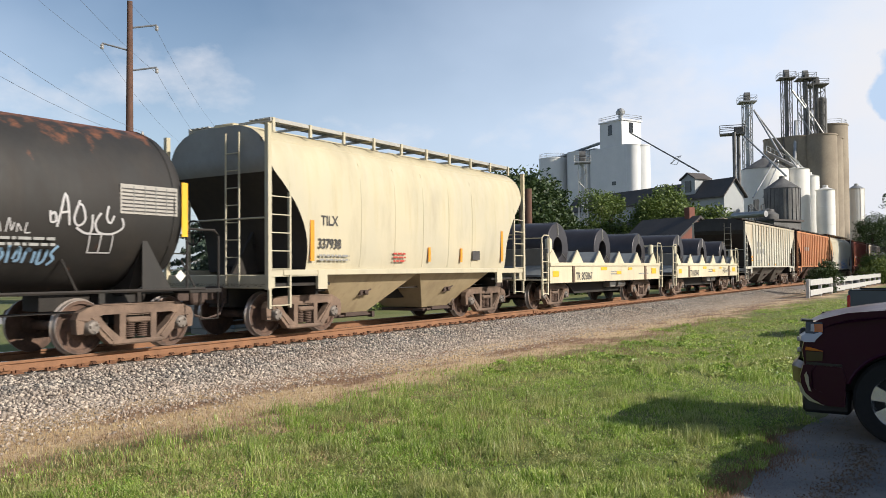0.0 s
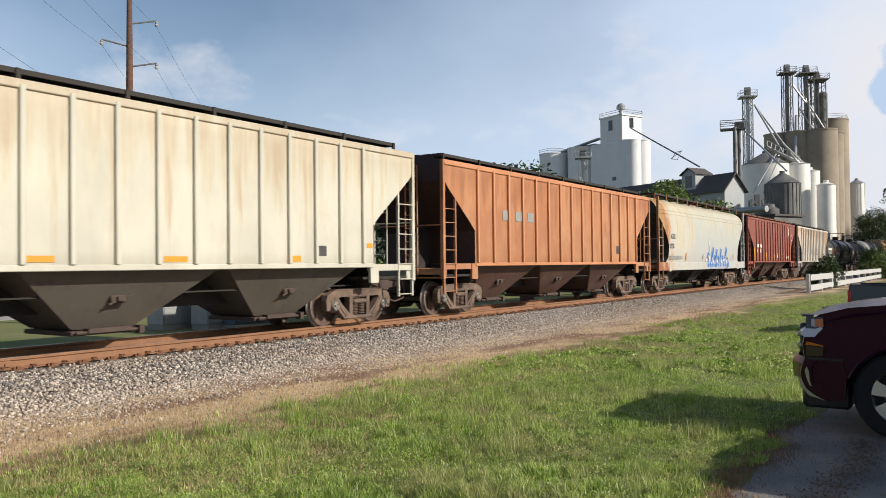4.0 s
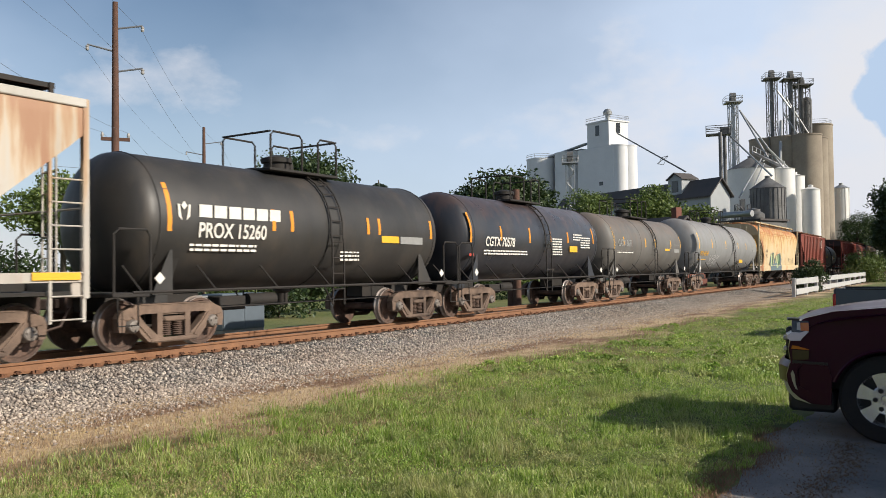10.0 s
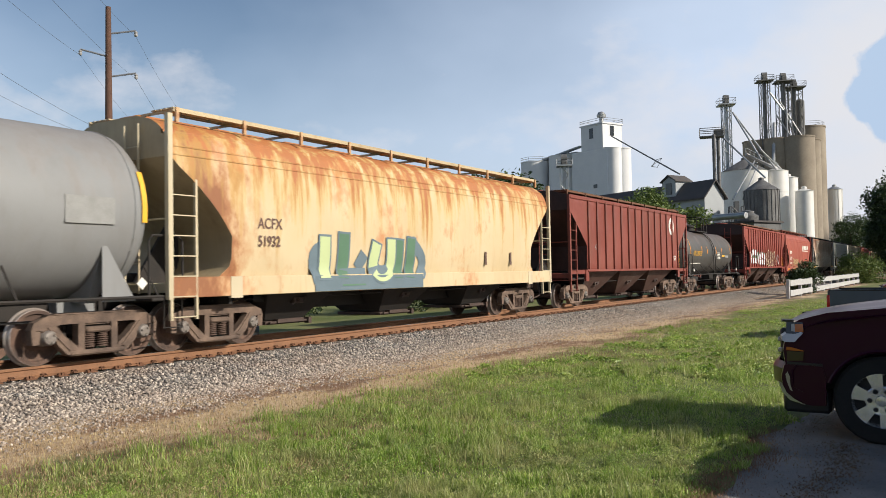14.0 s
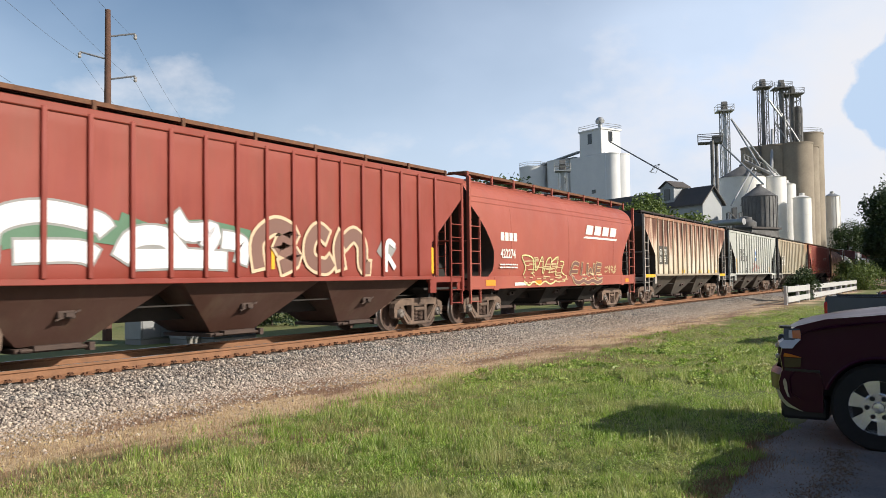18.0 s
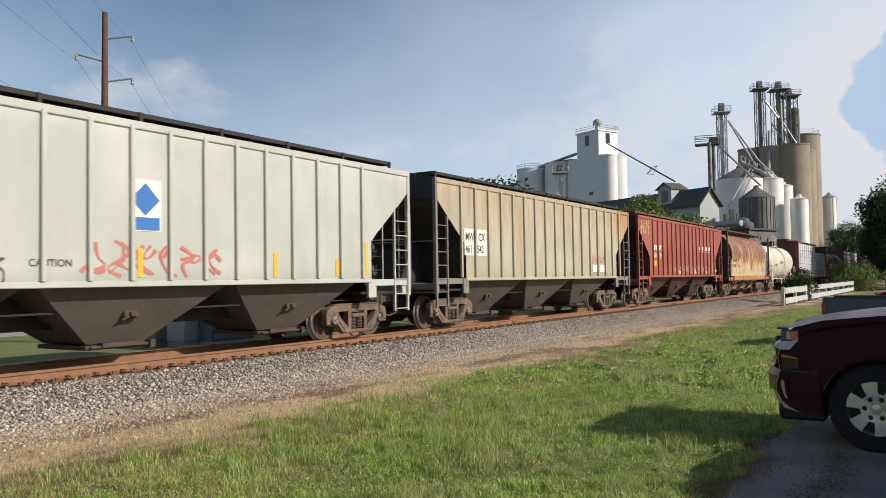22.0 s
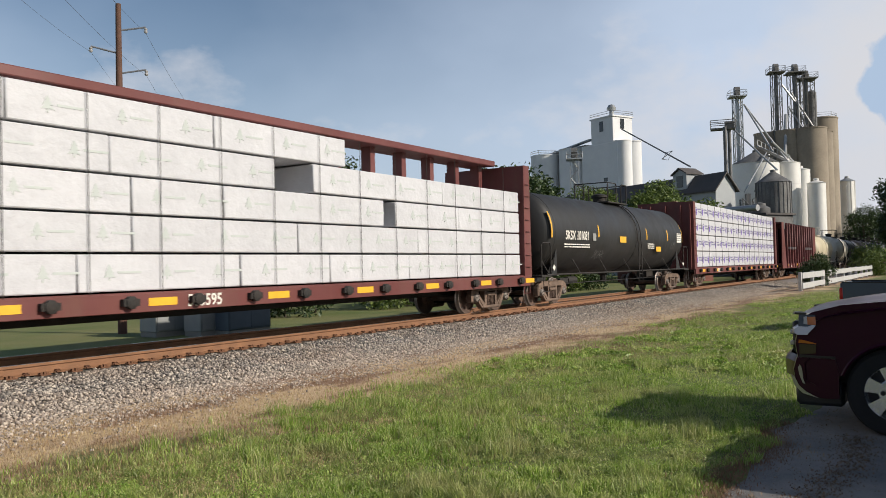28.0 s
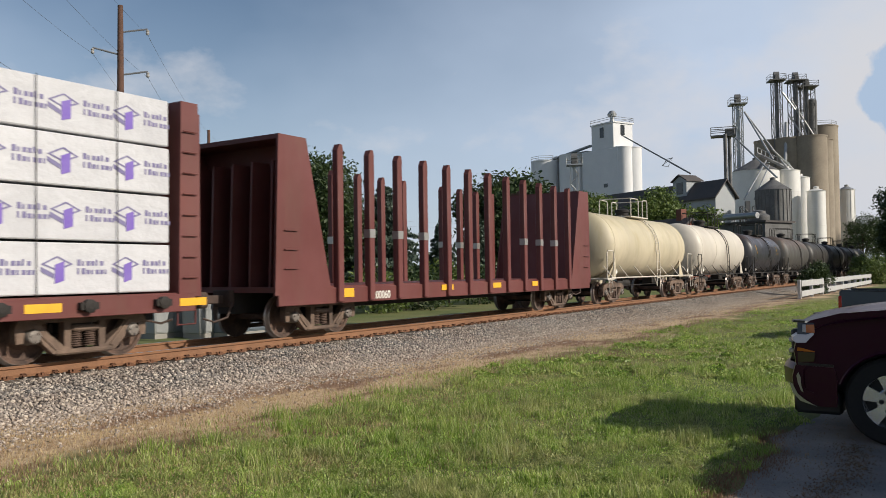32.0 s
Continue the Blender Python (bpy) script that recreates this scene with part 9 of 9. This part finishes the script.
part("platform", Mesh().box(-2.3, 2.3, -1.2, 1.2, -0.25, 0.0).box(0.3, 2.1, -0.7, 0.7, 0.0, 1.2, 0.1), M_DIRTYG, pf, at=pose(u[0], u[1], u[2], 0, 0, -76))
m = Mesh()
rail_round(m, [(-2.3, -1.2, 0), (2.3, -1.2, 0), (2.3, 1.2, 0), (-2.3, 1.2, 0)], 1.5, 0.07)
part("platform_railing", m, M_DIRTYG, pf, at=pose(u[0], u[1], u[2], 0, 0, -76))
SPOUTS = (((163.60, 38.19, 27.17), (157.29, 29.31, 17.90), 0.26), ((177.73, 39.17, 34.48), (174.88, 33.17, 23.52), 0.30), ((177.80, 38.85, 33.97), (177.38, 30.60, 21.24), 0.26), ((175.75, 38.88, 21.72), (172.77, 33.54, 22.74), 0.2),
          ((172.67, 34.06, 23.12), (154.18, 34.51, 14.03), 0.22), ((168.85, 32.79, 21.69), (156.51, 33.21, 14.11), 0.2), ((201.83, 35.92, 42.79), (203.29, 33.27, 38.42), 0.3), ((204.15, 34.24, 40.97), (205.86, 29.73, 32.26), 0.28),
          ((204.28, 33.42, 39.54), (205.63, 31.30, 32.39), 0.28), ((204.03, 34.92, 37.66), (203.52, 31.84, 32.16), 0.26), ((201.97, 35.10, 35.35), (196.96, 34.71, 23.48), 0.55), ((204.40, 32.70, 38.81), (203.43, 32.44, 32.21), 0.26), ((174.85, 33.34, 25.63), (181.50, 30.20, 21.61), 0.3))
SHIFT = Vector((0.1, -0.75, 0.0))
for p, q, r in SPOUTS:
    tagged(part("grain_spout", Mesh().tube([Vector(p) + SHIFT, Vector(q) + SHIFT], r * 0.68, 8), M_GALV), "galvanised grain spout between legs and bins", "grain spout", "grain spouts")
cat = thing("catwalk", pose(0, 0, 0), "railed steel catwalk over the bins", "catwalk")
p, q = Vector((174.42, 35.3, 24.87)), Vector((179.49, 30.0, 21.68))
part("walkway", Mesh().tube([p, q], 0.35, 4), M_GALV, cat)
part("handrail", Mesh().tube([p + Vector((0, 0, 1.3)), q + Vector((0, 0, 1.3))], 0.08, 4), M_GALV, cat)
for k in range(9):
    s = p.lerp(q, k / 8)
    part("stanchion", Mesh().tube([s, s + Vector((0, 0, 1.3))], 0.06, 4), M_GALV, cat)
lattice("bin_stair_tower", (136.87, 29.45, 1.49), GZ, (136.91, 29.25, 11.42)[2], 2.0, "dark steel stair frame beside the mill", "stair tower", 6, None, M_DIRTYG)

# brick house among the trees, white house down the street
bh = site("brick_house", (88.53, 25.02, 1.53), 60, "small dark brick house with a gable roof and chimney", "house")
hz = (88.55, 24.95, 5.11)[2] - GZ
part("wall", Mesh().prism([(-3, 0), (3, 0), (3, hz - 0.6), (0, hz + 1.6), (-3, hz - 0.6)], 0, 9, "x"), M_BRICK, bh)
part("roof", Mesh().prism([(-3.4, hz - 1.0), (0, hz + 1.6), (3.4, hz - 1.0), (3.4, hz - 0.75), (0, hz + 1.9), (-3.4, hz - 0.75)], -0.3, 9.3, "x"), M_DARKROOF, bh)
part("chimney", Mesh().box(1.0, 1.8, -0.4, 0.4, hz, (88.45, 25.30, 7.97)[2] - GZ, 0.03), M_BRICK, bh)
wh = site("white_house", (62.92, 71.18, 1.28), 50, "small white house with a grey roof down the street", "house")
part("wall", Mesh().prism([(-3.5, 0), (3.5, 0), (3.5, 3.4), (0, 5.4), (-3.5, 3.4)], 0, 8, "x"), M_SIDING, wh)
part("roof", Mesh().prism([(-4, 3.0), (0, 5.4), (4, 3.0), (4, 3.3), (0, 5.7), (-4, 3.3)], -0.3, 8.3, "x"), M_DARKROOF, wh)
for y in (-1.6, 1.6):
    part("window", Mesh().box(-0.06, 0.0, y - 0.5, y + 0.5, 1.1, 2.4), M_GLASS, wh)

# ---- parked vehicles ----
M_TYRE = surface("tyre_rubber", (0.012, 0.012, 0.013), (0.022, 0.021, 0.02), 6, 0.85)
M_ALLOY = surface("alloy_rim", (0.80, 0.80, 0.81), (0.62, 0.62, 0.63), 5, 0.22, 0.75, 30, 0.02, 0.3)
M_TRIM = surface("black_trim", (0.012, 0.012, 0.013), None, 5, 0.5)
M_CHROME = surface("chrome_trim", (0.34, 0.35, 0.38), (0.22, 0.23, 0.26), 3, 0.3, 0.8, 20, 0.0, 0.2)
M_AMBER = surface("amber_lens_and_glint", (0.50, 0.14, 0.02), (0.3, 0.08, 0.01), 8, 0.15, 0, 40, 0.05, 0.3)
M_OLIVE = surface("painted_olive_reflection", (0.035, 0.028, 0.014), (0.02, 0.017, 0.01), 8, 0.2, 0, 40, 0.0, 0.4)
M_LENS = surface("pale_lamp_glass", (0.42, 0.38, 0.33), (0.22, 0.20, 0.19), 9, 0.12, 0.2, 40, 0.0, 0.5)
M_LAMP = surface("headlamp_lens", (0.07, 0.068, 0.07), (0.02, 0.02, 0.022), 6, 0.08, 0.3, 30, 0.02, 0.6)
M_TAIL = surface("red_tail_lens", (0.4, 0.015, 0.015), None, 6, 0.15)
M_CARGLASS = surface("tinted_car_glass", (0.02, 0.022, 0.024), None, 3, 0.05, 0, 30, 0.0, 0.2)


def car_paint(name, colour):
    m, n, l, p = nodes(name)
    co = n.new("ShaderNodeTexCoord").outputs["Object"]
    c2 = mixed(n, l, remap(n, l, noise_node(n, l, co, 1.5, 5), 0.4, 0.7, 0, 0.35), colour, tuple(k * 0.7 + 0.01 for k in colour))
    l.new(c2, p.inputs["Base Color"])
    p.inputs["Roughness"].default_value, p.inputs["Metallic"].default_value = 0.28, 0.0
    p.inputs["Specular IOR Level"].default_value = 0.10
    p.inputs["Coat Weight"].default_value, p.inputs["Coat Roughness"].default_value = 0.12, 0.04
    return m


def arc(cx, cz, r, a0, a1, n):
    return [(cx + r * math.cos(radians(a0 + (a1 - a0) * k / n)), cz + r * math.sin(radians(a0 + (a1 - a0) * k / n))) for k in range(n + 1)]


def road_wheel(parent, x, y, r, side):
    w = part("wheel", Mesh().lathe([(r * 0.62, -0.13), (r * 0.93, -0.135), (r, -0.10), (r, 0.10), (r * 0.93, 0.135), (r * 0.62, 0.13), (r * 0.60, 0.0), (r * 0.62, -0.13)], "y", (0, 0, 0), 40, caps=False), M_TYRE, parent, "black rubber tyre", pose(x, y, r, 0, 0, 0 if side > 0 else 180))
    m = Mesh().lathe([(r * 0.66, 0.10), (r * 0.68, 0.128), (r * 0.62, 0.130), (r * 0.58, 0.09), (r * 0.58, -0.1)], "y", (0, 0, 0), 40, caps=False)
    part("rim", m, M_ALLOY, w)
    # black backing paints the shade in the gaps between the spokes
    part("brake_disc", Mesh().lathe([(0.02, 0.02), (r * 0.59, 0.0), (r * 0.59, -0.03)], "y", (0, 0, 0), 40, caps=False), M_TRIM, w)
    for k in range(6):
        a = k * math.tau / 6 + 0.3
        sp = Mesh()
        for d in (-0.075, 0.075):
            c0, s0, c1, s1 = math.cos(a + d * 0.8), math.sin(a + d * 0.8), math.cos(a + d * 1.9), math.sin(a + d * 1.9)
            q = 0.028
            sp.add([(0.05 * c0 - q * s0, 0.115, 0.05 * s0 + q * c0), (0.05 * c0 + q * s0, 0.115, 0.05 * s0 - q * c0), (r * 0.63 * c1 + q * 1.3 * s1, 0.122, r * 0.63 * s1 - q * 1.3 * c1), (r * 0.63 * c1 - q * 1.3 * s1, 0.122, r * 0.63 * s1 + q * 1.3 * c1),
                    (0.05 * c0 - q * s0, 0.06, 0.05 * s0 + q * c0), (0.05 * c0 + q * s0, 0.06, 0.05 * s0 - q * c0), (r * 0.63 * c1 + q * 1.3 * s1, 0.07, r * 0.63 * s1 - q * 1.3 * c1), (r * 0.63 * c1 - q * 1.3 * s1, 0.07, r * 0.63 * s1 + q * 1.3 * c1)],
                   [(0, 1, 2, 3), (7, 6, 5, 4), (0, 3, 7, 4), (1, 5, 6, 2), (0, 4, 5, 1), (3, 2, 6, 7)])
        part("spoke", sp, M_ALLOY, w)
    part("hub_cap", Mesh().lathe([(r * 0.13, 0.05), (r * 0.13, 0.118), (r * 0.11, 0.126), (0.01, 0.128)], "y", (0, 0, 0), 20), M_ALLOY, w)
    part("wheel_centre", Mesh().lathe([(r * 0.34, 0.05), (r * 0.34, 0.108), (r * 0.31, 0.118), (r * 0.12, 0.112)], "y", (0, 0, 0), 30), M_ALLOY, w)
    for k in range(6):
        a = k * math.tau / 6
        part("lug_nut", Mesh().lathe([(0.024, 0.10), (0.024, 0.128), (0.015, 0.138)], "y", (r * 0.235 * math.cos(a), 0, r * 0.235 * math.sin(a)), 8), M_TRIM, w)


def pickup(place, turn, paintmat, label):
    """A full-size pickup; its own x axis points ahead, the front bumper at 0."""
    t = thing("pickup_truck", pose(*place, 0, 0, turn), label, "pickup truck", "parked vehicles")
    hw = 0.99
    side = [(-0.10, 0.62), (-0.06, 0.86), (-0.12, 1.09), (-0.26, 1.17), (-0.60, 1.245), (-1.45, 1.33), (-5.72, 1.33), (-5.78, 0.62)]
    side += [(-5.2, 0.55)] + arc(-4.62, 0.42, 0.52, 165, 15, 12) + [(-4.05, 0.46), (-1.50, 0.46)] + [(-1.62, 0.56)] + arc(-1.06, 0.40, 0.49, 160, 20, 14) + [(-0.56, 0.56), (-0.44, 0.56)]
    body = part("body", Mesh().prism(side, -hw, -hw + 0.10).prism(side, hw - 0.10, hw), paintmat, t, "dark glossy side panels with wheel arches")
    inner = [(-0.14, 0.66), (-0.10, 0.86), (-0.16, 1.08), (-0.28, 1.13), (-1.45, 1.25), (-3.9, 1.28), (-3.9, 0.5), (-1.72, 0.5), (-1.67, 0.98), (-0.50, 0.98), (-0.46, 0.66)]
    part("inner_body", Mesh().prism(inner, -hw + 0.10, hw - 0.10), M_TRIM, t)
    m, nx, ny = Mesh(), 14, 16
    vs = []
    for i in range(nx + 1):
        f = i / nx
        for j in range(ny + 1):
            y = -1 + 2 * j / ny
            z = 1.13 + 0.215 * f ** 0.7 + 0.03 * (1 - y * y) + (0.018 if abs(y) < 0.45 else 0.0) * min(1, f * 3) - 0.07 * abs(y) ** 6 - 0.03 * max(0, 0.12 - f) / 0.12
            vs.append((-0.14 - 1.42 * f - 0.06 * y * y * (1 - f), y * (hw - 0.005), z))
    m.add(vs, [(i * (ny + 1) + j, i * (ny + 1) + j + 1, (i + 1) * (ny + 1) + j + 1, (i + 1) * (ny + 1) + j) for i in range(nx) for j in range(ny)], True)
    part("hood", m, paintmat, t, "raised glossy hood")
    cab = [(-1.40, 1.26), (-2.12, 1.83), (-2.45, 1.89), (-3.95, 1.88), (-4.25, 1.28)]
    cm = Mesh().prism(cab, -0.84, 0.84)
    cm.prism([(-2.16, 1.84), (-2.5, 1.93), (-3.7, 1.92), (-3.93, 1.86)], -0.62, 0.62)
    cm.v = [(x, y * (1.0 if z < 1.5 else 0.80), z) for x, y, z in cm.v]
    part("cab", cm, paintmat, t)
    part("windshield", Mesh().prism([(-1.47, 1.29), (-2.10, 1.79), (-2.14, 1.79), (-1.52, 1.29)], -0.78, 0.78).data("windshield", M_CARGLASS), None, t, at=pose(0.03, 0, 0.02))
    for s in (-1, 1):
        wm = Mesh().prism([(-1.75, 1.34), (-2.22, 1.76), (-3.85, 1.78), (-4.0, 1.34)], s * 0.842, s * 0.85)
        wm.v = [(x, y * (1.0 if z < 1.5 else 0.845), z) for x, y, z in wm.v]
        part("side_window", wm, M_CARGLASS, t)
        part("mirror", Mesh().box(-1.98, -1.80, min(s * 0.84, s * 1.10), max(s * 0.84, s * 1.10), 1.345, 1.56, 0.04), paintmat, t)
        lamp = part("headlamp", Mesh().prism([(-0.10, 1.03), (-0.11, 1.145), (-0.30, 1.145), (-0.31, 1.06), (-0.24, 1.03)], s * (hw - 0.30), s * (hw + 0.010)), M_LAMP, t, "clear headlamp with amber corner")
        part("lamp_reflector", Mesh().prism([(-0.16, 1.055), (-0.165, 1.125), (-0.20, 1.13), (-0.21, 1.05)], s * (hw + 0.006), s * (hw + 0.014)), M_LENS, lamp, "pale projector glass")
        part("lamp_brow", Mesh().prism([(-0.06, 1.145), (-0.07, 1.165), (-0.20, 1.165), (-0.19, 1.145)], s * (hw - 0.2), s * (hw + 0.016)), M_TRIM, lamp)
        part("amber_marker", Mesh().prism([(-0.205, 1.05), (-0.205, 1.125), (-0.30, 1.13), (-0.305, 1.05)], s * (hw + 0.008), s * (hw + 0.016)), M_AMBER, lamp)
        bezel = [(-0.045, 0.965), (-0.05, 1.0), (-0.10, 1.03), (-0.20, 1.028), (-0.27, 1.05), (-0.30, 1.04), (-0.22, 0.975), (-0.20, 0.95), (-0.08, 0.945)]
        part("lamp_strip", Mesh().prism(bezel, s * (hw - 0.25), s * (hw + 0.014)), M_CHROME, t, "dull chrome bezel under the headlamp")
        # two strips below paint amber and olive reflections onto the bodywork
        part("lower_lamp", Mesh().prism([(-0.09, 0.865), (-0.10, 0.90), (-0.16, 0.895), (-0.30, 0.868), (-0.30, 0.862)], s * (hw - 0.25), s * (hw + 0.010)), M_AMBER, t, "thin amber reflection painted on the front corner")
        part("lower_grille", Mesh().prism([(-0.10, 0.755), (-0.10, 0.855), (-0.30, 0.855), (-0.29, 0.77)], s * (hw - 0.25), s * (hw + 0.006)), M_OLIVE, t, "dark olive reflection painted over the bumper")
        part("bumper_groove", Mesh().prism([(-0.10, 0.725), (-0.10, 0.75), (-0.52, 0.745), (-0.52, 0.725)], s * (hw - 0.2), s * (hw + 0.004)), M_TRIM, t)
        part("fog_lamp", Mesh().prism([(-0.075, 0.62), (-0.10, 0.655), (-0.125, 0.60), (-0.13, 0.52), (-0.155, 0.46), (-0.125, 0.47), (-0.09, 0.55)], s * (hw + 0.002), s * (hw + 0.016)), M_LENS, t, "narrow pale fog lamp slit")
        part("tail_lamp", Mesh().box(-5.80, -5.72, min(s * 0.80, s * 1.0), max(s * 0.80, s * 1.0), 0.88, 1.20, 0.02), M_TAIL, t)
        part("arch_lip", Mesh().tube([(x, s * (hw + 0.008), z) for x, z in arc(-1.06, 0.40, 0.487, 160, 20, 18)], 0.016, 5), paintmat, t)
    part("grille", Mesh().box(-0.12, -0.05, -0.68, 0.68, 0.74, 1.06, 0.02), M_TRIM, t)
    for z in (0.84, 0.95):
        part("grille_bar", Mesh().box(-0.07, -0.02, -0.72, 0.72, z - 0.022, z + 0.022, 0.008), M_CHROME, t)
    bp = [(0.06 - 0.22 * (abs(y) ** 3), y) for y in (-1, -0.8, -0.5, 0, 0.5, 0.8, 1)]
    m = Mesh()
    for z0, z1, out in ((0.46, 0.72, 0.0),):
        vs = []
        for x, y in bp:
            for dx, z in ((-0.12, z0), (-0.01, z0 + 0.04), (0.0, z1 - 0.06), (-0.06, z1)):
                vs.append((x + dx, y * (hw + 0.01), z))
        m.add(vs, [(i * 4 + k, i * 4 + k + 1, (i + 1) * 4 + k + 1, (i + 1) * 4 + k) for i in range(6) for k in range(3)], True)
    fl = [(-0.16, 0.36), (-0.05, 0.46), (-0.03, 0.60), (-0.07, 0.72), (-0.52, 0.72), (-0.56, 0.60), (-0.55, 0.34), (-0.36, 0.335)]
    m.prism(fl, -hw - 0.006, -hw + 0.06).prism(fl, hw - 0.06, hw + 0.006)
    part("front_bumper", m, paintmat, t, "painted front bumper")
    for k in (-1, 1):
        part("bumper_corner", Mesh().prism([(-0.30, 0.335), (-0.12, 0.37), (-0.035, 0.44), (0.0, 0.54), (-0.035, 0.525), (-0.085, 0.44), (-0.17, 0.385)], k * (hw - 0.10), k * (hw + 0.014)), M_CHROME, t, "chrome bumper corner")
    part("air_dam", Mesh().box(-0.60, -0.16, -0.86, 0.86, 0.24, 0.46, 0.03), M_TRIM, t)
    part("chassis", Mesh().box(-5.6, -0.45, -0.55, 0.55, 0.34, 0.62), M_TRIM, t)
    part("tailgate", Mesh().box(-5.80, -5.70, -0.80, 0.80, 0.72, 1.31, 0.02), paintmat, t)
    part("bed_floor", Mesh().box(-5.7, -4.2, -0.9, 0.9, 0.75, 0.80), M_TRIM, t)
    for s in (-1, 1):
        part("bed_rail", Mesh().box(-5.75, -4.2, s * 0.935 - 0.055, s * 0.935 + 0.055, 1.302, 1.33, 0.008), M_TRIM, t)
    for x in (-1.04, -4.62):
        for s in (-1, 1):
            road_wheel(t, x, s * (hw - 0.16), 0.415, s)
            ring = arc(x, 0.42, 0.535, 185, -5, 16) + arc(x, 0.42, 0.57, -5, 185, 16)
            part("wheel_liner", Mesh().prism(ring, s * 0.60, s * 0.90).prism(arc(x, 0.42, 0.56, 185, -5, 16), s * 0.60, s * 0.64), M_TRIM, t)
    for ob in t.children_recursive:      # the nose narrows and rounds off in plan
        if ob.type == "MESH" and ob.name.split(".")[0] in NOSE:
            for v in ob.data.vertices:
                f = max(0.0, min(1.0, (v.co.x + 0.62) / 0.62))
                v.co.y *= 1.0 - 0.10 * f * f - 0.07 * f * max(0.0, min(1.0, (v.co.z - 0.98) / 0.16))
                v.co.x -= 0.16 * abs(v.co.y) ** 2 * f
    return t


NOSE = {"body", "hood", "headlamp", "amber_marker", "lower_lamp", "front_bumper", "bumper_corner", "lamp_reflector", "lamp_brow", "lamp_strip", "lower_grille", "bumper_groove", "grille", "grille_bar", "inner_body", "fog_lamp"}
P_MAROON = car_paint("dark_maroon_car_paint", (0.034, 0.003, 0.016))
P_SLATE = car_paint("slate_blue_car_paint", (0.08, 0.095, 0.12))
P_CHERRY = car_paint("cherry_red_car_paint", (0.20, 0.015, 0.03))
pickup((9.62, 1.64, -0.312), 90, P_MAROON, "dark maroon pickup truck parked at the lawn's edge")
# out of view, added to cast the shade that lies on the drive
pickup((7.56, 0.04, -0.312), 90, P_SLATE, "unseen dark pickup truck parked in the neighbouring space")
pickup((21.75, -3.3, -0.492), -90, P_SLATE, "slate-blue pickup truck parked tail to the lawn")
pickup((33.2, 2.35, -0.492), 90, P_CHERRY, "cherry-red pickup truck parked beyond the others")



# ---- movement ----
def rolled(t):
    """Metres rolled at t seconds, even between the rows."""
    return float(np.interp(t, [r[0] for r in ROLLED], [r[1] for r in ROLLED]))


def motions():
    for car, place in CARS:
        walk(car, [(t, pose(place - d, TRACK_Y, 0)) for t, d in ROLLED])
    ticks = [k / FPS for k in range(0, 32 * FPS + 1)]
    ways = [rolled(t) for t in ticks]
    for wheel, x, place in WHEELS:
        rows = [(t, pose(x, 0, 0.457, 0, -math.degrees((d - place) / 0.457), 0)) for t, d in zip(ticks, ways) if 1.0 < place - d < 48.0]
        if not rows:
            continue
        first, last = rows[0], rows[-1]
        if first[0] > 0:
            rows.insert(0, (0.0, first[1]))
        if last[0] < 32.0:
            rows.append((32.0, last[1]))
        walk(wheel, rows)


motions()
